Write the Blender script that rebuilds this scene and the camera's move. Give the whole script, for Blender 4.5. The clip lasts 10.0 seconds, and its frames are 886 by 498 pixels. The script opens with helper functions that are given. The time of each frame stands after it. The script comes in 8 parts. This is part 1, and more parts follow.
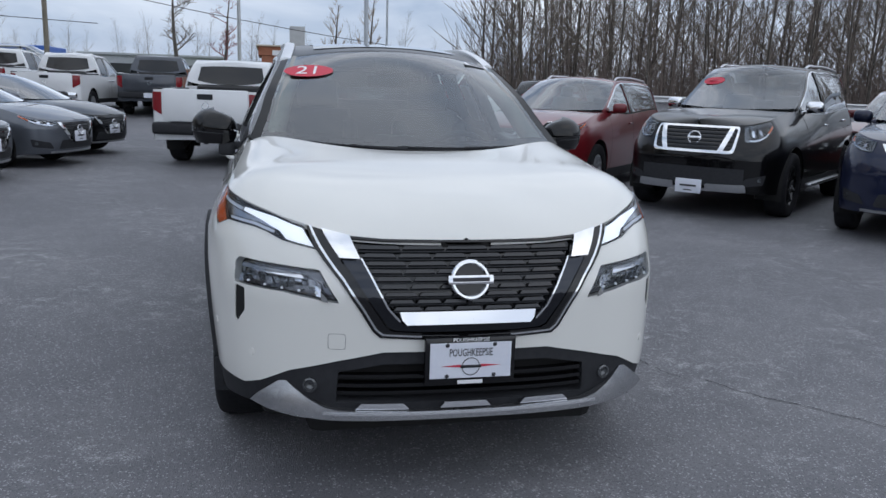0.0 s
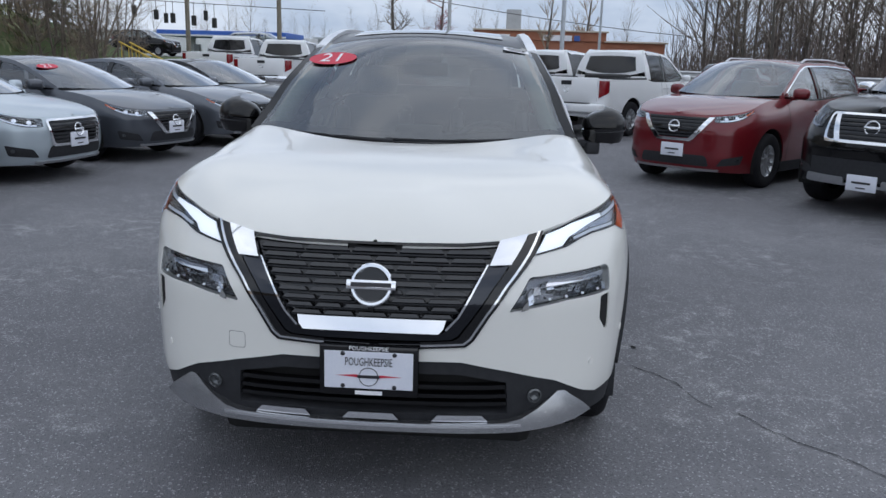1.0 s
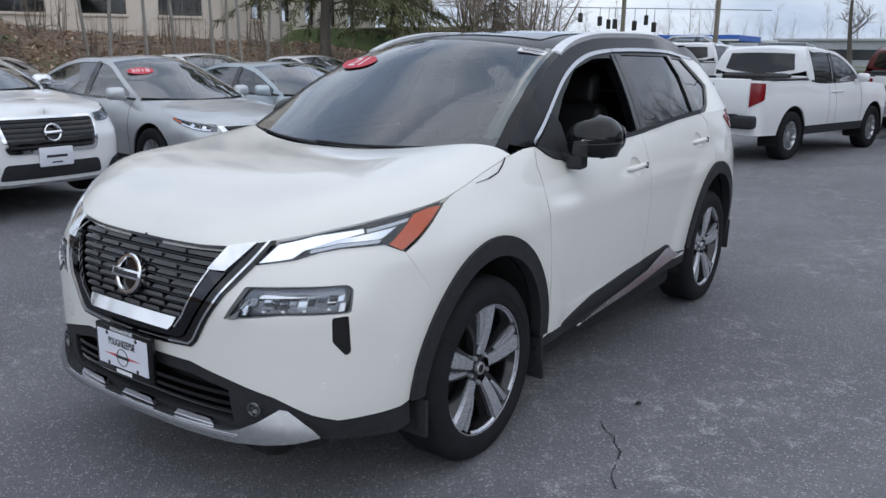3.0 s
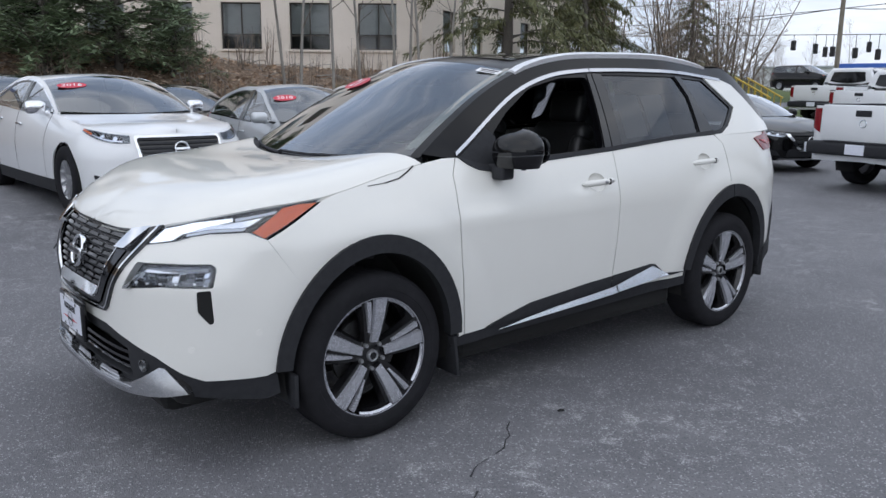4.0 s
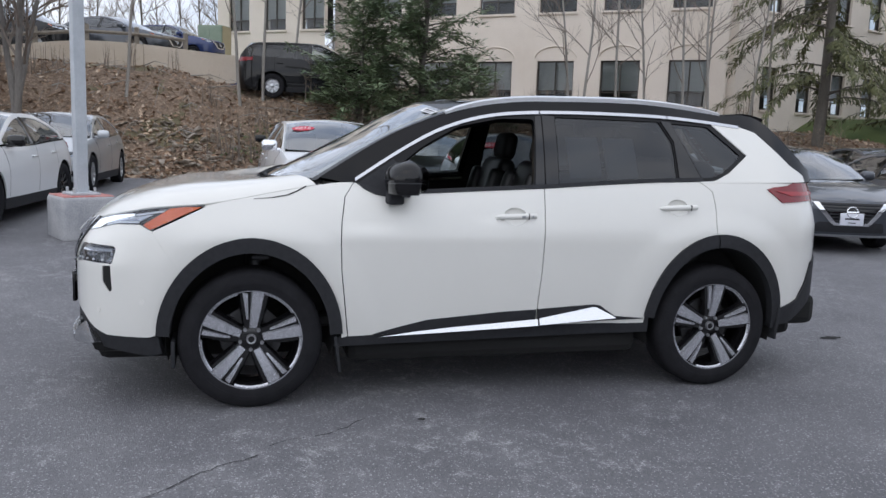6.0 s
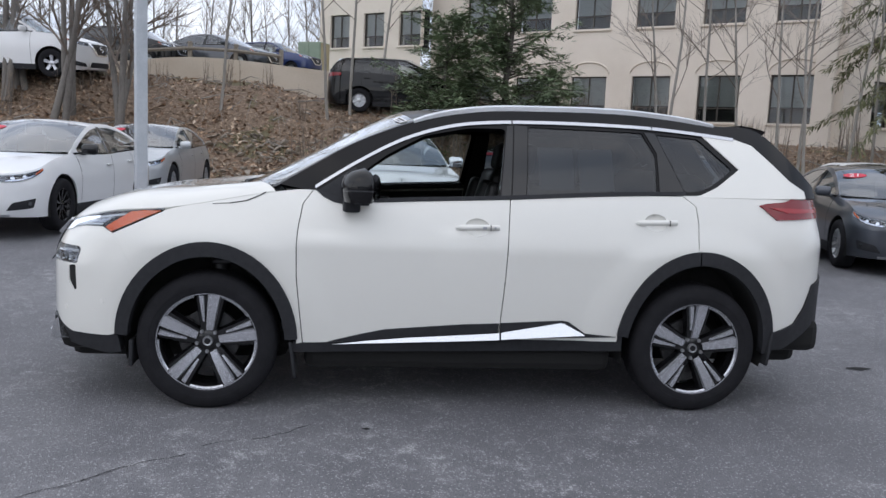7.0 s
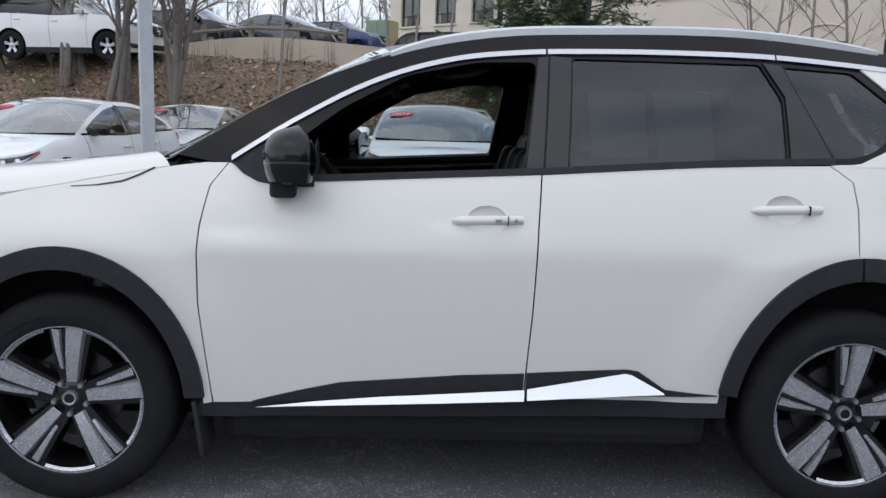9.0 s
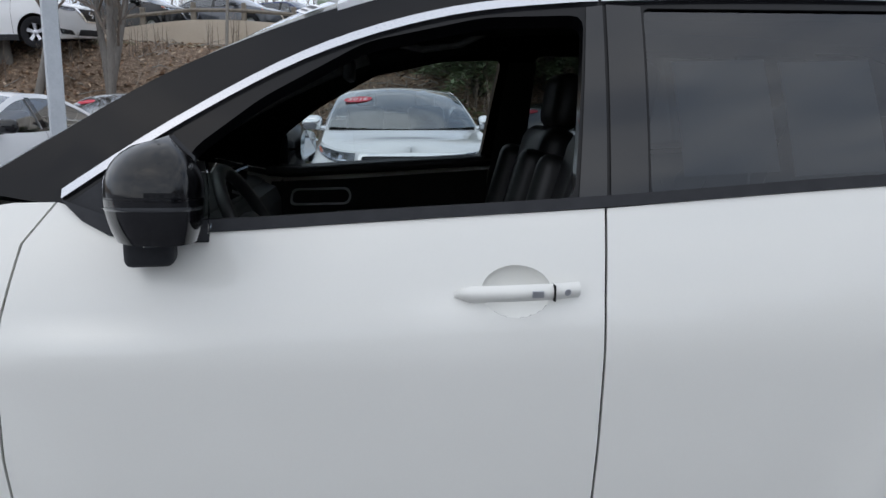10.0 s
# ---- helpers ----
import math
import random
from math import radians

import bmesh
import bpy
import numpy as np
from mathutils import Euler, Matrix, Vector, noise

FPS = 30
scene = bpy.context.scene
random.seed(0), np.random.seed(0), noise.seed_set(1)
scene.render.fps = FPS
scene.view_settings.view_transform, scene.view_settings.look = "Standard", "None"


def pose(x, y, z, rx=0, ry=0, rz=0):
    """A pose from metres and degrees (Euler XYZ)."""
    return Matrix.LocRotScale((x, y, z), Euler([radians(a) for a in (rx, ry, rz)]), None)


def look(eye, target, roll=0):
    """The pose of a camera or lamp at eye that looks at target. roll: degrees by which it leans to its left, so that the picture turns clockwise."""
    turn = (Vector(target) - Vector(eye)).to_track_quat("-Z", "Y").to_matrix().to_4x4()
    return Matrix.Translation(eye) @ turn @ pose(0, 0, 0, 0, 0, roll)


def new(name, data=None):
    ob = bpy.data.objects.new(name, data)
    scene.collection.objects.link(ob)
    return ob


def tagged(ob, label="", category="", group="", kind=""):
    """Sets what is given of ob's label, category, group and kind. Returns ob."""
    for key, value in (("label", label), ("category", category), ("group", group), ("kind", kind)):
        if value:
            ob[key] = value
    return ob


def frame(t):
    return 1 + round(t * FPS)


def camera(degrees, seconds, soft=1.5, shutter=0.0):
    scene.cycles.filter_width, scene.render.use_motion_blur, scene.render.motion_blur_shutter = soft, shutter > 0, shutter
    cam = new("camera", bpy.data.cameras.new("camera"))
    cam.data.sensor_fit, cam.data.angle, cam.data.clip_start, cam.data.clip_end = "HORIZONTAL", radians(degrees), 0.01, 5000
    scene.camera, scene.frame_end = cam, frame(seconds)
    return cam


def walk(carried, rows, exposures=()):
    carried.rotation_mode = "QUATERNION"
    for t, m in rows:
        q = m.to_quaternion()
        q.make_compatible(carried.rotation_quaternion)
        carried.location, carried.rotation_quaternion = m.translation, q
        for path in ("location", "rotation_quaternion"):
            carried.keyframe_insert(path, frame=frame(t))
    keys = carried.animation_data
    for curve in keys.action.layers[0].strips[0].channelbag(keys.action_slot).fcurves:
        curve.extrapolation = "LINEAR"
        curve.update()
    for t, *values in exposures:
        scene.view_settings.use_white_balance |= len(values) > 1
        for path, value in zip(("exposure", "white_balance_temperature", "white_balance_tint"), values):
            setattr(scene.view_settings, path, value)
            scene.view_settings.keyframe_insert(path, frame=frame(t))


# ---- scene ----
cam = camera(57.8, 10.0)
# seconds, stops, kelvin, tint
EXPOSURES = [(0, .08, 6250, 9), (3, .22, 6350, 9), (5, .42, 6500, 11), (7.5, .42, 6550, 11), (10, .34, 6500, 9)]
PATH = [
    (0, (-0.696, -4.920, 1.458), (-0.265, -3.008, 1.063), 1.92),
    (0.5, (-0.175, -4.917, 1.475), (-0.001, -2.971, 1.050), 1.74),
    (1, (0.362, -4.784, 1.513), (0.259, -2.839, 1.061), 1.64),
    (1.5, (0.895, -4.613, 1.522), (0.513, -2.708, 1.050), 1.53),
    (2, (1.394, -4.366, 1.535), (0.744, -2.536, 1.055), 1.31),
    (2.5, (1.973, -4.159, 1.557), (1.070, -2.439, 1.080), 0.88),
    (3, (2.456, -3.861, 1.555), (1.334, -2.273, 1.089), 0.84),
    (3.2, (2.688, -3.767, 1.552), (1.485, -2.236, 1.096), 0.63),
    (4.5, (4.085, -2.810, 1.468), (2.424, -1.756, 1.106), 0.99),
    (5, (4.466, -2.371, 1.445), (2.692, -1.509, 1.111), 1.43),
    (5.5, (4.805, -1.907, 1.444), (2.949, -1.229, 1.141), 1.68),
    (6, (5.054, -1.450, 1.449), (3.140, -0.941, 1.169), 2.04),
    (7.5, (5.160, -0.407, 1.434), (3.182, -0.244, 1.184), 2.74),
    (8, (4.734, -0.268, 1.361), (2.753, -0.164, 1.103), 2.63),
    (8.5, (4.178, -0.155, 1.327), (2.198, -0.089, 1.051), 2.32),
    (9, (3.555, -0.142, 1.321), (1.578, -0.096, 1.023), 1.61),
    (9.5, (2.919, -0.137, 1.340), (0.947, -0.073, 1.020), 0.92),
    (10, (2.377, -0.183, 1.361), (0.411, -0.041, 1.021), 0.14),
]
walk(cam, [(t, look(e, g, r)) for t, e, g, r in PATH], EXPOSURES)

# ---- world, sun, exposure ----
SUN_EL, SUN_ROT = 52, 125


def build_world():
    w = bpy.data.worlds.new("sky")
    scene.world = w
    w.use_nodes = True
    nt = w.node_tree
    nt.nodes.clear()
    out = nt.nodes.new("ShaderNodeOutputWorld")
    sky = nt.nodes.new("ShaderNodeTexSky")
    sky.sky_type, sky.sun_disc = 'NISHITA', False
    sky.sun_elevation, sky.sun_rotation = radians(SUN_EL), radians(SUN_ROT)
    sky.air_density, sky.dust_density = 1.0, 2.0
    co = nt.nodes.new("ShaderNodeTexCoord")
    mp = nt.nodes.new("ShaderNodeMapping")
    mp.inputs["Scale"].default_value = (1.0, 1.0, 3.4)
    n1 = nt.nodes.new("ShaderNodeTexNoise")
    n1.inputs["Scale"].default_value, n1.inputs["Detail"].default_value = 2.3, 8
    n1.inputs["Roughness"].default_value = 0.55
    n1.inputs["Distortion"].default_value = 0.5
    ramp = nt.nodes.new("ShaderNodeValToRGB")
    ramp.color_ramp.elements[0].position, ramp.color_ramp.elements[0].color = 0.36, (3.4, 4.1, 5.4, 1)
    ramp.color_ramp.elements[1].position, ramp.color_ramp.elements[1].color = 0.66, (7.9, 8.2, 8.9, 1)
    mix = nt.nodes.new("ShaderNodeMix")
    mix.data_type = 'RGBA'
    mix.inputs[0].default_value = 0.88
    bg = nt.nodes.new("ShaderNodeBackground")
    bg.inputs["Strength"].default_value = SKY
    lk = nt.links.new
    lk(co.outputs["Generated"], mp.inputs[0])
    lk(mp.outputs[0], n1.inputs["Vector"])
    lk(n1.outputs[0], ramp.inputs[0])
    lk(sky.outputs[0], mix.inputs[6])
    lk(ramp.outputs[0], mix.inputs[7])
    lk(mix.outputs[2], bg.inputs[0])
    lk(bg.outputs[0], out.inputs[0])
    sun = new("sun", bpy.data.lights.new("sun", 'SUN'))
    sun.data.energy, sun.data.angle, sun.data.color = SUN, radians(150), (1.0, 0.97, 0.92)
    a, e = radians(SUN_ROT), radians(SUN_EL)
    d = Vector((math.sin(a) * math.cos(e), math.cos(a) * math.cos(e), math.sin(e)))
    sun.matrix_world = look(d * 50, (0, 0, 0))


SKY, SUN = 0.122, .8
build_world()

# ---- materials ----


class Mat:
    """A node material with a principled shader and a few helpers."""

    def __init__(self, name, color=(.5, .5, .5), rough=.5, metal=0.0, coat=0.0, **kw):
        self.m = bpy.data.materials.new(name)
        self.m.use_nodes = True
        self.nt = self.m.node_tree
        self.b = self.nt.nodes["Principled BSDF"]
        self.out = self.nt.nodes["Material Output"]
        i = self.b.inputs
        i["Base Color"].default_value = (*color, 1)
        i["Roughness"].default_value = rough
        i["Metallic"].default_value = metal
        i["Coat Weight"].default_value = coat
        i["Coat Roughness"].default_value = 0.02
        for k, v in kw.items():
            i[k.replace("_", " ")].default_value = v

    def node(self, kind, **kw):
        n = self.nt.nodes.new(kind)
        for k, v in kw.items():
            n.inputs[k].default_value = v
        return n

    def noise(self, scale, detail=4, coord="Object", rough=.55, stretch=None):
        co = self.node("ShaderNodeTexCoord")
        n = self.node("ShaderNodeTexNoise", Scale=scale, Detail=detail, Roughness=rough)
        src = self.node("ShaderNodeNewGeometry").outputs["Position"] if coord == "World" else co.outputs[coord]
        if stretch:
            mp = self.node("ShaderNodeMapping", Scale=stretch)
            self.nt.links.new(src, mp.inputs[0])
            src = mp.outputs[0]
        self.nt.links.new(src, n.inputs["Vector"])
        return n.outputs["Fac"] if "Fac" in n.outputs else n.outputs[0]

    def ramp(self, fac, stops):
        r = self.node("ShaderNodeValToRGB")
        els = r.color_ramp.elements
        while len(els) < len(stops):
            els.new(0.5)
        for e, (p, c) in zip(els, stops):
            e.position, e.color = p, (*c, 1) if len(c) == 3 else c
        self.nt.links.new(fac, r.inputs[0])
        return r.outputs[0]

    def mixc(self, fac, a, b, mode='MIX'):
        n = self.node("ShaderNodeMix")
        n.data_type, n.blend_type = 'RGBA', mode
        for sock, v in ((0, fac), (6, a), (7, b)):
            if isinstance(v, (int, float)):
                n.inputs[sock].default_value = v
            elif isinstance(v, tuple):
                n.inputs[sock].default_value = (*v, 1)
            else:
                self.nt.links.new(v, n.inputs[sock])
        return n.outputs[2]

    def math(self, op, a, b=0.0):
        n = self.node("ShaderNodeMath")
        n.operation = op
        for k, v in enumerate((a, b)):
            if isinstance(v, (int, float)):
                n.inputs[k].default_value = v
            else:
                self.nt.links.new(v, n.inputs[k])
        return n.outputs[0]

    def set(self, name, sock):
        self.nt.links.new(sock, self.b.inputs[name])
        return self

    def bump(self, h, strength=.3, dist=.01):
        n = self.node("ShaderNodeBump", Strength=strength, Distance=dist)
        self.nt.links.new(h, n.inputs["Height"])
        return self.set("Normal", n.outputs[0])


def varied(name, a, b, rough=.6, scale=8, metal=0.0, bump=.2, dist=.004, coat=0.0, fine=None, coord="Object", stretch=None, spec=.5):
    """A surface of two near colours with grain and relief."""
    m = Mat(name, a, rough, metal, coat)
    f1 = m.noise(scale, 6, coord, .6, stretch)
    f2 = m.noise(fine or scale * 9, 3, coord, .5, stretch)
    f = m.math('ADD', m.math('MULTIPLY', f1, .65), m.math('MULTIPLY', f2, .35))
    m.set("Base Color", m.ramp(f, [(.36, a), (.64, b)]))
    m.set("Roughness", m.math('ADD', m.math('MULTIPLY', f2, .16), rough - .08))
    if bump:
        m.bump(f2, bump, dist)
    m.b.inputs["Specular IOR Level"].default_value = spec
    return m.m


def paint(name, c, metal=0.0, rough=.32, flake=0.05, coat=1.0):
    """Car paint: a coloured base under clear coat, with a little road dust."""
    m = Mat(name, c, rough, metal, coat)
    m.b.inputs["Specular IOR Level"].default_value = .25 if max(c) > .05 else .08
    f = m.noise(3.0, 5)
    d = m.noise(700, 1)
    c2 = tuple(min(1, x * (1 + flake)) for x in c)
    c1 = tuple(x * (1 - flake) for x in c)
    m.set("Base Color", m.ramp(m.math('ADD', m.math('MULTIPLY', f, .5), m.math('MULTIPLY', d, .5)), [(.38, c1), (.62, c2)]))
    m.set("Coat Roughness", m.ramp(f, [(.4, (.015,) * 3), (.75, (.05,) * 3)]))
    return m.m


def glass(name, tint, gloss=.75):
    """Pane: see-through with a tint, mirror-like at a slant."""
    m = Mat(name)
    nt = m.nt
    tr = m.node("ShaderNodeBsdfTransparent")
    tr.inputs[0].default_value = (*tint, 1)
    gl = m.node("ShaderNodeBsdfGlossy")
    gl.inputs["Roughness"].default_value = 0.01
    gl.inputs[0].default_value = (.95, .97, 1, 1)
    fr = m.node("ShaderNodeFresnel", IOR=1.55)
    mx = m.node("ShaderNodeMixShader")
    nt.links.new(m.math('MULTIPLY', fr.outputs[0], 1.5 * gloss), mx.inputs[0])
    nt.links.new(tr.outputs[0], mx.inputs[1])
    nt.links.new(gl.outputs[0], mx.inputs[2])
    nt.links.new(mx.outputs[0], m.out.inputs[0])
    return m.m


M = {}
M["white"] = paint("pearl_white_paint", (.74, .735, .695), 0, .35, .015)
M["white2"] = paint("white_paint", (.76, .77, .78), 0, .35, .02)
M["black"] = paint("black_paint", (.0025, .0025, .003), 0, .3, .05, .7)
M["blackroof"] = paint("black_roof_paint", (.004, .004, .005), 0, .3, .05, .34)
M["silver"] = paint("silver_paint", (.52, .54, .56), .55, .36, .06)
M["mazda"] = paint("light_silver_paint", (.46, .52, .56), .5, .36, .06)
M["gun"] = paint("gunmetal_paint", (.11, .12, .14), .55, .36, .1)
M["dgrey"] = paint("dark_grey_paint", (.068, .075, .09), .5, .36, .1)
M["red"] = paint("red_paint", (.14, .008, .013), .2, .34, .08)
M["maroon"] = paint("maroon_paint", (.10, .012, .014), .2, .36, .08)
M["navy"] = paint("navy_paint", (.012, .016, .04), .2, .34, .08)
M["blue"] = paint("blue_paint", (.018, .034, .12), .2, .34, .08)
M["plastic"] = varied("black_plastic", (.024, .025, .028), (.034, .035, .039), .62, 30, bump=.15, dist=.0008, fine=500, spec=.18)
M["gloss"] = Mat("piano_black", (.004, .004, .005), .08, 0, .2).m
M["rubber"] = varied("tyre_rubber", (.015, .015, .017), (.022, .022, .025), .78, 14, bump=.2, dist=.001, fine=260, spec=.10)
M["chrome"] = Mat("chrome", (.82, .83, .85), .06, 1.0).m
M["satin"] = varied("satin_silver", (.42, .43, .45), (.5, .51, .53), .32, 20, metal=.9, bump=0)
M["machined"] = varied("machined_alloy", (.48, .49, .53), (.58, .59, .63), .26, 30, metal=.65, bump=.05, dist=.0004, fine=300)
M["alloy"] = varied("alloy", (.45, .46, .48), (.55, .56, .58), .3, 20, metal=.85, bump=0)
M["rimblack"] = Mat("gloss_black_alloy", (.007, .007, .008), .2, 0.1, .35).m
M["dark"] = Mat("dark_cavity", (.008, .008, .008), .9).m
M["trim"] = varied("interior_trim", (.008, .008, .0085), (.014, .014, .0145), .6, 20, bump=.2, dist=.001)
M["seat"] = varied("black_leather", (.009, .009, .010), (.018, .018, .019), .45, 14, bump=.3, dist=.001, fine=160)
M["glass"] = glass("window_glass", (.66, .72, .72), 1.3)
M["shield"] = glass("windshield_glass", (.55, .64, .61), 1.25)
M["shield2"] = glass("car_windshield_glass", (.44, .50, .50), 1.4)
M["privacy"] = glass("privacy_glass", (.15, .165, .17), .8)
M["lens"] = glass("lamp_lens", (.90, .92, .95), .5)
M["redlens"] = Mat("red_lens", (.20, .008, .013), .12, 0, .15).m
M["amber"] = Mat("amber_reflector", (.75, .14, .03), .2, 0, .5).m
M["lampdim"] = Mat("smoked_reflector", (.16, .17, .18), .22, .8).m
M["lampsilver"] = Mat("lamp_reflector", (.7, .72, .76), .14, 1.0).m
m_ = Mat("running_light", (.9, .92, .95), .3)
m_.b.inputs["Emission Color"].default_value = (.92, .96, 1, 1)
m_.b.inputs["Emission Strength"].default_value = .45
M["drl"] = m_.m
M["plate"] = varied("plate_white", (.66, .68, .76), (.72, .74, .80), .4, 12, bump=0)
M["ink"] = Mat("black_ink", (.02, .02, .025), .5).m
M["redink"] = Mat("red_sticker", (.55, .03, .06), .5).m
M["whiteink"] = Mat("white_sticker", (.8, .8, .82), .5).m
M["winglass"] = Mat("dark_pane", (.05, .055, .06), .06, 0, .3).m
M["blueink"] = Mat("blue_mark", (.05, .12, .4), .5).m

# ---- mesh tools ----
from mathutils import geometry


class MB:
    """Collects vertices, faces and wished normals of one mesh."""

    def __init__(self):
        self.v, self.f, self.n = [], [], []

    def add(self, verts, faces, norms=None):
        o = len(self.v)
        self.v += [tuple(map(float, p)) for p in verts]
        self.n += [tuple(map(float, p)) for p in norms] if norms is not None else [(0, 0, 0)] * len(verts)
        self.f += [tuple(o + k for k in f) for f in faces]
        return self

    def bm(self, b):
        b.verts.index_update()
        self.add([v.co[:] for v in b.verts], [[v.index for v in f.verts] for f in b.faces])
        b.free()
        return self

    def flip(self):
        self.f = [tuple(reversed(f)) for f in self.f]
        return self


def mesh_of(name, mb, mat, smooth=None):
    me = bpy.data.meshes.new(name)
    me.from_pydata(mb.v, [], mb.f)
    me.update()
    mats = mat if isinstance(mat, (list, tuple)) else [mat]
    for m in mats:
        me.materials.append(m)
    has = any(n != (0, 0, 0) for n in mb.n)
    if has:
        me.shade_smooth()
        me.normals_split_custom_set_from_vertices(mb.n)
    elif smooth is not None:
        me.shade_smooth()
        if smooth < 180:
            me.set_sharp_from_angle(angle=radians(smooth))
    return me


def part(name, mb, mat, parent=None, label="", smooth=None):
    ob = new(name, mesh_of(name, mb, mat, smooth))
    ob.parent = parent
    if label:
        tagged(ob, label)
    return ob


def thing(name, label, category, m=None, group="", kind=""):
    ob = new(name)
    ob.empty_display_size = .2
    if m is not None:
        ob.matrix_basis = m
    return tagged(ob, label, category, group, kind)


def inside(P, rings):
    x, y = P[:, 0], P[:, 1]
    r = np.zeros(len(P), bool)
    for R in rings:
        a, b = R, np.roll(R, -1, 0)
        for (x1, y1), (x2, y2) in zip(a, b):
            if y1 == y2:
                continue
            c = ((y1 > y) != (y2 > y)) & (x < (x2 - x1) * (y - y1) / (y2 - y1) + x1)
            r ^= c
    return r


def dense(ring, step):
    out = []
    R = np.array(ring, float)
    for a, b in zip(R, np.roll(R, -1, 0)):
        k = max(1, int(math.ceil(np.hypot(*(b - a)) / step - 1e-6)))
        for i in range(k):
            out.append(a + (b - a) * i / k)
    return np.array(out)


def rounded(ring, r, n=4):
    """Rounds the corners of a closed polygon."""
    R = [np.array(p, float) for p in ring]
    out = []
    for i, p in enumerate(R):
        a, b = R[i - 1] - p, R[(i + 1) % len(R)] - p
        la, lb = np.hypot(*a), np.hypot(*b)
        d = min(r, la * .45, lb * .45)
        p0, p1 = p + a / la * d, p + b / lb * d
        for k in range(n + 1):
            t = k / n
            out.append((1 - t) ** 2 * p0 + 2 * t * (1 - t) * p + t * t * p1)
    return np.array(out)


def tri2d(ring, step, holes=()):
    rings = [dense(ring, step)] + [dense(h, step) for h in holes]
    bp = np.concatenate(rings)
    lo, hi = bp.min(0), bp.max(0)
    gx = np.arange(lo[0] + step * .5, hi[0], step)
    gy = np.arange(lo[1] + step * .5, hi[1], step)
    G = np.array([(a, b) for a in gx for b in gy]) if len(gx) and len(gy) else np.zeros((0, 2))
    if len(G):
        G = G[inside(G, rings)]
    if len(G):
        dd = np.min(np.hypot(G[:, None, 0] - bp[None, :, 0], G[:, None, 1] - bp[None, :, 1]), 1)
        G = G[dd > step * .45]
    P = np.concatenate([bp, G]) if len(G) else bp
    E, o = [], 0
    for r in rings:
        E += [(o + k, o + (k + 1) % len(r)) for k in range(len(r))]
        o += len(r)
    res = geometry.delaunay_2d_cdt([Vector(p) for p in P], E, [], 0, 1e-6)
    V = np.array([v[:] for v in res[0]])
    F = [f for f in res[2]]
    C = np.array([V[list(f)].mean(0) for f in F])
    F = [f for f, k in zip(F, inside(C, rings)) if k]
    return V, F, rings


def surf(mb, ring, fn, step=.05, holes=(), side=1, off=0.0, rim=0.0, inner=True):
    """Lays a flat polygon with holes on the surface fn(u, v), off outward, with a rim folded inward."""
    V, F, rings = tri2d(ring, step, holes)

    def place(V):
        u, v = V[:, 0], V[:, 1]
        p = fn(u, v)
        e = 2e-3
        n = np.cross(fn(u + e, v) - fn(u - e, v), fn(u, v + e) - fn(u, v - e))
        n /= np.linalg.norm(n, axis=1)[:, None] + 1e-12
        return p, n
    p, n = place(V)
    c = np.array([0, .6 * p[:, 1].mean(), .5])
    sgn = 1.0 if np.mean(np.sum(n * (p - c), 1)) > 0 else -1.0
    return lay(mb, V, F, rings, place, sgn, side, off, rim)


def lay(mb, V, F, rings, place, sgn, side, off, rim):
    p, n = place(V)
    n = n * sgn
    q = p + n * off
    k = np.array([side, 1, 1])
    T = np.array([f[:3] for f in F])
    w = np.cross(q[T[:, 1]] - q[T[:, 0]], q[T[:, 2]] - q[T[:, 0]])
    turn = (np.sum(w * n[T[:, 0]]) < 0) != (side < 0)
    mb.add(q * k, [tuple(reversed(f)) if turn else f for f in F], n * k)
    if rim:
        for r in rings:
            p, n = place(r)
            n = n * sgn
            a, b = (p + n * off) * k, (p + n * (off - rim)) * k
            L = len(r)
            fs = [(i, (i + 1) % L, L + (i + 1) % L, L + i) for i in range(L)]
            mb.add(np.concatenate([a, b]), fs)
    return mb


def grid(mb, fn, us, vs, flip=False, norm=True):
    """A patch over a grid of parameters."""
    U, Vv = np.meshgrid(us, vs, indexing="ij")
    u, v = U.ravel(), Vv.ravel()
    p = fn(u, v)
    nu, nv = len(us), len(vs)
    fs = []
    for i in range(nu - 1):
        for j in range(nv - 1):
            f = (i * nv + j, (i + 1) * nv + j, (i + 1) * nv + j + 1, i * nv + j + 1)
            fs.append(tuple(reversed(f)) if flip else f)
    n = None
    if norm:
        e = 1e-3
        n = np.cross(fn(u + e, v) - fn(u - e, v), fn(u, v + e) - fn(u, v - e))
        ln = np.linalg.norm(n, axis=1)[:, None]
        n = np.where(ln > 1e-12, n / (ln + 1e-20), 0)
        if flip:
            n = -n
    return mb.add(p, fs, n)


def boxm(mb, c, s, bev=.01, rot=None, seg=2):
    b = bmesh.new()
    bmesh.ops.create_cube(b, size=1)
    for v in b.verts:
        v.co = Vector((v.co.x * s[0], v.co.y * s[1], v.co.z * s[2]))
    if bev:
        bmesh.ops.bevel(b, geom=b.edges[:], offset=min(bev, min(s) * .45), segments=seg, affect='EDGES', profile=.5)
    mat = Matrix.Translation(c)
    if rot is not None:
        mat = mat @ Euler([radians(a) for a in rot]).to_matrix().to_4x4()
    bmesh.ops.transform(b, matrix=mat, verts=b.verts)
    return mb.bm(b)


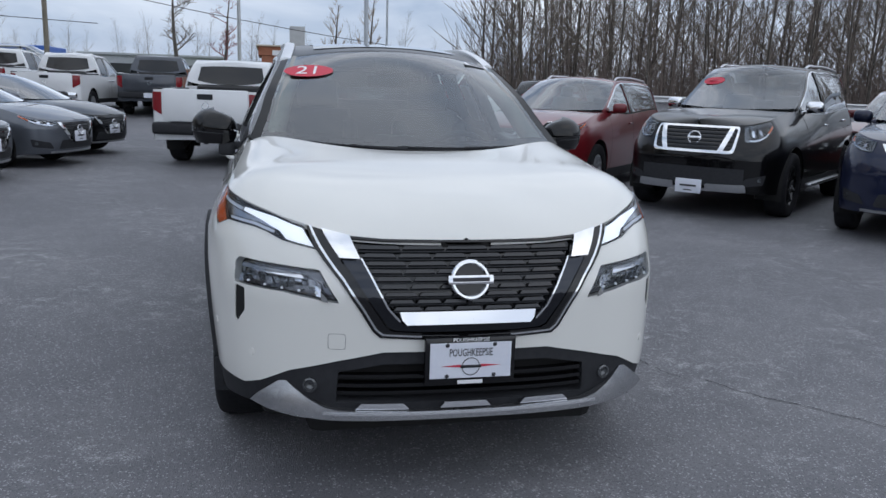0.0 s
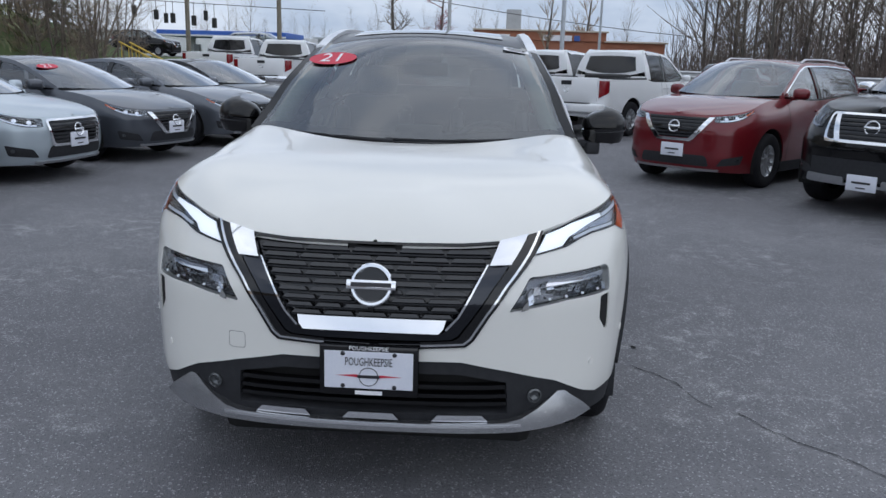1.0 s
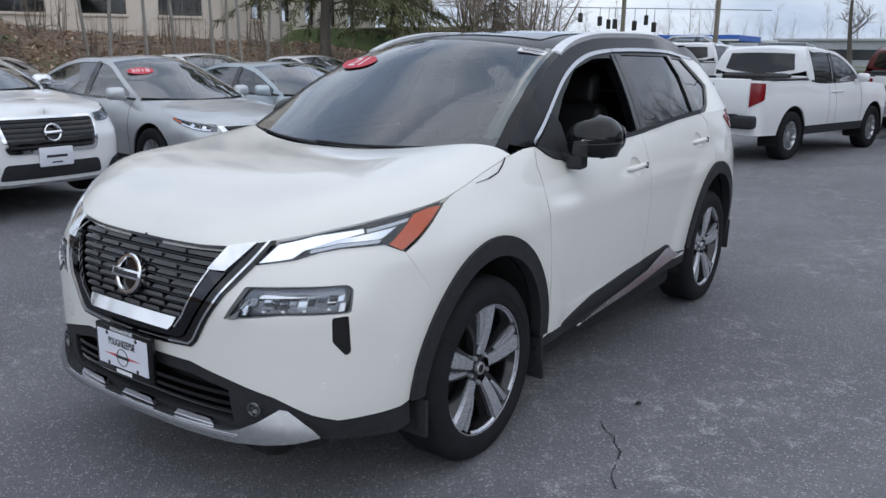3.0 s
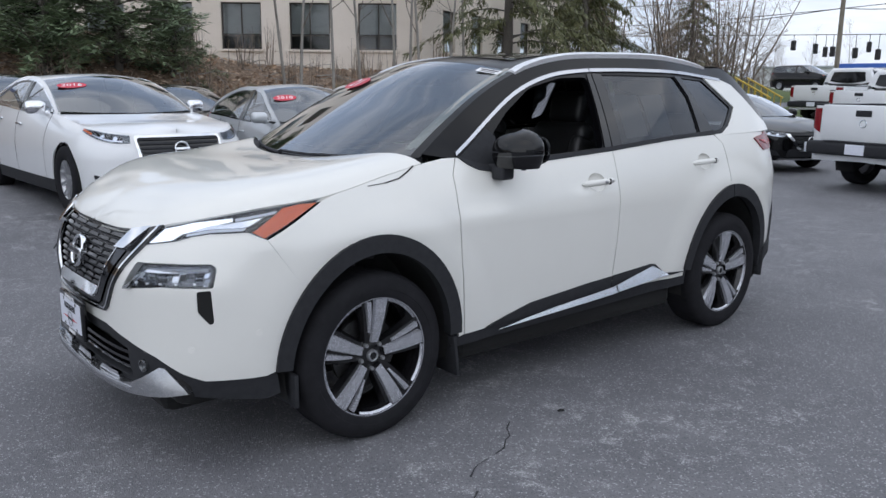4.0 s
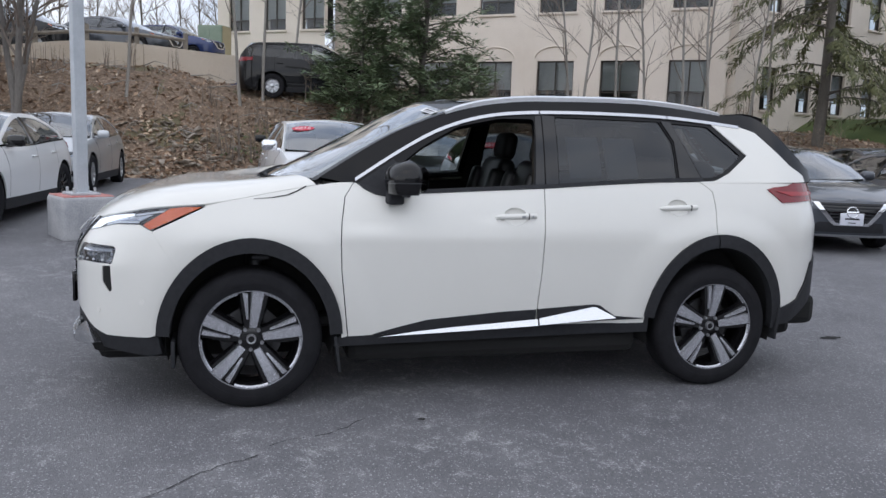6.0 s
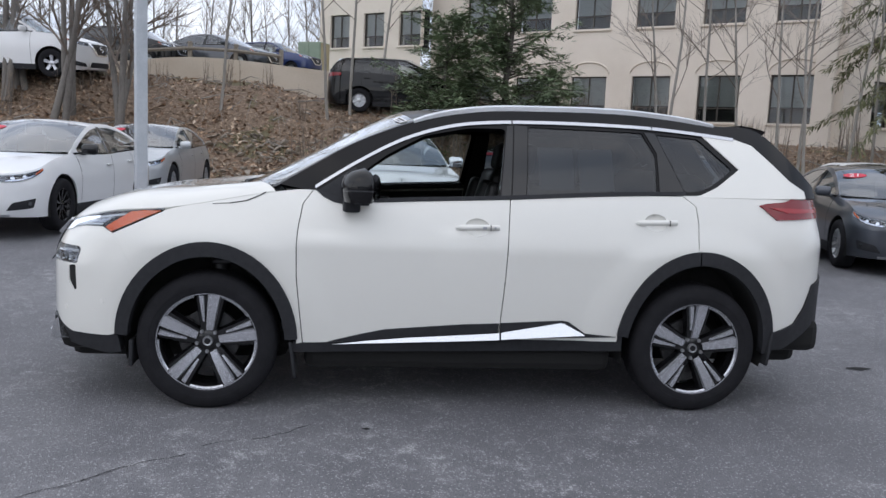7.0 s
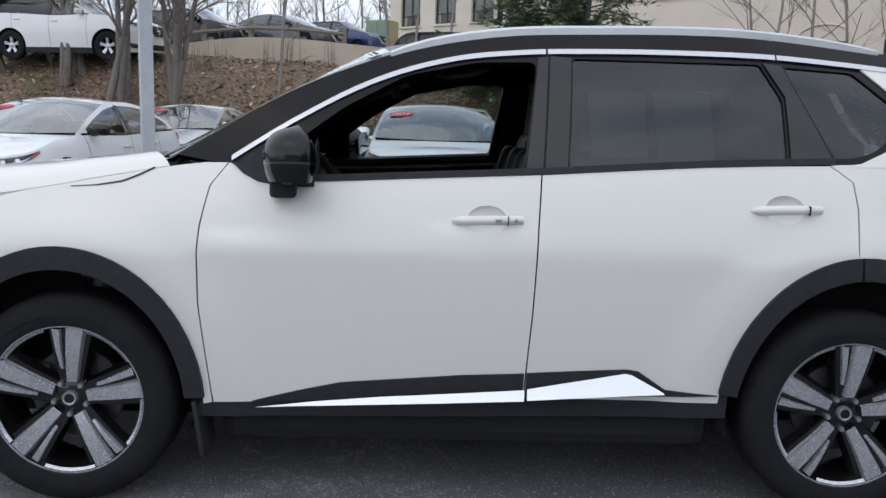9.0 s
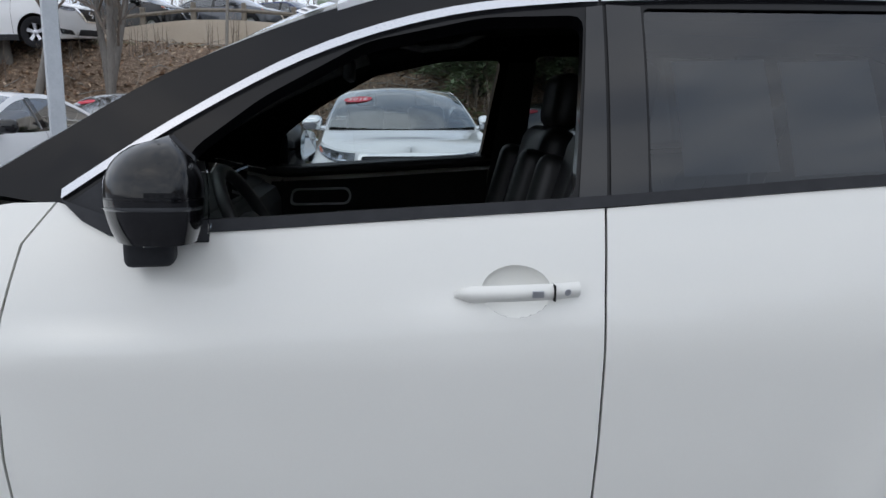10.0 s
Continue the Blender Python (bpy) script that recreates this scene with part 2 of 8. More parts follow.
def lathe(mb, prof, axis="x", c=(0, 0, 0), n=40, a0=0.0, a1=360.0, close=True):
    """Turns a profile of (radius, along) round an axis."""
    full = abs(a1 - a0 - 360) < 1e-6
    k = n if full else n + 1
    vs = []
    for i in range(k):
        a = radians(a0 + (a1 - a0) * i / n)
        for r, h in prof:
            p = (h, r * math.cos(a), r * math.sin(a)) if axis == "x" else (r * math.cos(a), r * math.sin(a), h)
            vs.append((p[0] + c[0], p[1] + c[1], p[2] + c[2]))
    L = len(prof)
    fs = []
    for i in range(k if full else k - 1):
        j = (i + 1) % k
        for q in range(L - 1):
            fs.append((i * L + q, j * L + q, j * L + q + 1, i * L + q + 1))
    return mb.add(vs, fs)


def tube(mb, pts, r, n=8, caps=True, r2=None):
    """A round bar along points; r may taper to r2."""
    P = [Vector(p) for p in pts]
    L = len(P)
    vs, fs = [], []
    up = Vector((0, 0, 1))
    for i, p in enumerate(P):
        d = (P[min(i + 1, L - 1)] - P[max(i - 1, 0)]).normalized()
        a = d.cross(up if abs(d.z) < .95 else Vector((1, 0, 0))).normalized()
        b = a.cross(d)
        rr = r if r2 is None else r + (r2 - r) * i / (L - 1)
        for k in range(n):
            t = 2 * math.pi * k / n
            vs.append(p + a * (rr * math.cos(t)) + b * (rr * math.sin(t)))
    for i in range(L - 1):
        for k in range(n):
            j = (k + 1) % n
            fs.append((i * n + k, i * n + j, (i + 1) * n + j, (i + 1) * n + k))
    if caps:
        fs.append(tuple(range(n - 1, -1, -1)))
        fs.append(tuple((L - 1) * n + k for k in range(n)))
    return mb.add(vs, fs)


def text_mesh(mb, s, size, m, depth=.001):
    """Built-in letters as a mesh, laid by the pose m (letters in its xy plane, centred)."""
    cu = bpy.data.curves.new("letters", 'FONT')
    cu.body, cu.size, cu.align_x, cu.align_y, cu.extrude = s, size, 'CENTER', 'CENTER', depth
    cu.resolution_u = 2
    ob = bpy.data.objects.new("letters", cu)
    me = bpy.data.meshes.new_from_object(ob)
    mb.add([m @ v.co for v in me.vertices], [tuple(p.vertices) for p in me.polygons])
    bpy.data.objects.remove(ob)
    bpy.data.curves.remove(cu)
    bpy.data.meshes.remove(me)
    return mb


def smooth01(t):
    t = np.clip(t, 0, 1)
    return t * t * (3 - 2 * t)


def curve1(xs, ys):
    """A smooth curve through points (Catmull-Rom), as a function."""
    xs, ys = np.array(xs, float), np.array(ys, float)
    m = np.gradient(ys, xs)

    def f(x):
        x = np.asarray(x, float)
        i = np.clip(np.searchsorted(xs, x) - 1, 0, len(xs) - 2)
        h = xs[i + 1] - xs[i]
        t = np.clip((x - xs[i]) / h, -0.3, 1.3)
        return ((2 * t ** 3 - 3 * t ** 2 + 1) * ys[i] + (t ** 3 - 2 * t ** 2 + t) * h * m[i]
                + (-2 * t ** 3 + 3 * t ** 2) * ys[i + 1] + (t ** 3 - t ** 2) * h * m[i + 1])
    return f

# ---- car shells ----


class Shell:
    """The skin of a car: a plan outline offset inward by height, a cabin on top. Front is -y, its left side +x."""

    def __init__(self, top, G, gy, cy, cz, hz, ycowl, W=.91, yf=-2.3, yr=2.35, yfc=-1.5, yrc=1.5, nf=3.0, nr=2.8, zs=.3, zm=.72, zb0=1.17,
                 alow=.02, cup=(.16, .12, .08, .07), af=.10, zf=.72, ar=.10, zr=.85, k=.35, k2=.3, barrel=.02, lip=.05, pe=2.0, flares=(), shoulder=0.0, crease=0.0, tuck=0.0):
        self.W = W
        self.yf = yf
        self.yr = yr
        self.yfc = yfc
        self.yrc = yrc
        self.nf = nf
        self.nr = nr
        self.zs = zs
        self.zm = zm
        self.zb0 = zb0
        self.alow = alow
        self.cup = cup
        self.af = af
        self.zf = zf
        self.ar = ar
        self.zr = zr
        self.k = k
        self.k2 = k2
        self.barrel = barrel
        self.lip = lip
        self.top = top
        self.G = G
        self.gy = gy
        self.cy = cy
        self.cz = cz
        self.hz = hz
        self.ycowl = ycowl
        self.pe = pe
        self.flares = flares
        self.shoulder = shoulder
        self.crease = crease
        self.tuck = tuck
        th = np.linspace(0, math.pi / 2, 60)
        fx = self.W * np.sin(th) ** (2 / self.nf)
        fy = self.yfc - (self.yfc - self.yf) * np.cos(th) ** (2 / self.nf)
        my = np.linspace(self.yfc, self.yrc, 30)[1:-1]
        rx = self.W * np.sin(th[::-1]) ** (2 / self.nr)
        ry = self.yrc + (self.yr - self.yrc) * np.cos(th[::-1]) ** (2 / self.nr)
        X = np.concatenate([fx, np.full(len(my), self.W), rx])
        Y = np.concatenate([fy, my, ry])
        X = X * (1 - self.barrel * np.clip((Y - .2) / 1.6, -1.3, 1.3) ** 2)
        X[0] = X[-1] = 0
        S = np.concatenate([[0], np.cumsum(np.hypot(np.diff(X), np.diff(Y)))])
        # even steps, lightly smoothed
        self.S = np.linspace(0, S[-1], 240)
        self.X, self.Y = np.interp(self.S, S, X), np.interp(self.S, S, Y)
        ker = np.array([1, 2, 3, 2, 1]) / 9
        for _ in range(2):
            xp = np.concatenate([-self.X[2:0:-1], self.X, -self.X[-2:-4:-1]])
            yp = np.concatenate([self.Y[2:0:-1], self.Y, self.Y[-2:-4:-1]])
            self.X, self.Y = np.convolve(xp, ker, "valid"), np.convolve(yp, ker, "valid")
        self.Y += np.arange(240) * 1e-7
        tx, ty = np.gradient(self.X), np.gradient(self.Y)
        ln = np.hypot(tx, ty)
        self.NX, self.NY = ty / ln, -tx / ln
        self.cupf = curve1((-1.9, -.9, .3, 1.4), self.cup)
        self.topf = curve1(*zip(*self.top))
        self.Gf = curve1(*zip(*self.G))

    def s_y(self, y):
        return np.interp(y, self.Y, self.S)

    def s_x(self, x):
        k = int(np.argmax(self.X))
        return np.interp(x, self.X[:k], self.S[:k])

    def s_xr(self, x):
        k = int(np.argmax(self.X)) + 60
        return np.interp(-x, -self.X[k:], self.S[k:])

    def d(self, x, y, z):
        dl = self.alow * np.clip((self.zm - z) / (self.zm - self.zs), 0, 1.5) ** 2
        du = self.cupf(np.clip(y, -1.9, 1.4)) * np.clip((z - self.zm) / (self.zb0 - self.zm), 0, 1.6) ** self.pe
        side = dl + du
        for yw, zw, r0, r1, h in self.flares:
            side = side - h * smooth01((r1 - np.hypot(y - yw, z - zw)) / (r1 - r0))
        if self.crease:
            side = side - self.crease * smooth01((.972 + .045 * (y + .6) - z) / .022) * smooth01((y + 1.0) / .3) * smooth01((.45 - y) / .6)
        df = self.af * np.clip((z - self.zf) / .24, 0, 2) ** 1.7 + self.lip * np.clip((.45 - z) / .2, 0, 2) ** 2
        dr = self.ar * np.clip((z - self.zr) / .3, 0, 2) ** 1.3 + .04 * np.clip((.45 - z) / .2, 0, 2) ** 2
        wf = smooth01((x - .55 * self.W) / (.42 * self.W)) * smooth01((y - self.yf - .1) / .45)
        wr = smooth01((x - .6 * self.W) / (.38 * self.W)) * smooth01((self.yr - .06 - y) / .4)
        return np.where(y < 0, df + (side - df) * wf, dr + (side - dr) * wr)

    def B(self, s, z):
        a = np.abs(s)
        x, y = np.interp(a, self.S, self.X), np.interp(a, self.S, self.Y)
        nx, ny = np.interp(a, self.S, self.NX), np.interp(a, self.S, self.NY)
        d = self.d(x, y, z)
        return np.stack([np.where(s < 0, -1, 1) * np.maximum(x - nx * d, 0), y - ny * d, z + 0 * x], 1)

    def BY(self, y, z):
        """The side skin by y and z."""
        return self.B(self.s_y(y), z)

    def bx(self, y, z):
        return self.B(np.atleast_1d(self.s_y(y)), np.atleast_1d(float(z)) + 0 * np.atleast_1d(y))[:, 0]

    def cab(self, y, z):
        """The cabin's side by y and z."""
        zb = self.topf(y)
        b = self.B(self.s_y(y), zb)
        h = np.clip(z - zb, -.1, 2)
        return np.stack([b[:, 0] - .006 - (self.k + self.tuck * smooth01((y - .9) / .7)) * h - self.k2 * h * h, y + 0 * z, z + 0 * y], 1)

    def Gp(self, y):
        y = np.atleast_1d(y)
        return self.cab(y, self.Gf(y))

    def roof(self, q, t):
        """Cabin top across: q runs 0..1 windshield, 1..2 roof, 2..3 rear glass; t from -1 to 1."""
        ys = np.array(self.gy, float)
        y = np.interp(q, np.arange(len(ys)), ys)
        g = self.Gp(y)
        cy = np.interp(q, np.arange(len(self.cy)), self.cy)
        cz = self.cz(q)
        a = t * t
        return np.stack([g[:, 0] * t, cy + (g[:, 1] - cy) * a, cz + (g[:, 2] - cz) * a], 1)

    def hood(self, a, t):
        """Hood: a 0 at the nose to 1 at the cowl; t from -1 to 1."""
        sA = self.s_y(self.gy[0])
        s = np.clip(a, 0, 1) * sA
        y = np.interp(s, self.S, self.Y)
        e = self.B(s, self.topf(y))
        f = self.B(np.zeros(1), self.topf(np.array([self.yf])))[0]
        yc = f[1] + (self.ycowl - f[1]) * a
        zc = self.hz(yc)
        u = np.abs(t)
        bl = u ** 2.2
        z = zc + (e[:, 2] - zc) * u ** 2.6
        if self.shoulder:
            z = z + self.shoulder * smooth01((yc - self.yf - .09) / .6) * 2.06 * u ** 2.5 * (1 - np.clip(u, 0, 1) ** 8)
        return np.stack([e[:, 0] * t, yc + (e[:, 1] - yc) * bl, z], 1)

    def deck(self, a, t):
        """Boot lid: a 0 at the tail to 1 at the rear glass."""
        sC = self.s_y(self.gy[-1])
        s = self.S[-1] + (sC - self.S[-1]) * np.clip(a, 0, 1)
        y = np.interp(s, self.S, self.Y)
        e = self.B(s, self.topf(y))
        f = self.B(np.array([self.S[-1]]), self.topf(np.array([self.yr])))[0]
        yc = f[1] + (self.cy[-1] - f[1]) * a
        zc = e[:, 2] + .03 * smooth01(a * 2) + .005
        u = np.abs(t)
        return np.stack([e[:, 0] * t, yc + (e[:, 1] - yc) * u ** 2.2, zc + (e[:, 2] - zc) * u ** 2.6], 1)


def body_ring(sh, wr, ra, zlow=.22, y0=-1.35, y1=1.35, zsill=None):
    """Outline of a whole side in (s, z), with the wheel openings cut out."""
    zsill = sh.zs if zsill is None else zsill
    pts = [(0, zlow + .02)]
    for yw in (y0, y1):
        a0 = math.asin(max(-1, min(1, ((zlow if yw == y0 else zsill) - wr) / ra)))
        a1 = math.asin(max(-1, min(1, ((zsill if yw == y0 else zlow) - wr) / ra)))
        n = 18
        for i in range(n + 1):
            a = math.pi - a0 + (a1 - (math.pi - a0)) * i / n
            pts.append((float(sh.s_y(yw + ra * math.cos(a))), wr + ra * math.sin(a)))
    pts.append((sh.S[-1], zlow + .04))
    ss = np.linspace(sh.S[-1], 0, 70)
    for s in ss:
        pts.append((s, float(sh.topf(np.interp(s, sh.S, sh.Y)))))
    return pts


def window_ring(sh, y0, y1, low=.015, up=.05, n=14):
    ys = np.linspace(y0, y1, n)
    lo, hi = sh.topf(ys) + low, sh.Gf(ys) - up
    k = hi - lo > .04
    ys, lo, hi = ys[k], lo[k], hi[k]
    return [(a, b) for a, b in zip(ys, lo)] + [(a, b) for a, b in zip(ys[::-1], hi[::-1])]


WHEELS = {}


def wheel_meshes(r, rim, w, style, col):
    key = (r, rim, w, style, col)
    if key in WHEELS:
        return WHEELS[key]
    t = MB()
    sh_ = r - .006
    prof = [(rim - .012, -w * .40), (rim + .012, -w * .47), (r - .05, -w * .5), (r - .018, -w * .46), (sh_, -w * .40), (r, -w * .3), (r, w * .3),
            (sh_, w * .40), (r - .018, w * .46), (r - .05, w * .5), (rim + .012, w * .47), (rim - .012, w * .40)]
    lathe(t, prof, "x", n=56)
    for k in (-.22, -.07, .07, .22):
        lathe(t, [(r + .0015, w * (k - .03)), (r + .0015, w * (k + .03))], "x", n=56)
    tyre = mesh_of("tyre", t, M["rubber"], 50)
    m = MB()
    lathe(m, [(rim - .012, -w * .38), (rim - .03, -w * .2), (rim - .035, w * .2), (rim - .012, w * .36), (rim, w * .42), (rim + .004, w * .43)], "x", n=48)
    lathe(m, [(.0, -w * .05), (rim - .03, -w * .12)], "x", n=32)
    tyre_rim = mesh_of("rim", m, M["rimblack"] if style != "alloy" or col == "black" else M["alloy"], 40)
    sp = MB()
    ns = {"alloy": 10, "five": 5, "steel": 6}.get(style, 10)
    for i in range(ns):
        a = 2 * math.pi * i / ns + math.pi / 2
        wid0, wid1 = (.035, .03) if ns > 5 else (.06, .085)
        d, e = Vector((0, math.cos(a), math.sin(a))), Vector((0, -math.sin(a), math.cos(a)))
        q = []
        for rr, ww, hh in ((.05, wid0, .30), (rim * .6, wid1 * .9, .33), (rim - .008, wid1, .40)):
            for sgn in (-1, 1):
                q.append(d * rr + e * (sgn * ww / 2) + Vector((w * hh, 0, 0)))
            for sgn in (-1, 1):
                q.append(d * rr + e * (sgn * ww * .6) + Vector((w * hh - .03, 0, 0)))
        fs = []
        for k in (0, 4):
            fs += [(k, k + 4, k + 5, k + 1), (k, k + 2, k + 6, k + 4), (k + 1, k + 5, k + 7, k + 3)]
        sp.add(q, fs)
    lathe(sp, [(.0, w * .36), (.03, w * .36), (.04, w * .33), (.07, w * .31), (.075, w * .22)], "x", n=24)
    spk = mesh_of("spokes", sp, {"black": M["rimblack"], "grey": M["satin"], "bright": M["machined"]}.get(col, M["alloy"]), 35)
    WHEELS[key] = (tyre, tyre_rim, spk)
    return WHEELS[key]


def add_wheels(car, xo, ys, r, rim, w, style, col, steer=0):
    for y in ys:
        for sd in (1, -1):
            ty, ri, sp = wheel_meshes(r, rim, w, style, col)
            o = new("wheel", ty)
            o.parent = car
            o.matrix_basis = pose(sd * (xo - w * .5), y, r, 0, 0, (0 if sd > 0 else 180) + (steer if y < 0 else 0))
            a = new("rim", ri)
            a.parent = o
            b = new("spokes", sp)
            b.parent = o


def sticker(car, sh, txt, side=-1, y=None, q=.66, t=.66, w=.32):
    """An oval year sticker inside the top corner of the windshield."""
    m = MB()
    p = sh.roof(np.array([q]), np.array([side * t]))[0]
    e = .02
    dx = sh.roof(np.array([q]), np.array([side * t + e]))[0] - sh.roof(np.array([q]), np.array([side * t - e]))[0]
    dq = sh.roof(np.array([q + e]), np.array([side * t]))[0] - sh.roof(np.array([q - e]), np.array([side * t]))[0]
    X = (Vector(dx).normalized() * .75 + Vector((.25, 0, 0))).normalized()
    Z = X.cross(Vector(dq)).normalized()
    if Z.z < 0:
        Z = -Z
    Y = Z.cross(X)
    mat = Matrix((X, Y, Z)).transposed().to_4x4()
    mat.translation = Vector(p) + Z * .008
    n = 28
    ring = [mat @ Vector((w / 2 * math.cos(2 * math.pi * k / n), w * .27 * math.sin(2 * math.pi * k / n), 0)) for k in range(n)]
    m.add(ring, [tuple(range(n))])
    st = part("year_sticker", m, M["redink"], car, "red oval year sticker on the windshield")
    if txt:
        text_mesh(g := MB(), txt, w * (.52 if len(txt) < 3 else .36), mat @ Matrix.Translation((0, 0, .002)), .0006)
        part("year_number", g, M["whiteink"], st)
    else:
        boxm(g := MB(), mat @ Vector((0, 0, .003)), (w * .5, w * .14, .001), 0)
        part("year_bar", g, M["whiteink"], st)


def make_car(name, label, category, sh, place, col, *, lower="plastic", y0=-1.35, y1=1.35, wr=.34, ra=.4, rim=.22, ww=.22, style="alloy", wcol="alloy",
             hl=(.52, .5, .06, .09), tail=None, grille="v", glassk="glass", yb=.25, sill=.3, zlow=.22, step=.085, roofmat=None, year=None, rails=False,
             plate=True, group="", doors=True, steer=0, pillars="gloss", bed=False, mirror="", plate_z=.27, bar=False):
    car = thing(name, label, category, place, group)
    P = M[col]
    B = lambda s, z: sh.B(s, z)
    # body sides with nose and tail
    ring = body_ring(sh, wr, ra, zlow, y0, y1, sill)
    m = MB()
    for sd in (1, -1):
        surf(m, ring, B, step, side=sd, rim=.03)
    part("body", m, P, car)
    # sill and arch cladding
    for sd in (1, -1):
        yy = np.linspace(y0 + ra * .95, y1 - ra * .95, 8)
        rg = [(float(sh.s_y(y)), sill - .11) for y in yy] + [(float(sh.s_y(y)), sill + .03) for y in yy[::-1]]
        part("sill", surf(MB(), rg, B, .2, side=sd, off=.004, rim=.06), M[lower], car)
    # inner tub so that nothing shows through
    m = MB()
    wx = sh.W - .12
    boxm(m, (0, (sh.yf + sh.yr) / 2, zlow + .12), (wx * 1.3, (sh.yr - sh.yf) * .86, .2), .05)
    boxm(m, (0, (y0 + y1) / 2 + .1, (sill + sh.zm) / 2), (wx * 1.84, abs(y1 - y0) - 2 * ra, sh.zm - sill + .1), .05)
    boxm(m, (0, (sh.yf + y0) / 2 - .02, .5), (wx * 1.25, (y0 - sh.yf) * .5, .3), .05)
    part("underbody", m, M["dark"], car)
    # hood
    m = MB()
    grid(m, sh.hood, np.linspace(0.002, 1, 22), np.linspace(-1, 1, 25), flip=True)
    part("hood", m, P, car)
    # cabin top
    rm = roofmat or P
    for nm, q0, q1, mt in (("windshield", 0.03, .97, M["shield2"]), ("roof", .97, 2.0, rm), ("rear_window", 2.0, 2.97, M["privacy" if glassk == "privacy" else "glass"])):
        m = MB()
        if bed and nm == "rear_window":
            part("cab_back", grid(m, sh.roof, np.linspace(q0, q1, 14), np.linspace(-1, 1, 17), flip=True), P, car)
            m = MB()
            grid(m, lambda q, t: sh.roof(q, t) + np.array([0, .008, 0]), np.linspace(2.22, 2.86, 8), np.linspace(-.76, .76, 13), flip=True)
            part(nm, m, M["gloss"], car)
            continue
        grid(m, sh.roof, np.linspace(q0, q1, 14), np.linspace(-1, 1, 17), flip=True)
        part(nm, m, mt, car)
    # deck
    m = MB()
    if bed:
        z, yb0, yb1, xw = float(sh.topf(sh.yr - .4)), sh.gy[-1] + .04, sh.yr - .06, sh.W - .10
        box_ = part("bed_floor", boxm(MB(), (0, (yb0 + yb1) / 2, z - .45), (2 * xw, yb1 - yb0, .04), 0), M["plastic"], car)
        for sd in (1, -1):
            part("bed_side", boxm(MB(), (sd * (xw - .01), (yb0 + yb1) / 2, z - .22), (.06, yb1 - yb0, .47), .01), M["plastic"], car)
            part("bed_rail", boxm(MB(), (sd * (xw + .0), (yb0 + yb1) / 2, z + .0), (.13, yb1 - yb0, .035), .012), M["plastic"], car)
        part("bulkhead", boxm(MB(), (0, yb0 - .02, z - .2), (2 * xw, .05, .5), .01), P, car)
        tg = part("tailgate", boxm(MB(), (0, sh.yr - .035, z - .26), (1.52 * sh.W, .09, .54), .02), P, car, "", 40)
        part("tailgate_handle", boxm(MB(), (0, sh.yr + .012, z - .11), (.26, .02, .09), .008), M["plastic"], tg)
        part("tailgate_badge", lathe(MB(), [(.045, 0), (.05, .006), (.06, .006), (.064, 0)], "z", n=20), M["chrome"], tg).matrix_basis = pose(0, sh.yr + .012, z - .26, -90, 0, 0)
        rb = part("rear_bumper", boxm(MB(), (0, sh.yr + .03, .64), (1.86 * sh.W, .22, .20), .05, None, 3), M["chrome" if pillars == "chrome" else "plastic"] if pillars != "painted" else P, car, "", 40)
        part("step_pad", boxm(MB(), (0, sh.yr + .04, .745), (1.2 * sh.W, .18, .02), .006), M["plastic"], rb)
        part("number_plate", boxm(MB(), (0, sh.yr + .145, .64), (.31, .02, .15), .006), M["plate"], rb)
    elif sh.gy[-1] < sh.yr - .25:
        grid(m, sh.deck, np.linspace(0.002, 1, 16), np.linspace(-1, 1, 17))
        part("boot_lid", m, P, car)
    # cabin sides
    yA, yC = sh.gy[0], sh.gy[-1]
    ys = np.linspace(yA + .01, yC - .01, 40)
    ringC = [(y, float(sh.topf(y)) - .02) for y in ys] + [(y, float(sh.Gf(y)) + .004) for y in ys[::-1]]
    wins = [window_ring(sh, yA + .06, yb - .04), window_ring(sh, yb + .04, yC - .22)]
    m = MB()
    for sd in (1, -1):
        surf(m, ringC, sh.cab, .12, wins, side=sd, off=0, rim=.03)
    part("cabin_frame", m, P, car)
    for i, w in enumerate(wins):
        for sd in (1, -1):
            surf(m := MB(), w, sh.cab, .12, side=sd, off=-.008)
            part("side_window", m, M["privacy" if (glassk == "privacy" and i) else "glass"], car)
    # belt trim
    m = MB()
    for sd in (1, -1):
        yy = np.linspace(yA + .08, yC - .1, 16)
        rg = [(y, float(sh.topf(y)) - .012) for y in yy] + [(y, float(sh.topf(y)) + .012) for y in yy[::-1]]
        surf(m, rg, sh.cab, .2, side=sd, off=.01, rim=.012)
    part("belt_trim", m, M["chrome" if pillars == "chrome" else "gloss"], car)
    if rails or pillars == "chrome":
        for sd in (1, -1):
            yy = np.linspace(yA + .10, yC - .16, 22)
            rg = [(y, float(sh.Gf(y)) - .052) for y in yy] + [(y, float(sh.Gf(y)) - .034) for y in yy[::-1]]
            part("window_trim", surf(MB(), rg, sh.cab, .1, side=sd, off=.008, rim=.008), M["chrome"], car)
    for sd in (1, -1):
        m = MB()
        surf(m, [(yb - .05, float(sh.topf(yb)) + .01), (yb + .05, float(sh.topf(yb)) + .01), (yb + .05, float(sh.Gf(yb)) - .04), (yb - .05, float(sh.Gf(yb)) - .04)], sh.cab, .1, side=sd, off=.005)
        part("door_pillar", m, M["gloss"], car)
    # seats
    zf = float(sh.topf(.3)) - .45
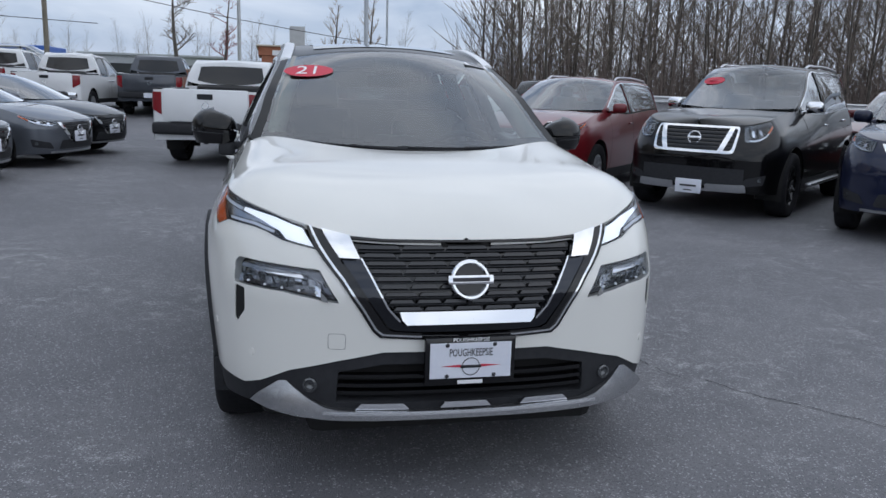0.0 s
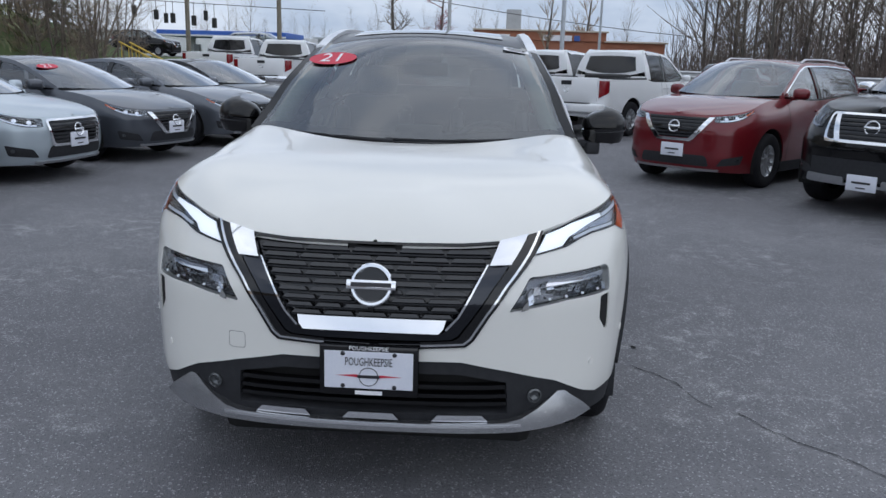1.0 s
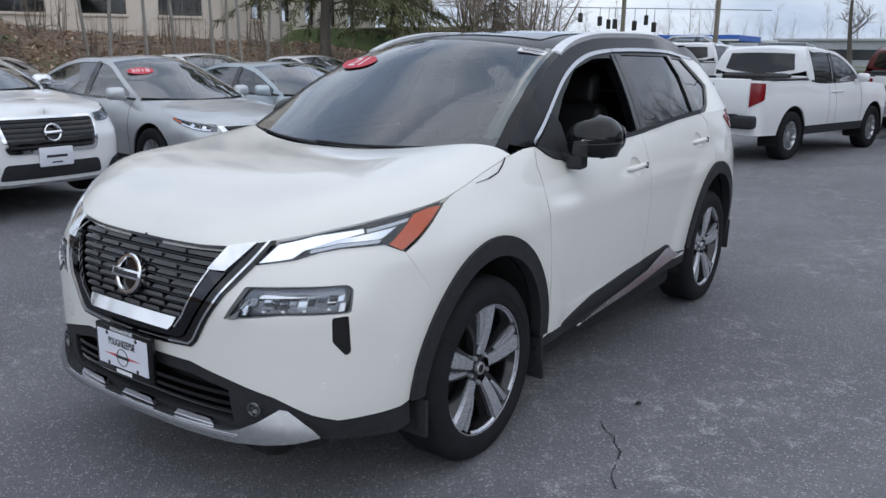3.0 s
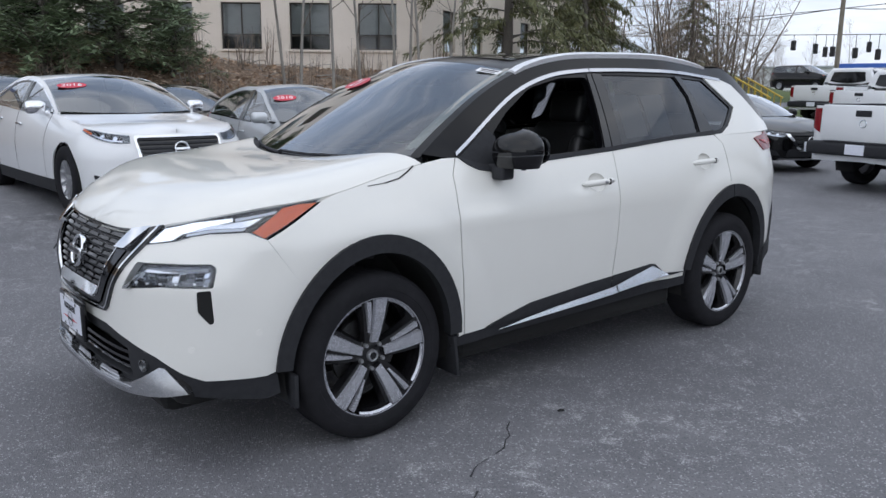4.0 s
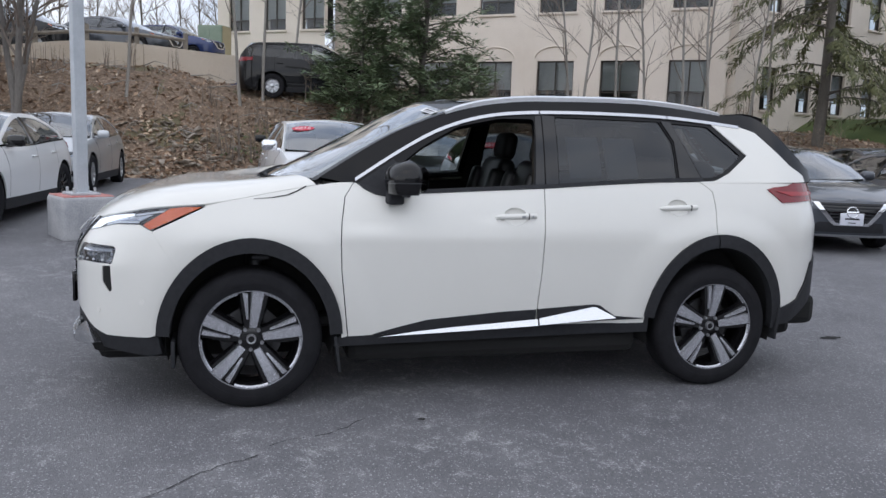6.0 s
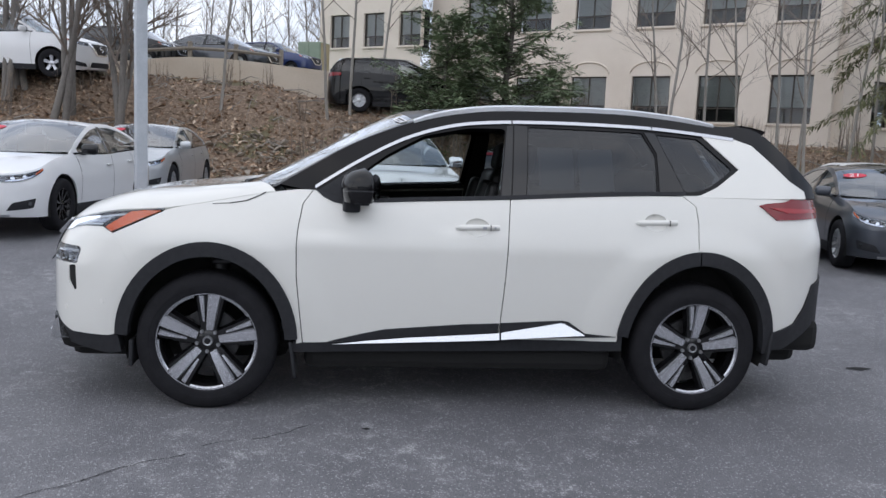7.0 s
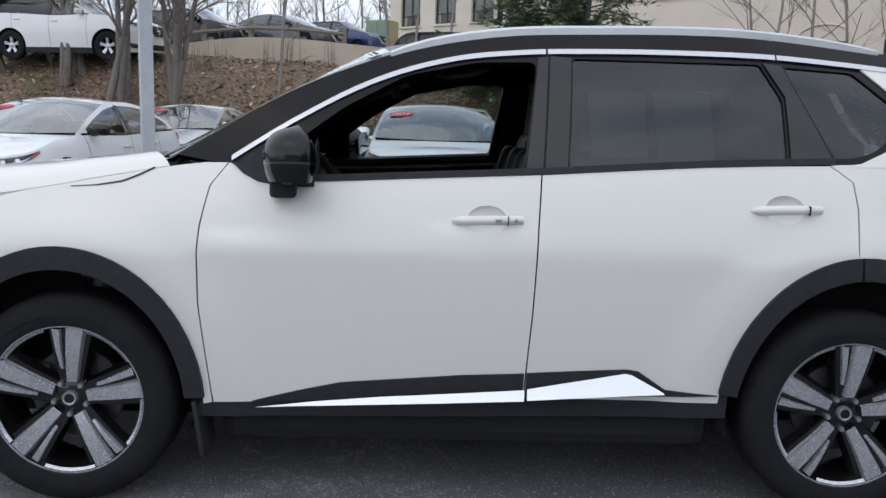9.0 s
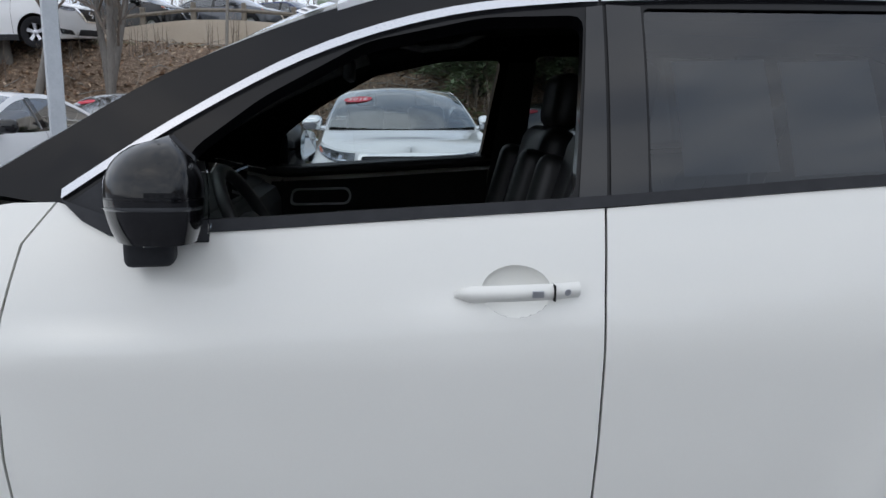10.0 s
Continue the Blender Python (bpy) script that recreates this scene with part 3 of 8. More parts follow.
    for x in (.36, -.36):
        st = part("seat", boxm(MB(), (x, .1, zf + .05), (.46, .5, .16), .06), M["seat"], car, smooth=40)
        part("backrest", boxm(MB(), (x, .36, zf + .38), (.44, .14, .6), .06, (-14, 0, 0)), M["seat"], st, smooth=40)
        part("headrest", boxm(MB(), (x, .47, zf + .76), (.24, .09, .18), .04, (-10, 0, 0)), M["seat"], st, smooth=40)
    part("rear_bench", boxm(MB(), (0, 1.15, zf + .3), (1.2, .18, .6), .06, (-14, 0, 0)), M["seat"], car, smooth=40)
    m = MB()
    boxm(m, (0, yA + .28, float(sh.topf(yA)) - .07), (wx * 1.7, .55, .12), .05)
    boxm(m, (0, .3, zf - .1), (wx * 1.8, 2.0, .05), .02)
    part("dashboard", m, M["trim"], car, smooth=40)
    # door gaps and handles
    if doors:
        for sd in (1, -1):
            for yy, lean in ((yA + .12, -.03), (yb, -.04), (min(yC - .75, y1 - .06), .0)):
                z0, z1 = sill + .03, float(sh.topf(yy))
                if abs(yy - y1) < ra:
                    z0 = wr + math.sqrt(max(0, ra * ra - (yy - y1) ** 2)) + .02
                rg = [(float(sh.s_y(yy + lean)) - .004, z0), (float(sh.s_y(yy + lean)) + .004, z0), (float(sh.s_y(yy)) + .004, z1), (float(sh.s_y(yy)) - .004, z1)]
                part("door_gap", surf(MB(), rg, B, .12, side=sd, off=.0025), M["dark"], car)
        for sd in (1, -1):
            for yy in (yb - .18, min(yC - .75, y1 - .06) - .16):
                z = float(sh.topf(yy)) - .15
                x = float(sh.bx(yy, z)[0])
                boxm(m := MB(), (sd * (x + .018), yy, z), (.03, .20, .028), .012)
                part("door_handle", m, M["chrome"] if pillars == "chrome" else P, car, smooth=50)
    # mirrors
    for sd in (1, -1):
        ym = yA + .28
        x = float(sh.bx(ym, float(sh.topf(ym)))[0])
        z = float(sh.topf(ym)) + .06
        m = MB()
        boxm(m, (sd * (x + .13), ym, z), (.22, .13, .15), .055, (0, 0, sd * 12), 3)
        boxm(m, (sd * (x + .03), ym + .01, z - .06), (.12, .06, .05), .02)
        part("mirror", m, M[mirror] if mirror else P, car, smooth=60)
    # lamps
    xi, yo, h1, h2 = hl
    s0, s1 = float(sh.s_x(xi)), float(sh.s_y(sh.yf + yo))
    zt = lambda s: float(sh.topf(np.interp(s, sh.S, sh.Y)))
    for sd in (1, -1):
        ss = np.linspace(s0, s1, 9)
        topz = [zt(s) - .022 for s in ss]
        low = [topz[i] - (h1 + (h2 - h1) * math.sin(math.pi * min(1, .15 + i / 10))) * (1 - .55 * (i / 8) ** 2) for i in range(9)]
        rg = list(zip(ss, low)) + list(zip(ss[::-1], topz[::-1]))
        lamp = part("headlight", surf(MB(), rg, B, .06, side=sd, off=.003, rim=.01), M["lampdim"], car)
        cx = [(a + b) / 2 for a, b in zip(low, topz)]
        rg2 = [(s, c + (a - c) * .62) for s, a, c in zip(ss[1:-1], low[1:-1], cx[1:-1])] + [(s, c + (a - c) * .62) for s, a, c in zip(ss[-2:0:-1], topz[-2:0:-1], cx[-2:0:-1])]
        part("reflector", surf(MB(), rg2, B, .06, side=sd, off=.005), M["gloss"], lamp)
        rg3 = [(s, a + .010) for s, a in zip(ss[1:-2], low[1:-2])] + [(s, a + .024) for s, a in zip(ss[-3:0:-1], low[-3:0:-1])]
        part("light_guide", surf(MB(), rg3, B, .06, side=sd, off=.008), M["lampsilver"], lamp)
        for j in (2, 4):
            w, h = (ss[j + 1] - ss[j]) * .36, (topz[j] - low[j]) * .22
            e_ = [(ss[j] + w * math.cos(q * .5236), cx[j] + h * math.sin(q * .5236)) for q in range(12)]
            part("projector", surf(MB(), e_, B, .05, side=sd, off=.009), M["lampsilver"], lamp)
        part("lens", surf(MB(), rg, B, .06, side=sd, off=.012, rim=.008), M["lens"], lamp)
        ssa = ss[-3:]
        part("side_reflector", surf(MB(), list(zip(ssa, [l + .012 for l in low[-3:]])) + list(zip(ssa[::-1], [l + .03 for l in low[-1:-4:-1]])), B, .06, side=sd, off=.007), M["amber"], lamp)
    tz0, tz1, ty, tx = tail or (sh.topf(sh.yr) - .16, sh.topf(sh.yr) - .02, .45, .45)
    for sd in (1, -1):
        sa, sb = float(sh.s_y(sh.yr - ty)), float(sh.s_xr(tx))
        ss = np.linspace(sa, sb, 8)
        rg = [(s, tz0 + (tz1 - tz0) * .35 * (1 - i / 7)) for i, s in enumerate(ss)] + [(s, tz1) for s in ss[::-1]]
        part("taillight", surf(MB(), rg, B, .06, side=sd, off=.01, rim=.015), M["redlens"], car)
    # grille
    zn = float(sh.topf(sh.yf))
    gz1, gz0 = zn - .03, zn - .30
    if grille:
        gt, gb = {"v": (.44, .22), "wide": (.56, .50), "big": (.52, .46), "mesh": (.46, .40)}[grille]
        a, b = float(sh.s_x(gt)), float(sh.s_x(gb))
        g = part("grille", surf(MB(), [(-b, gz0), (b, gz0), (a, gz1), (-a, gz1)], B, .08, off=.004), M["gloss"], car)
        for i in range(6):
            m = MB()
            f = (i + .6) / 6.2
            z = gz0 + (gz1 - gz0) * f
            e = b + (a - b) * f - .015
            surf(m, [(-e, z - .009), (e, z - .009), (e, z + .009), (-e, z + .009)], B, .08, off=.014, rim=.012)
            part("grille_bar", m, M["plastic"], g)
        m = MB()
        wd = .035
        if grille == "v":
            for sd in (1, -1):
                surf(m, [(b - .02, gz0 - .02), (b + .05, gz0 - .02), (a + .085, gz1), (a + .01, gz1)], B, .06, side=sd, off=.02, rim=.02)
            surf(m, [(-b - .03, gz0 - .04), (b + .03, gz0 - .04), (b + .01, gz0 - .005), (-b - .01, gz0 - .005)], B, .06, off=.021, rim=.02)
        else:
            o = rounded([(-b - .03, gz0 - .03), (b + .03, gz0 - .03), (a + .03, gz1 + .012), (-a - .03, gz1 + .012)], .05)
            i_ = rounded([(-b, gz0), (b, gz0), (a, gz1 - .012), (-a, gz1 - .012)], .04)
            surf(m, o, B, .06, [i_], off=.018, rim=.018)
            if grille == "big":
                for sd in (1, -1):
                    surf(m, [(b * .66, gz0), (b * .80, gz0), (a * .93, gz1), (a * .80, gz1)], B, .06, side=sd, off=.02, rim=.02)
        part("grille_surround", m, M["chrome"], g)
        m = MB()
        p = B(np.zeros(1), np.array([(gz0 + gz1) / 2 + .01]))[0]
        b_ = bmesh.new()
        lathe(m, [(.062, -.008), (.066, 0), (.074, .004), (.082, 0), (.082, -.01)], "z", n=28)
        boxm(m, (0, 0, .002), (.17, .03, .01), .004)
        b_.free()
        rot = pose(0, p[1] - .024, p[2], 90 - 12, 0, 0)
        mm = MB().add([rot @ Vector(v) for v in m.v], m.f)
        part("badge", mm, M["chrome"], g, smooth=40)
    # lower intake
    a = float(sh.s_x(.50))
    part("lower_intake", surf(MB(), rounded([(-a, zlow + .08), (a, zlow + .08), (a * .9, zlow + .22), (-a * .9, zlow + .22)], .04), B, .08, off=.004), M["plastic"], car)
    s0_, s1_ = float(sh.s_x(.60)), float(sh.s_x(.80))
    for sd in (1, -1):
        f = part("fog_lamp_recess", surf(MB(), rounded([(s0_ - .02, zlow + .09), (s1_ + .02, zlow + .12), (s1_ + .05, zlow + .24), (s0_ + .05, zlow + .19)], .02), B, .06, side=sd, off=.004), M["plastic"], car)
        part("fog_lamp", surf(MB(), rounded([(s1_ - .06, zlow + .15), (s1_ - .01, zlow + .15), (s1_ - .01, zlow + .195), (s1_ - .06, zlow + .195)], .02), B, .04, side=sd, off=.008), M["lampdim"], f)
    a = float(sh.s_x(.62))
    part("bumper_lip", surf(MB(), [(-a, zlow + .02), (a, zlow + .02), (a, zlow + .045), (-a, zlow + .045)], B, .08, off=.012, rim=.02), M["satin"], car)
    if bar:
        for sd in (1, -1):
            surf(m := MB(), rounded([(.20, zlow + .02), (float(sh.s_x(.66)), zlow + .03), (float(sh.s_x(.64)), zlow + .115), (.20, zlow + .105)], .02), B, .08, side=sd, off=.02, rim=.03)
            part("bumper_bar", m, M["satin"], car)
        surf(m := MB(), [(-a, zlow + .12), (a, zlow + .12), (a, zlow + .30), (-a, zlow + .30)], B, .08, off=.006)
        part("intake", m, M["plastic"], car)
        part("side_step", boxm(boxm(MB(), (sh.W - .02, .1, sill - .06), (.16, 1.9, .05), .02), (-sh.W + .02, .1, sill - .06), (.16, 1.9, .05), .02), M["satin"], car, smooth=40)
    if plate:
        p = B(np.zeros(1), np.array([zlow + plate_z]))[0]
        pl = part("number_plate", boxm(MB(), (0, p[1] - .016, zlow + plate_z), (.32, .02, .17), .006), M["plate"], car, smooth=40)
        m = MB()
        boxm(m, (0, p[1] - .028, zlow + plate_z + .005), (.2, .003, .022), 0)
        boxm(m, (0, p[1] - .028, zlow + plate_z - .05), (.1, .003, .012), 0)
        part("plate_bar", m, M["ink"], pl)
    add_wheels(car, sh.W - .015, (y0, y1), wr, rim, ww, style, wcol, steer)
    # wheel wells
    for sd in (1, -1):
        for yw in (y0, y1):
            m = MB()
            lathe(m, [(ra - .005, sd * (sh.W - .03)), (ra - .005, sd * (sh.W - .34)), (.05, sd * (sh.W - .34))], "x", (0, yw, wr), 24, -20, 200)
            part("wheel_well", m, M["dark"], car)
    if rails:
        for sd in (1, -1):
            yy = np.linspace(sh.gy[1] + .1, sh.gy[2] - .05, 12)
            g = sh.Gp(yy)
            pts = [(sd * (p[0] - .05), p[1], p[2] + .05 - .045 * (1 if i in (0, 11) else 0)) for i, p in enumerate(g)]
            part("roof_rail", tube(MB(), pts, .018, 6), M["alloy"], car, smooth=60)
    if year is not None:
        sticker(car, sh, year)
    return car


def sedan_shell(L=4.8, W=.92, H=1.44, y0=-1.4, y1=1.42, nose=.74, cowl=.98, belt=.97, deck=1.05, fo=.95):
    yf = y0 - fo
    yr = yf + L
    top = [(yf, nose), (yf + .3, nose + .05), (yf + .8, cowl - .07), (-.95, cowl), (0, belt + .01), (1.0, belt + .05), (1.75, deck - .01), (yr - .3, deck), (yr, deck - .03)]
    gy = (-.98, .0, 1.0, 1.85)
    G = [(-1.0, cowl + .005), (-.5, cowl + .23), (.0, H - .075), (.5, H - .035), (1.0, H - .075), (1.45, H - .20), (1.87, deck + .02)]
    cy = (-1.28, -.16, 1.12, 1.95)
    czf = curve1((0, .5, 1, 1.5, 2, 2.5, 3), (cowl - .005, cowl + .25, H - .015, H, H - .04, H - .17, deck + .03))
    hz = curve1((yf, yf + .25, yf + .7, -1.28), (nose, nose + .085, cowl - .05, cowl))
    return Shell(W=W, yf=yf, yr=yr, yfc=y0 - .12, yrc=y1 + .1, zb0=1.0, zm=.62, zs=.28, cup=(.17, .12, .07, .08), zf=.60, af=.10, zr=.75, ar=.08,
                 top=top, G=G, gy=gy, cy=cy, cz=czf, hz=hz, ycowl=-1.28, k=.42, k2=.35)


def suv_shell(L=4.7, W=.92, H=1.7, y0=-1.37, y1=1.37, nose=.95, cowl=1.17, belt=1.14, fo=.93, sq=0.0):
    yf = y0 - fo
    yr = yf + L
    top = [(yf, nose), (yf + .3, nose + .05), (yf + .8, cowl - .06), (-.85, cowl), (.0, belt), (1.0, belt + .04), (yr - .4, belt + .06), (yr, belt + .05)]
    ye = yr - .5 + sq * .15
    gy = (-.93, -.02, ye, yr - .1)
    G = [(-.95, cowl + .01), (-.5, cowl + .25), (-.05, H - .085), (.5, H - .05), (ye - .4, H - .07), (ye, H - .11), (ye + (yr - .1 - ye) * .5, (H + belt) / 2 + .06), (yr - .09, belt + .08)]
    cy = (-1.22, -.2, ye + .12, yr - .04)
    czf = curve1((0, .5, 1, 1.5, 2, 2.5, 3), (cowl - .01, cowl + .26, H - .02, H, H - .05, (H + belt) / 2 + .06, belt + .07))
    hz = curve1((yf, yf + .25, yf + .7, -1.22), (nose, nose + .07, cowl - .05, cowl))
    return Shell(W=W, yf=yf, yr=yr, yfc=y0 - .12, yrc=y1 + .2, zb0=1.17, zm=.75, zs=.34, cup=(.17, .12, .07, .07), zf=.74, af=.09, zr=.95, ar=.07, nr=3.4,
                 top=top, G=G, gy=gy, cy=cy, cz=czf, hz=hz, ycowl=-1.22, k=.30 - .08 * sq, k2=.3)


def place_axle(fx, fy, deg, y0):
    """Pose of a car whose front axle's middle stands at (fx, fy), heading deg (0 is +x)."""
    a = radians(deg)
    h = Vector((math.cos(a), math.sin(a), 0))
    o = Vector((fx, fy, 0)) + h * y0
    return pose(o.x, o.y, ground_z(o.x, o.y), 0, 0, deg + 90)


def pickup_shell(L=5.75, W=1.01, H=1.93, y0=-1.77, y1=1.78, fo=.98):
    yf = y0 - fo
    yr = yf + L
    top = [(yf, 1.12), (yf + .4, 1.17), (-1.3, 1.22), (-.9, 1.24), (0, 1.22), (.9, 1.24), (1.1, 1.27), (yr, 1.27)]
    G = [(-1.12, 1.24), (-.75, 1.50), (-.25, H - .12), (.2, H - .07), (.7, H - .07), (1.0, H - .12), (1.07, (H + 1.28) / 2), (1.12, 1.29)]
    czf = curve1((0, .5, 1, 1.5, 2, 2.5, 3), (1.23, 1.53, H - .03, H, H - .04, (H + 1.28) / 2, 1.29))
    hz = curve1((yf, yf + .3, yf + .9, -1.3), (1.12, 1.2, 1.24, 1.24))
    return Shell(W=W, yf=yf, yr=yr, yfc=y0 - .1, yrc=yr - .14, nr=6, nf=4, zb0=1.22, zm=.85, zs=.48, cup=(.10, .08, .06, .03), zf=.9, af=.04, zr=1.1, ar=.02,
                 top=top, G=G, gy=(-1.1, -.22, 1.0, 1.1), cy=(-1.3, -.34, 1.03, 1.14), cz=czf, hz=hz, ycowl=-1.3, k=.22, k2=.2, barrel=.01)


def place_rear(x, y, deg, y1):
    """Pose of a truck whose rear axle's middle stands at (x, y)."""
    a = radians(deg)
    o = Vector((x, y, 0)) + Vector((math.cos(a), math.sin(a), 0)) * y1
    return pose(o.x, o.y, ground_z(x, y), 0, 0, deg + 90)

# ---- ground ----


def ground_z(x, y):
    """Height of the paved lot: level round the car, rising gently towards the bank."""
    t = max(0.0, -max(x, -16.0) - 1.5)
    w = 1.0 - .95 * float(smooth01((y - .2) / 3.2)) * float(smooth01((x + 15.5) / 5.0))
    u = min(t, 5.5)
    return w * (.03 * u * u / (u + 1.2) + .012 * (t - u)) + .045 * min(max(0.0, y - 18.0), 25.0)


def build_ground():
    m = MB()
    xs = [-400, -120, -40, -20] + [-16 + .5 * i for i in range(64)] + [30, 60, 120, 400]
    ys = [-400, -100, -40, -20, -10, -5, 0, .6, 1.2, 1.8, 2.4, 3.0, 3.6, 5, 10, 18, 24, 30, 36, 43, 50, 100, 200, 900]
    vs = [(x, y, ground_z(x, y)) for x in xs for y in ys]
    n = len(ys)
    fs = [(i * n + j, (i + 1) * n + j, (i + 1) * n + j + 1, i * n + j + 1) for i in range(len(xs) - 1) for j in range(n - 1)]
    m.add(vs, fs)
    a = Mat("asphalt", (.05, .05, .055), .75)
    big = a.noise(.30, 6, "World")
    mid = a.noise(1.9, 8, "World", .65)
    fine = a.noise(75, 4, "World", .7)
    grit = a.noise(230, 2, "World")
    peb = a.node("ShaderNodeTexVoronoi", Scale=150)
    a.nt.links.new(a.node("ShaderNodeNewGeometry").outputs["Position"], peb.inputs["Vector"])
    c0 = a.ramp(a.math('ADD', a.math('MULTIPLY', big, .5), a.math('MULTIPLY', mid, .5)), [(.36, (.108, .108, .119)), (.50, (.150, .150, .163)), (.62, (.196, .195, .207))])
    # pale scuffs, in broken flecks, where the seal coat has worn to the stones
    zone = a.ramp(a.noise(.85, 5, "World", .6), [(.46, (0, 0, 0)), (.62, (1, 1, 1))])
    fleck = a.ramp(a.noise(7.5, 10, "World", .74), [(.52, (0, 0, 0)), (.62, (1, 1, 1))])
    worn = a.math('MULTIPLY', zone, fleck)
    pick = a.node("ShaderNodeSeparateColor")
    a.nt.links.new(peb.outputs["Color"], pick.inputs[0])
    stone = a.math('GREATER_THAN', a.math('ADD', pick.outputs[0], a.math('MULTIPLY', worn, .42)), .93)
    c1 = a.mixc(a.math('MULTIPLY', worn, .34), c0, (.40, .40, .41))
    c2 = a.mixc(a.math('MULTIPLY', stone, .55), c1, (.52, .52, .53))
    c2 = a.mixc(a.math('MULTIPLY', a.math('LESS_THAN', pick.outputs[1], .16), .45), c2, (.06, .06, .066))
    c3 = a.mixc(a.ramp(fine, [(.30, (.40, .40, .40)), (.46, (0, 0, 0))]), c2, (.07, .07, .077))
    a.set("Base Color", c3)
    a.set("Roughness", a.math('ADD', a.math('MULTIPLY', mid, .32), .48))
    a.b.inputs["Specular IOR Level"].default_value = .45
    a.bump(a.math('ADD', a.math('ADD', peb.outputs["Distance"], fine), grit), .7, .005)
    g = part("ground", m, a.m, None, smooth=180)
    tagged(g, "dark grey worn asphalt of the sales lot", "ground", kind="structure")


build_ground()

# ---- the white crossover ----


def hero_shell():
    top = [(-2.285, .930), (-2.25, .944), (-2.205, .970), (-2.12, .994), (-1.98, 1.020), (-1.83, 1.044), (-1.57, 1.066), (-1.2, 1.135), (-.95, 1.178), (-.81, 1.188), (-.70, 1.152), (-.60, 1.133), (-.45, 1.135), (-.30, 1.144), (.26, 1.176), (.8, 1.213), (1.24, 1.233), (1.8, 1.25), (2.34, 1.252)]
    G = [(-1.04, 1.18), (-.85, 1.30), (-.62, 1.435), (-.39, 1.535), (-.2, 1.598), (-.05, 1.632), (.1, 1.655), (.5, 1.676), (1.0, 1.678), (1.5, 1.637), (1.84, 1.592), (2.0, 1.43), (2.16, 1.27)]
    czf = curve1((0, .5, 1, 1.5, 2, 2.5, 3), (1.165, 1.412, 1.652, 1.712, 1.625, 1.45, 1.26))
    hz = curve1((-2.206, -2.11, -1.93, -1.65, -1.30), (.932, 1.022, 1.098, 1.150, 1.168))
    return Shell(W=.915, yf=-2.285, yr=2.34, yfc=-1.55, yrc=1.45, nf=3.0, nr=3.0, zs=.38, zm=.88, zb0=1.17, alow=.030, pe=1.6, flares=((-1.3525, .36, .55, .70, .014), (1.3525, .36, .57, .72, .014)), shoulder=.042, crease=.008, cup=(.17, .13, .08, .07), af=.10, zf=.72,
                 ar=.09, zr=.95, top=top, G=G, gy=(-1.02, -.24, 1.84, 2.12), cy=(-1.26, -.31, 1.93, 2.22), cz=czf, hz=hz, ycowl=-1.30, k=.38, k2=.3, barrel=.004, lip=.045, tuck=.2)


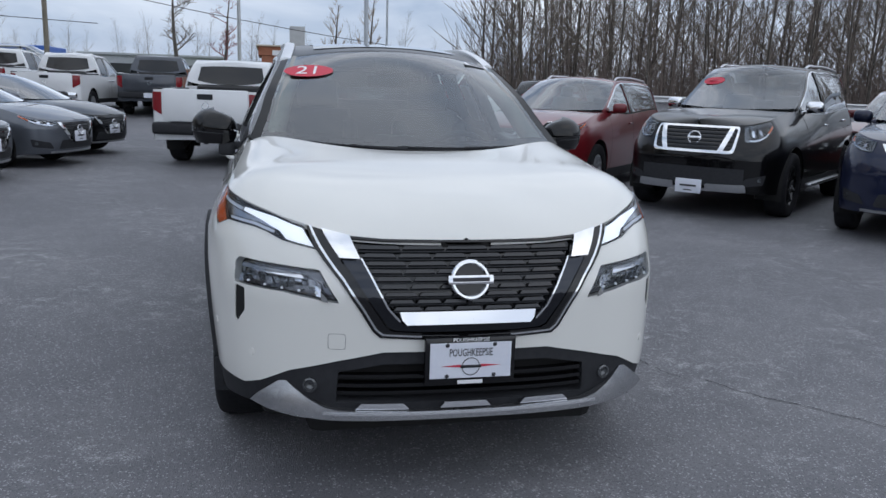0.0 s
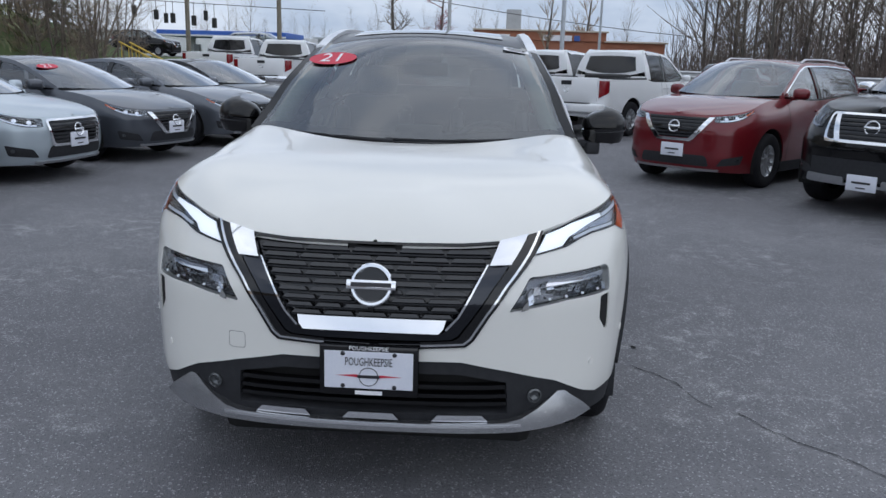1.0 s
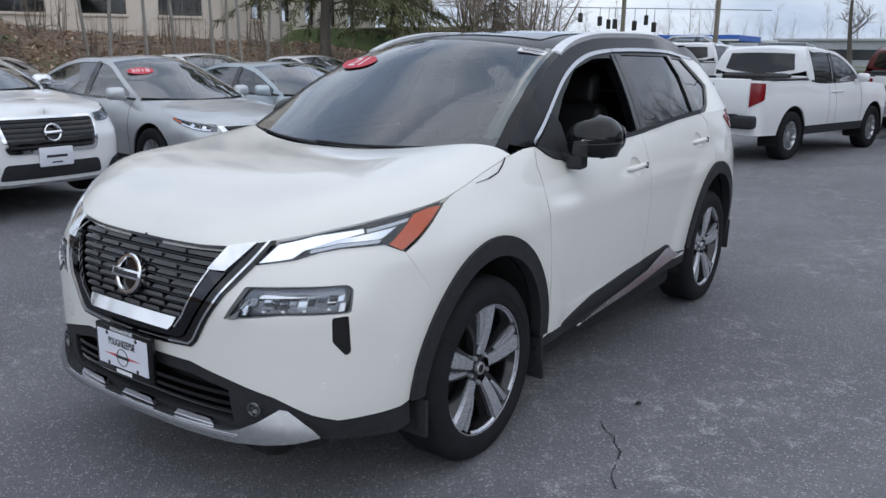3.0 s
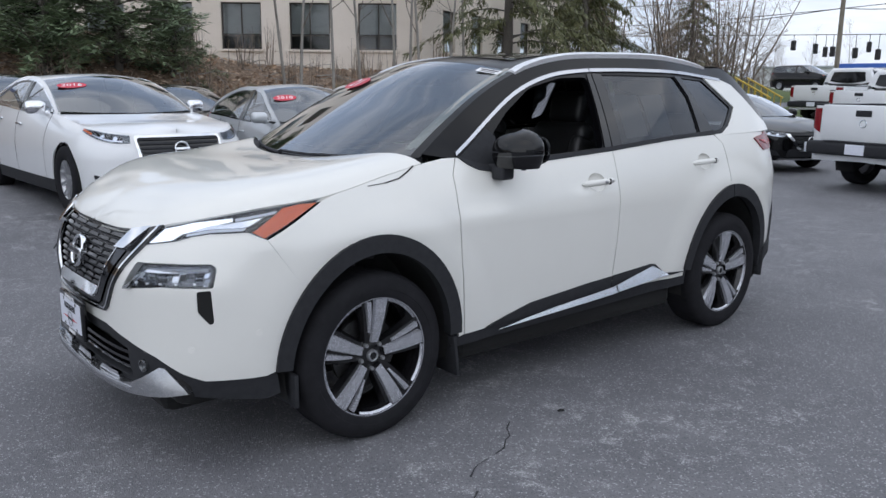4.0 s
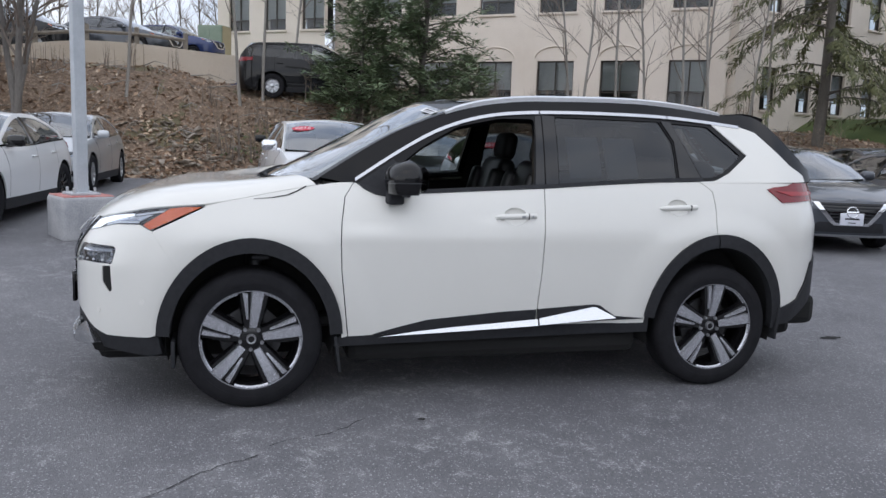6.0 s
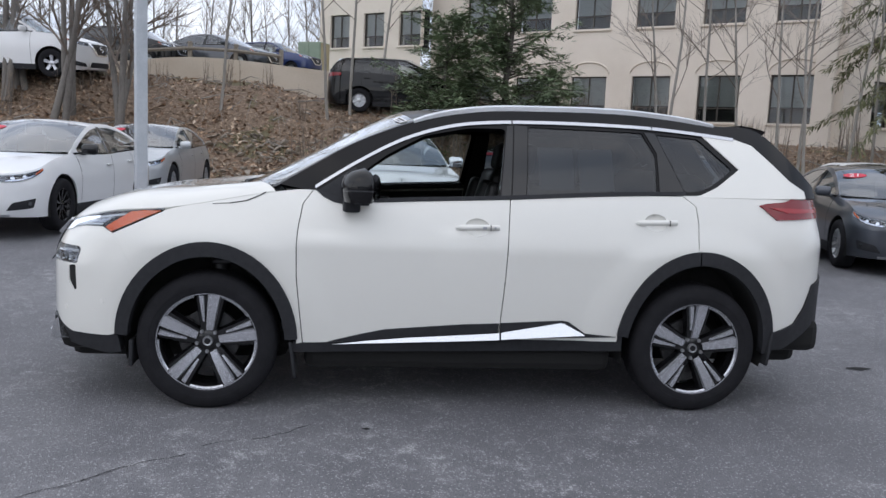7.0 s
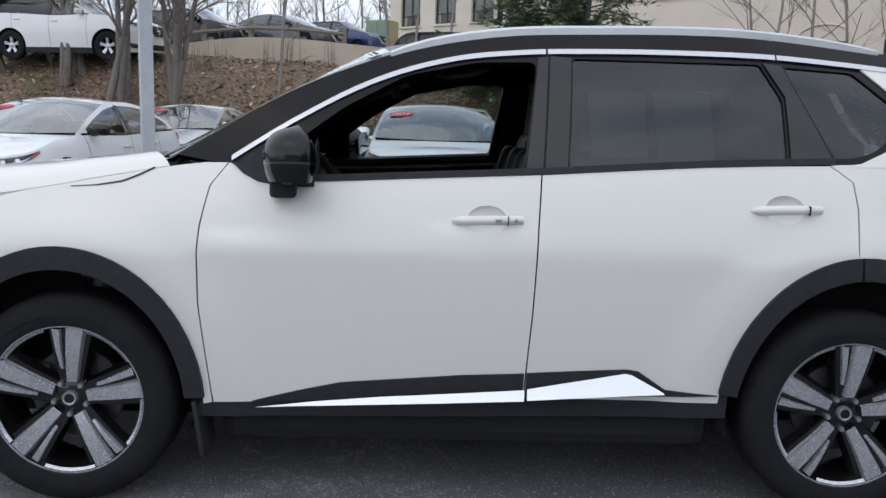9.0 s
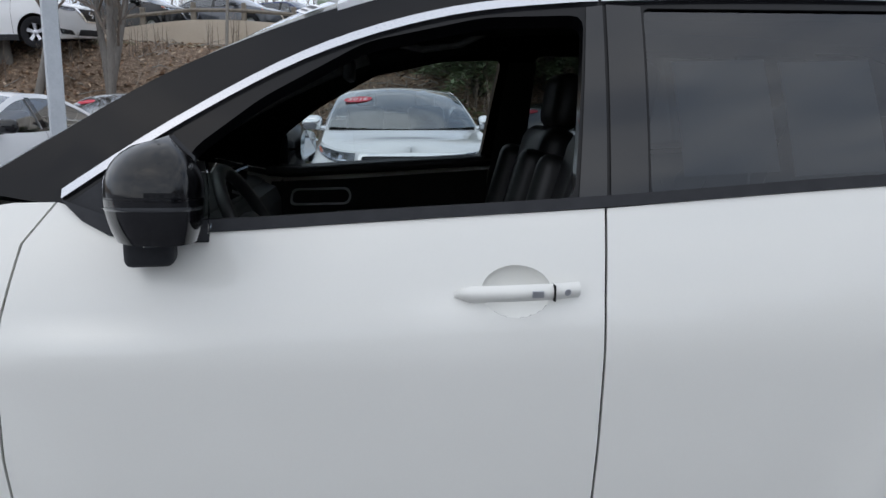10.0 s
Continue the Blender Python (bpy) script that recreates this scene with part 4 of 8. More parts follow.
def build_hero():
    H = hero_shell()
    B, C = H.B, H.cab
    sx = lambda x: float(H.s_x(x))
    sy = lambda y: float(H.s_y(y))
    car = thing("crossover", "pearl white crossover with a black roof and dark arch cladding", "car", pose(0, 0, 0))
    WH, GP, PL, CH = M["white"], M["gloss"], M["plastic"], M["chrome"]
    YF, YR, WR = -1.3525, 1.3525, .364
    g = .0026

    def arch(yw, r, rz, a0, a1, n=20):
        return [(sy(yw + r * math.cos(radians(a0 + (a1 - a0) * i / n))), WR + rz * math.sin(radians(a0 + (a1 - a0) * i / n))) for i in range(n + 1)]

    def both(name, ring, mat, step=.05, off=0.0, rim=.02, holes=(), parent=None, label="", fn=None):
        out = []
        for sd in (1, -1):
            out.append(part(name, surf(MB(), ring, fn or B, step, holes, sd, off, rim), mat, parent or car, label))
        return out

    def lean(zt, k):
        """The skin, pushed out below the height zt, so that it faces upward a little."""
        def f(s, z):
            a = np.abs(s)
            n = np.stack([np.sign(s) * np.interp(a, H.S, H.NX), np.interp(a, H.S, H.NY), 0 * s], 1)
            return B(s, z) + n * (k * (zt - z))[:, None]
        return f

    # --- nose ---
    hl_low = [(sx(.545), .893), (sx(.60), .902), (sx(.676), .914), (sx(.748), .936), (sx(.80), .947), (sy(-1.905), .955), (sy(-1.845), .930)]
    tip = (sy(-1.57), 1.054)
    fog = [(sx(.450), .718), (sx(.524), .830), (sx(.66), .838), (sx(.808), .843), (sx(.819), .828), (sx(.811), .754), (sx(.648), .749)]
    fog = [tuple(p) for p in rounded(fog, .010, 2)]
    vent = [tuple(p) for p in rounded([(sx(.772), .741), (sx(.806), .746), (sx(.810), .620), (sx(.800), .610), (sx(.772), .660)], .008, 2)]
    side_arc = arch(YF, .466, .531, 176, 138, 8)
    half = [(0, .546), (sx(.30), .546), (sx(.46), .512), (sx(.62), .468), (sx(.72), .412), (sx(.782), .386), (sy(-1.86), .388)] + side_arc + [(sy(-1.838), .928)] + hl_low[::-1] + [(sx(.455), .798), (sx(.387), .704), (sx(.338), .622), (sx(.312), .600), (sx(.177), .592), (0, .588)]
    ring = half + [(-a, b) for a, b in half[::-1][1:-1]]
    holes = [fog, [(-a, b) for a, b in fog], vent, [(-a, b) for a, b in vent]]
    bump = part("front_bumper", surf(MB(), ring, B, .03, holes, 1, 0, .03), WH, car)
    # parking sensors and tow cover
    for x, z in ((.750, .512), (-.750, .512), (.86, .572), (-.86, .572)):
        s = math.copysign(sx(abs(x)), x) if abs(x) < .8 else math.copysign(sy(-1.885), x)
        rg = [(s + .013 * math.cos(t * .52), z + .013 * math.sin(t * .52)) for t in range(12)]
        part("parking_sensor", surf(MB(), rg, B, .02, off=.003, rim=.004), M["cup"], bump)
    tow = rounded([(-sx(.49), .555), (-sx(.43), .555), (-sx(.43), .612), (-sx(.49), .612)], .012, 3)
    tin = rounded([(-sx(.4888), .5562), (-sx(.4312), .5562), (-sx(.4312), .6108), (-sx(.4888), .6108)], .0115, 3)
    part("tow_cover_gap", surf(MB(), tow, B, .03, [tin], 1, .0012), M["dark"], bump)

    # --- grille ---
    vo = [(0, .927), (sx(.3), .931), (sx(.44), .940), (sx(.600), .968), (sx(.545), .893), (sx(.455), .798), (sx(.387), .704), (sx(.338), .622), (sx(.312), .600), (sx(.177), .592), (0, .588)]
    v_out = vo + [(-a, b) for a, b in vo[::-1][1:-1]]
    grl = part("grille", surf(MB(), v_out, B, .05, off=-.02, rim=0), GP, car, "black mesh grille in a chrome v")
    # outer black band with a fine chrome line
    vi = [(0, .920), (sx(.3), .924), (sx(.44), .932), (sx(.535), .950), (sx(.470), .880), (sx(.400), .795), (sx(.335), .700), (sx(.290), .634), (sx(.268), .622), (sx(.177), .616), (0, .612)]
    v_in = vi + [(-a, b) for a, b in vi[::-1][1:-1]]
    part("grille_frame", surf(MB(), v_out, B, .05, [v_in], 1, .006, .03), GP, grl)
    for sd in (1, -1):
        l0 = [(sx(.587), .966), (sx(.533), .899), (sx(.441), .797), (sx(.375), .704), (sx(.329), .628), (sx(.306), .609), (sx(.177), .601), (0, .597)]
        l1 = [(0, .603), (sx(.177), .607), (sx(.302), .615), (sx(.323), .632), (sx(.368), .706), (sx(.434), .800), (sx(.525), .902), (sx(.576), .965)]
        part("chrome_line", surf(MB(), l0 + l1, B, .05, (), sd, .010, .006), CH, grl)
        leg = [(sx(.428), .939), (sx(.384), .868), (sx(.455), .870), (sx(.537), .957)]
        part("chrome_leg", surf(MB(), leg, lean(.95, .25), .04, (), sd, .012, .03), CH, grl)
        # lower part of the chrome leg; its dark mirrored ground is put into the colour
        dk = [(sx(.382), .866), (sx(.345), .808), (sx(.286), .704), (sx(.246), .658), (sx(.225), .646), (0, .641), (0, .620), (sx(.177), .622), (sx(.262), .628), (sx(.284), .640), (sx(.330), .704), (sx(.395), .797), (sx(.453), .867)]
        part("dark_reflection_leg", surf(MB(), dk, B, .04, (), sd, .011, .03), M["darkreflchrome"], grl)
        ed = [(sx(.384), .868), (sx(.347), .808), (sx(.288), .704), (sx(.248), .658), (sx(.242), .662), (sx(.282), .707), (sx(.341), .810), (sx(.378), .868)]
        part("chrome_edge", surf(MB(), ed, B, .04, (), sd, .014, .012), CH, grl)
    bar = [(-sx(.222), .648), (sx(.222), .648), (sx(.238), .664), (sx(.246), .690), (-sx(.246), .690), (-sx(.238), .664)]
    part("chrome_bar", surf(MB(), bar, lean(.690, .45), .05, off=.004, rim=.03), CH, grl)
    # rows of short louvres, every other row shifted
    for i in range(9):
        z = .704 + i * .0258
        e = .274 + (.428 - .274) * (z - .69) / .25 - .012
        n = 5 + (i % 2)
        w = 2 * e / n
        for k in range(n):
            a, b = -e + k * w + .004, -e + (k + 1) * w - .004
            sa, sb = math.copysign(sx(abs(a)), a), math.copysign(sx(abs(b)), b)
            surf(m := MB(), [(sa, z - .006), (sb, z - .006), (sb - .010, z + .005), (sa + .010, z + .005)], lean(z + .006, .35), .1, off=-.006, rim=.014)
            part("louvre", m, M["louvre"], grl)
        surf(m := MB(), [(-sx(e), z - .0175), (sx(e), z - .0175), (sx(e), z - .0125), (-sx(e), z - .0125)], B, .08, off=-.008, rim=.010)
        part("grille_slat", m, PL, grl)
    # badge: a ring and a bar, no lettering
    p = B(np.zeros(1), np.array([.802]))[0]
    rot = pose(0, p[1] - .012, .802, 90 - 15, 0, 0) @ Matrix.Diagonal((.88, .88, 1, 1))
    m = MB()
    lathe(m, [(.062, -.012), (.062, .006), (.067, .012), (.076, .012), (.081, .006), (.081, -.012)], "z", n=44)
    bd = part("badge", MB().add([rot @ Vector(v) for v in m.v], m.f), CH, grl, smooth=35)
    m = MB()
    boxm(m, (0, 0, .013), (.185, .036, .008), .003)
    part("badge_bar", MB().add([rot @ Vector(v) for v in m.v], m.f), CH, bd, smooth=35)
    m = MB()
    boxm(m, (0, 0, .0175), (.15, .016, .003), 0)
    part("badge_mark", MB().add([rot @ Vector(v) for v in m.v], m.f), M["ink"], bd)
    m = MB()
    lathe(m, [(.0, -.004), (.062, -.004)], "z", n=32)
    part("badge_disc", MB().add([rot @ Vector(v) for v in m.v], m.f), GP, bd)
    part("front_camera", lathe(MB(), [(0, -.012), (.008, -.012), (.012, 0), (.012, .03)], "z", n=16), GP, grl).matrix_basis = pose(0, p[1] - .012, .722, 90, 0, 0) @ Matrix.Scale(-1, 4, (0, 0, 1))

    # --- headlamps ---
    for sd in (1, -1):
        tops = [(sy(y), float(H.topf(y)) - .004) for y in (-1.58, -1.7, -1.85, -2.0, -2.12)] + [(sx(.66), .974), (sx(.612), .966)]
        rg = hl_low + tops
        lamp = part("headlight", surf(MB(), rg, B, .04, (), sd, -.004, .03), GP, car)
        part("lens", surf(MB(), rg, B, .04, (), sd, .004, .006), M["lens"], lamp)
        # running light: a broad inner end and a narrow line along the top
        dr = [(sx(.556), .902), (sx(.665), .920), (sx(.700), .944), (sy(-2.06), .974), (sy(-1.96), .994), (sy(-1.96), 1.006), (sx(.735), .985), (sx(.685), .973), (sx(.612), .958)]
        part("running_light", surf(MB(), dr, B, .03, (), sd, -.001, .004), M["drl"], lamp)
        l2 = [(sy(-1.95), .994), (sy(-1.79), 1.020), (sy(-1.78), 1.030), (sy(-1.95), 1.004)]
        part("light_guide", surf(MB(), l2, B, .03, (), sd, -.001, .004), M["lampwhite"], lamp)
        l3 = [(sx(.72), .935), (sx(.80), .953), (sy(-1.92), .962), (sy(-1.91), .971), (sx(.80), .962), (sx(.72), .943)]
        part("light_guide", surf(MB(), l3, B, .03, (), sd, .001, .004), M["lampwhite"], lamp)
        in_ = [(sx(.715), .946), (sx(.80), .965), (sy(-1.92), .973), (sy(-1.90), .978), (sy(-1.84), 1.008), (sy(-1.98), .986), (sx(.77), .972)]
        part("reflector", surf(MB(), in_, B, .03, (), sd, -.002, .004), M["lampsilver"], lamp)
        am = [(sy(-1.888), .955), (sy(-1.847), .934), (sy(-1.60), 1.048), (sy(-1.68), 1.047), (sy(-1.755), 1.038)]
        part("side_reflector", surf(MB(), am, B, .03, (), sd, .0005, .004), M["amber"], lamp, "orange side reflector")
    # --- lower lamps in the bumper ---
    for sd in (1, -1):
        lamp = part("lamp_unit", surf(MB(), fog, B, .04, (), sd, -.030), GP, car)
        part("lens", surf(MB(), fog, B, .04, (), sd, -.004, .004), M["lens"], lamp)
        fin = [tuple(p) for p in rounded([(sx(.470), .728), (sx(.530), .822), (sx(.66), .830), (sx(.805), .835), (sx(.803), .762), (sx(.648), .757)], .006, 2)]
        part("reflector", surf(MB(), fin, B, .03, (), sd, -.026, .006), M["lampgrey"], lamp)
        part("lamp_brow", surf(MB(), [(sx(.575), .806), (sx(.80), .820), (sx(.80), .831), (sx(.59), .822)], lean(.83, .5), .05, (), sd, -.012, .006), M["lampsilver"], lamp)
        # a mosaic of mirror facets, tipped this way and that
        fr = random.Random(17)
        zl = lambda x: float(np.interp(x, (.478, .648, .80), (.736, .762, .768)))
        zu = lambda x: float(np.interp(x, (.478, .530, .66, .80), (.738, .802, .806, .816)))
        xs_ = [.484, .512, .534, .562, .584, .612, .634, .662, .684, .712, .734, .762, .784, .800]
        for k in range(13):
            xa, xb = xs_[k] + .002, xs_[k + 1] - .002
            cut_ = .50 + .22 * fr.random()
            for lo, hi_ in ((.03, cut_ - .03), (cut_ + .02, .97)):
                r = [(sx(x), zl(x) + (zu(x) - zl(x)) * q) for x, q in ((xa, lo), (xb, lo), (xb + .006, hi_), (xa + .006, hi_))]
                mt = fr.choice(("lampsilver", "lampgrey", "fogglass", "lampsilver", "lampsilver"))
                part("lamp_facet", surf(MB(), r, lean(.79, fr.uniform(-.7, .7)), .03, (), sd, -.015, .006), M[mt], lamp)
        for k in range(5):
            b_ = B(np.array([sx(.53 + k * .058)]), np.array([.752 + k * .004]))[0]
            part("lamp_diode", boxm(MB(), (sd * b_[0], b_[1] + .008, b_[2]), (.010, .012, .008), .003), M["lampwhite"], lamp)
        part("bumper_vent", surf(MB(), vent, B, .03, (), sd, -.005), M["dark"], bump)

    # --- lower front: intake, bars, fog lamps, silver lip ---
    lowh = [(0, .32), (sx(.50), .32), (sx(.66), .318), (sy(-2.06), .306), (sy(-1.86), .285), (sy(-1.80), .30), (sy(-1.815), .388), (sy(-1.86), .394), (sx(.782), .392), (sx(.72), .418), (sx(.62), .474), (sx(.46), .518), (sx(.30), .552), (0, .552)]
    low = lowh + [(-a, b) for a, b in lowh[::-1][1:-1]]
    cut = [(sx(.465), .352), (sx(.455), .470), (sx(.30), .500), (-sx(.30), .500), (-sx(.455), .470), (-sx(.465), .352)]
    lowp = part("lower_bumper", surf(MB(), low, B, .05, [cut], 1, -.006, .05), PL, car)
    part("lower_grille", surf(MB(), [(sx(.47), .345), (sx(.46), .478), (sx(.30), .508), (-sx(.30), .508), (-sx(.46), .478), (-sx(.47), .345)], B, .08, (), 1, -.055), M["dark"], lowp)
    for z in (.388, .418, .452):
        part("grille_slat", surf(MB(), [(-sx(.465), z - .008), (sx(.465), z - .008), (sx(.465), z + .006), (-sx(.465), z + .006)], B, .08, (), 1, -.014, .03), GP, lowp)
    for sd in (1, -1):
        pr = B(np.array([sx(.552)]), np.array([.420]))[0]
        fl = part("fog_lamp", lathe(MB(), [(0, -.012), (.016, -.006), (.020, .002), (.026, 0), (.026, -.03)], "z", n=20), M["fogglass"], lowp, smooth=40)
        fl.matrix_basis = pose(sd * pr[0], pr[1] - .004, .420, 90, 0, sd * 14)
    lp = [(0, .303), (sx(.48), .303), (sx(.60), .310), (sx(.68), .322), (sx(.742), .340), (sx(.722), .366), (sx(.656), .422), (sx(.632), .424), (sx(.56), .376), (sx(.50), .346), (sx(.45), .336), (0, .330)]
    lip = part("silver_lip", surf(MB(), lp + [(-a, b) for a, b in lp[::-1][1:-1]], lean(.40, .42), .05, (), 1, .012, .05), M["lipgrey"], car, "satin silver lower lip")
    hi = [(0, .319), (sx(.50), .322), (sx(.50), .331), (0, .328)]
    part("lip_edge", surf(MB(), hi + [(-a, b) for a, b in hi[::-1][1:-1]], lean(.40, .42), .05, (), 1, .016, .006), M["brightstrip"], lip)
    for c in (-.30, 0, .30):
        a, b, d, e = c - .095, c + .095, c + .075, c - .075
        s_ = lambda x: math.copysign(sx(abs(x)), x)
        part("chrome_tooth", surf(MB(), [(s_(a), .334), (s_(b), .334), (s_(d), .354), (s_(e), .354)], lean(.360, .4), .1, (), 1, .010, .02), CH, lip)
    # --- dealer plate ---
    yp = -2.322
    pl = part("dealer_plate", boxm(MB(), (0, yp, .522), (.328, .022, .176), .008), GP, car, "white dealer plate in a black frame", 40)
    part("plate_face", boxm(MB(), (0, yp - .012, .526), (.292, .003, .128), .001), M["plate"], pl)
    face = pose(0, yp - .0145, .526, 90, 0, 0)
    part("lettering", text_mesh(MB(), "POUGHKEEPSIE", .038, face @ pose(0, .028, 0) @ Matrix.Diagonal((.60, 1.05, 1, 1)), .0006), M["ink"], pl)
    part("lettering", text_mesh(MB(), "POUGHKEEPSIE", .019, pose(0, yp - .0125, .600, 90, 0, 0), .0006), M["whiteink"], pl)
    part("bottom_bar", boxm(MB(), (0, yp - .012, .447), (.09, .002, .013), 0), M["whiteink"], pl)
    m = MB()
    lathe(m, [(.030, .0), (.030, .0012), (.0325, .0012), (.0325, 0)], "z", n=36)
    part("plate_ring", MB().add([face @ pose(0, -.022, 0) @ Vector(v) for v in m.v], m.f), M["ink"], pl)
    part("plate_mark", boxm(MB(), (0, yp - .0145, .504), (.075, .002, .010), 0), M["ink"], pl)
    for sd in (1, -1):
        part("red_dart", MB().add([face @ Vector(v) for v in ((sd * .036, -.014, .001), (sd * .036, -.024, .001), (sd * .11, -.019, .001))], [(0, 1, 2) if sd < 0 else (0, 2, 1)]), M["redink"], pl)
        for zz in (.582, .470):
            b = part("plate_bolt", lathe(MB(), [(0, .005), (.007, .004), (.009, 0)], "z", n=14), M["ink"], pl, smooth=60)
            b.matrix_basis = pose(sd * .085, yp - .011, zz, 90, 0, 0)

    # --- hood, cowl, windshield ---
    hood = part("hood", grid(MB(), H.hood, np.linspace(.004, 1, 64), np.linspace(-1, 1, 81), flip=True, norm=False), WH, car, "", 180)
    m = MB()
    hh = [H.hood(np.array([a, a]), np.array([-.997, .997])) for a in np.linspace(.05, 1, 60)]
    for k in (0, 1):
        a = np.array([p[k] for p in hh])
        b = a - np.array([0, 0, .02]) - np.array([np.sign(a[-1, 0]) * .004, 0, 0])
        L = len(a)
        m.add(np.concatenate([a, b]), [(i, i + 1, L + i + 1, L + i) for i in range(L - 1)])
    part("hood_lip", m, WH, hood)

    for sd in (1, -1):
        for ya, za, yb2, zb2, wd in ((-1.07, 1.160, -1.12, 1.134, .0032), (-1.12, 1.134, -1.17, 1.113, .003), (-1.17, 1.113, -1.25, 1.099, .0024), (-1.25, 1.099, -1.34, 1.092, .0014)):
            part("hood_gap", surf(MB(), [(sy(ya), za - wd), (sy(ya), za + wd), (sy(yb2), zb2 + wd), (sy(yb2), zb2 - wd)], B, .05, (), sd, .0022), M["dark"], car)
        gus = [(sy(-.81), 1.186), (sy(-.765), 1.150), (sy(-.71), 1.124), (sy(-.62), 1.110), (sy(-.52), 1.112), (sy(-.52), 1.134), (sy(-.60), 1.134), (sy(-.70), 1.152)]
        part("mirror_gusset", surf(MB(), gus, B, .05, (), sd, .007, .008), PL, car)

    def cowl(u, v):
        """Black panel between the hood and the glass."""
        t = v * .985
        a = H.hood(np.full_like(t, 1.0), t)
        b = H.roof(np.full_like(t, .06), t)
        return a + (b - a) * u[:, None] + np.stack([0 * u, 0 * u, -.022 * np.sin(np.pi * np.clip(u, 0, 1)) - .006], 1)
    part("cowl", grid(MB(), cowl, np.linspace(-.25, 1, 8), np.linspace(-1, 1, 33), flip=True), PL, car)
    part("windshield", grid(MB(), H.roof, np.linspace(.02, .965, 24), np.linspace(-.94, .94, 33), flip=True), M["shield"], car)
    for sd in (1, -1):
        part("windshield_pillar", grid(MB(), lambda q, t: H.roof(q, t * sd), np.linspace(.0, 1.0, 24), np.linspace(.94, 1, 4), flip=sd > 0), M["blackroof"], car)
    part("windshield_band", grid(MB(), lambda q, t: H.roof(q, t) - np.array([0, 0, .004]), np.linspace(.935, .985, 3), np.linspace(-.94, .94, 25), flip=True), GP, car)
    part("windshield_band", grid(MB(), lambda q, t: H.roof(q, t) - np.array([0, 0, .004]), np.linspace(.0, .09, 5), np.linspace(-.94, .94, 25), flip=True), GP, car)
    part("roof", grid(MB(), H.roof, np.linspace(.965, 2.0, 30), np.linspace(-1, 1, 33), flip=True), M["blackroof"], car)
    part("sunroof", grid(MB(), lambda q, t: H.roof(q, t) + np.array([0, 0, .004]), np.linspace(1.06, 1.75, 16), np.linspace(-.72, .72, 17), flip=True), M["privacy"], car)
    part("rear_window", grid(MB(), H.roof, np.linspace(2.0, 3.0, 16), np.linspace(-.92, .92, 21), flip=True), M["privacy"], car)
    # mirror foot and rear-view mirror behind the glass
    p = H.roof(np.array([.86]), np.array([0.]))[0]
    m = MB()
    boxm(m, (0, p[1] + .06, p[2] - .035), (.20, .14, .05), .02, (32, 0, 0))
    boxm(m, (0, p[1] + .16, p[2] - .12), (.25, .03, .07), .015)
    part("rearview_mirror", m, M["trim"], car, smooth=40)
    # wipers
    for x0, x1, q0, q1 in ((.56, -.10, .004, .022), (-.06, -.60, .004, .020)):
        a = np.linspace(0, 1, 10)
        pts = H.roof(q0 + (q1 - q0) * a, (x0 + (x1 - x0) * a) / .8) + np.array([0, -.010, .004])
        w = part("wiper", tube(MB(), pts, .007, 6), PL, car, smooth=60)
        pts = H.roof(.002 + (q0 + .01 - .002) * a, (x0 + (x0 + (x1 - x0) * .5 - x0) * a) / .8) + np.array([0, -.016, .006])
        part("wiper_arm", tube(MB(), pts, .012, 6, r2=.007), PL, w, smooth=60)
    sticker(car, H, "21", -1, None, .71, .73, .26)
    p = H.roof(np.array([.90]), np.array([.80]))[0]
    q = H.roof(np.array([.84]), np.array([.80]))[0]
    r = H.roof(np.array([.90]), np.array([.80 + .16]))[0]
    up, ac = Vector(p - q).normalized(), Vector(r - p).normalized()
    zz = ac.cross(up)
    st = Matrix((ac, up, zz)).transposed().to_4x4()
    st.translation = Vector(p) + zz * .006
    m = MB().add([st @ Vector(v) for v in ((-.07, -.022, 0), (.07, -.022, 0), (.07, .022, 0), (-.07, .022, 0))], [(0, 1, 2, 3)])
    ws = part("window_label", m, M["whiteink"], car, "small white stock label inside the windshield")
    for k, (w, h) in enumerate(((.11, .012), (.09, .007))):
        part("label_bar", MB().add([st @ Vector((a * w / 2, .008 - k * .018 + b * h / 2, .001)) for a, b in ((-1, -1), (1, -1), (1, 1), (-1, 1))], [(0, 1, 2, 3)]), M["ink"], ws)

    # --- body sides ---
    def bowl(y0, z):
        return [(sy(y0 + .12) + .068 * math.cos(t * .2618), z + .002 + .048 * math.sin(t * .2618)) for t in range(24)]

    def sunk(y0, z):
        """The skin with a shallow bowl pressed into it."""
        s0 = sy(y0 + .12)

        def f(s, zz):
            r = np.clip(((s - s0) / .068) ** 2 + ((zz - z - .002) / .048) ** 2, 0, 1)
            n = np.stack([np.interp(s, H.S, H.NX), np.interp(s, H.S, H.NY), 0 * s], 1)
            return B(s, zz) - n * (.024 * (1 - r) ** .6)[:, None]
        return f
    F_out = arch(YF, .466, .531, 138, 0, 18)
    fender = [(sy(-1.838) + g, .926)] + F_out + [(sy(-.854) - g, .372), (sy(-.893) - g, .72), (sy(-.898) - g, .89), (sy(-.893) - g, .98), (sy(-.872) - g, 1.11), (sy(-.82) - g, 1.184)]
    fender += [(sy(y), float(H.topf(y)) - .002) for y in (-.9, -1.0, -1.1, -1.2, -1.3, -1.4, -1.5)] + [tip]
    both("front_fender", fender, WH, .03)
    fd = [(sy(-.854) + g, .372), (sy(.212) - g, .405), (sy(.219) - g, .55), (sy(.229) - g, .71), (sy(.239) - g, 1.0), (sy(.250) - g, 1.172)]
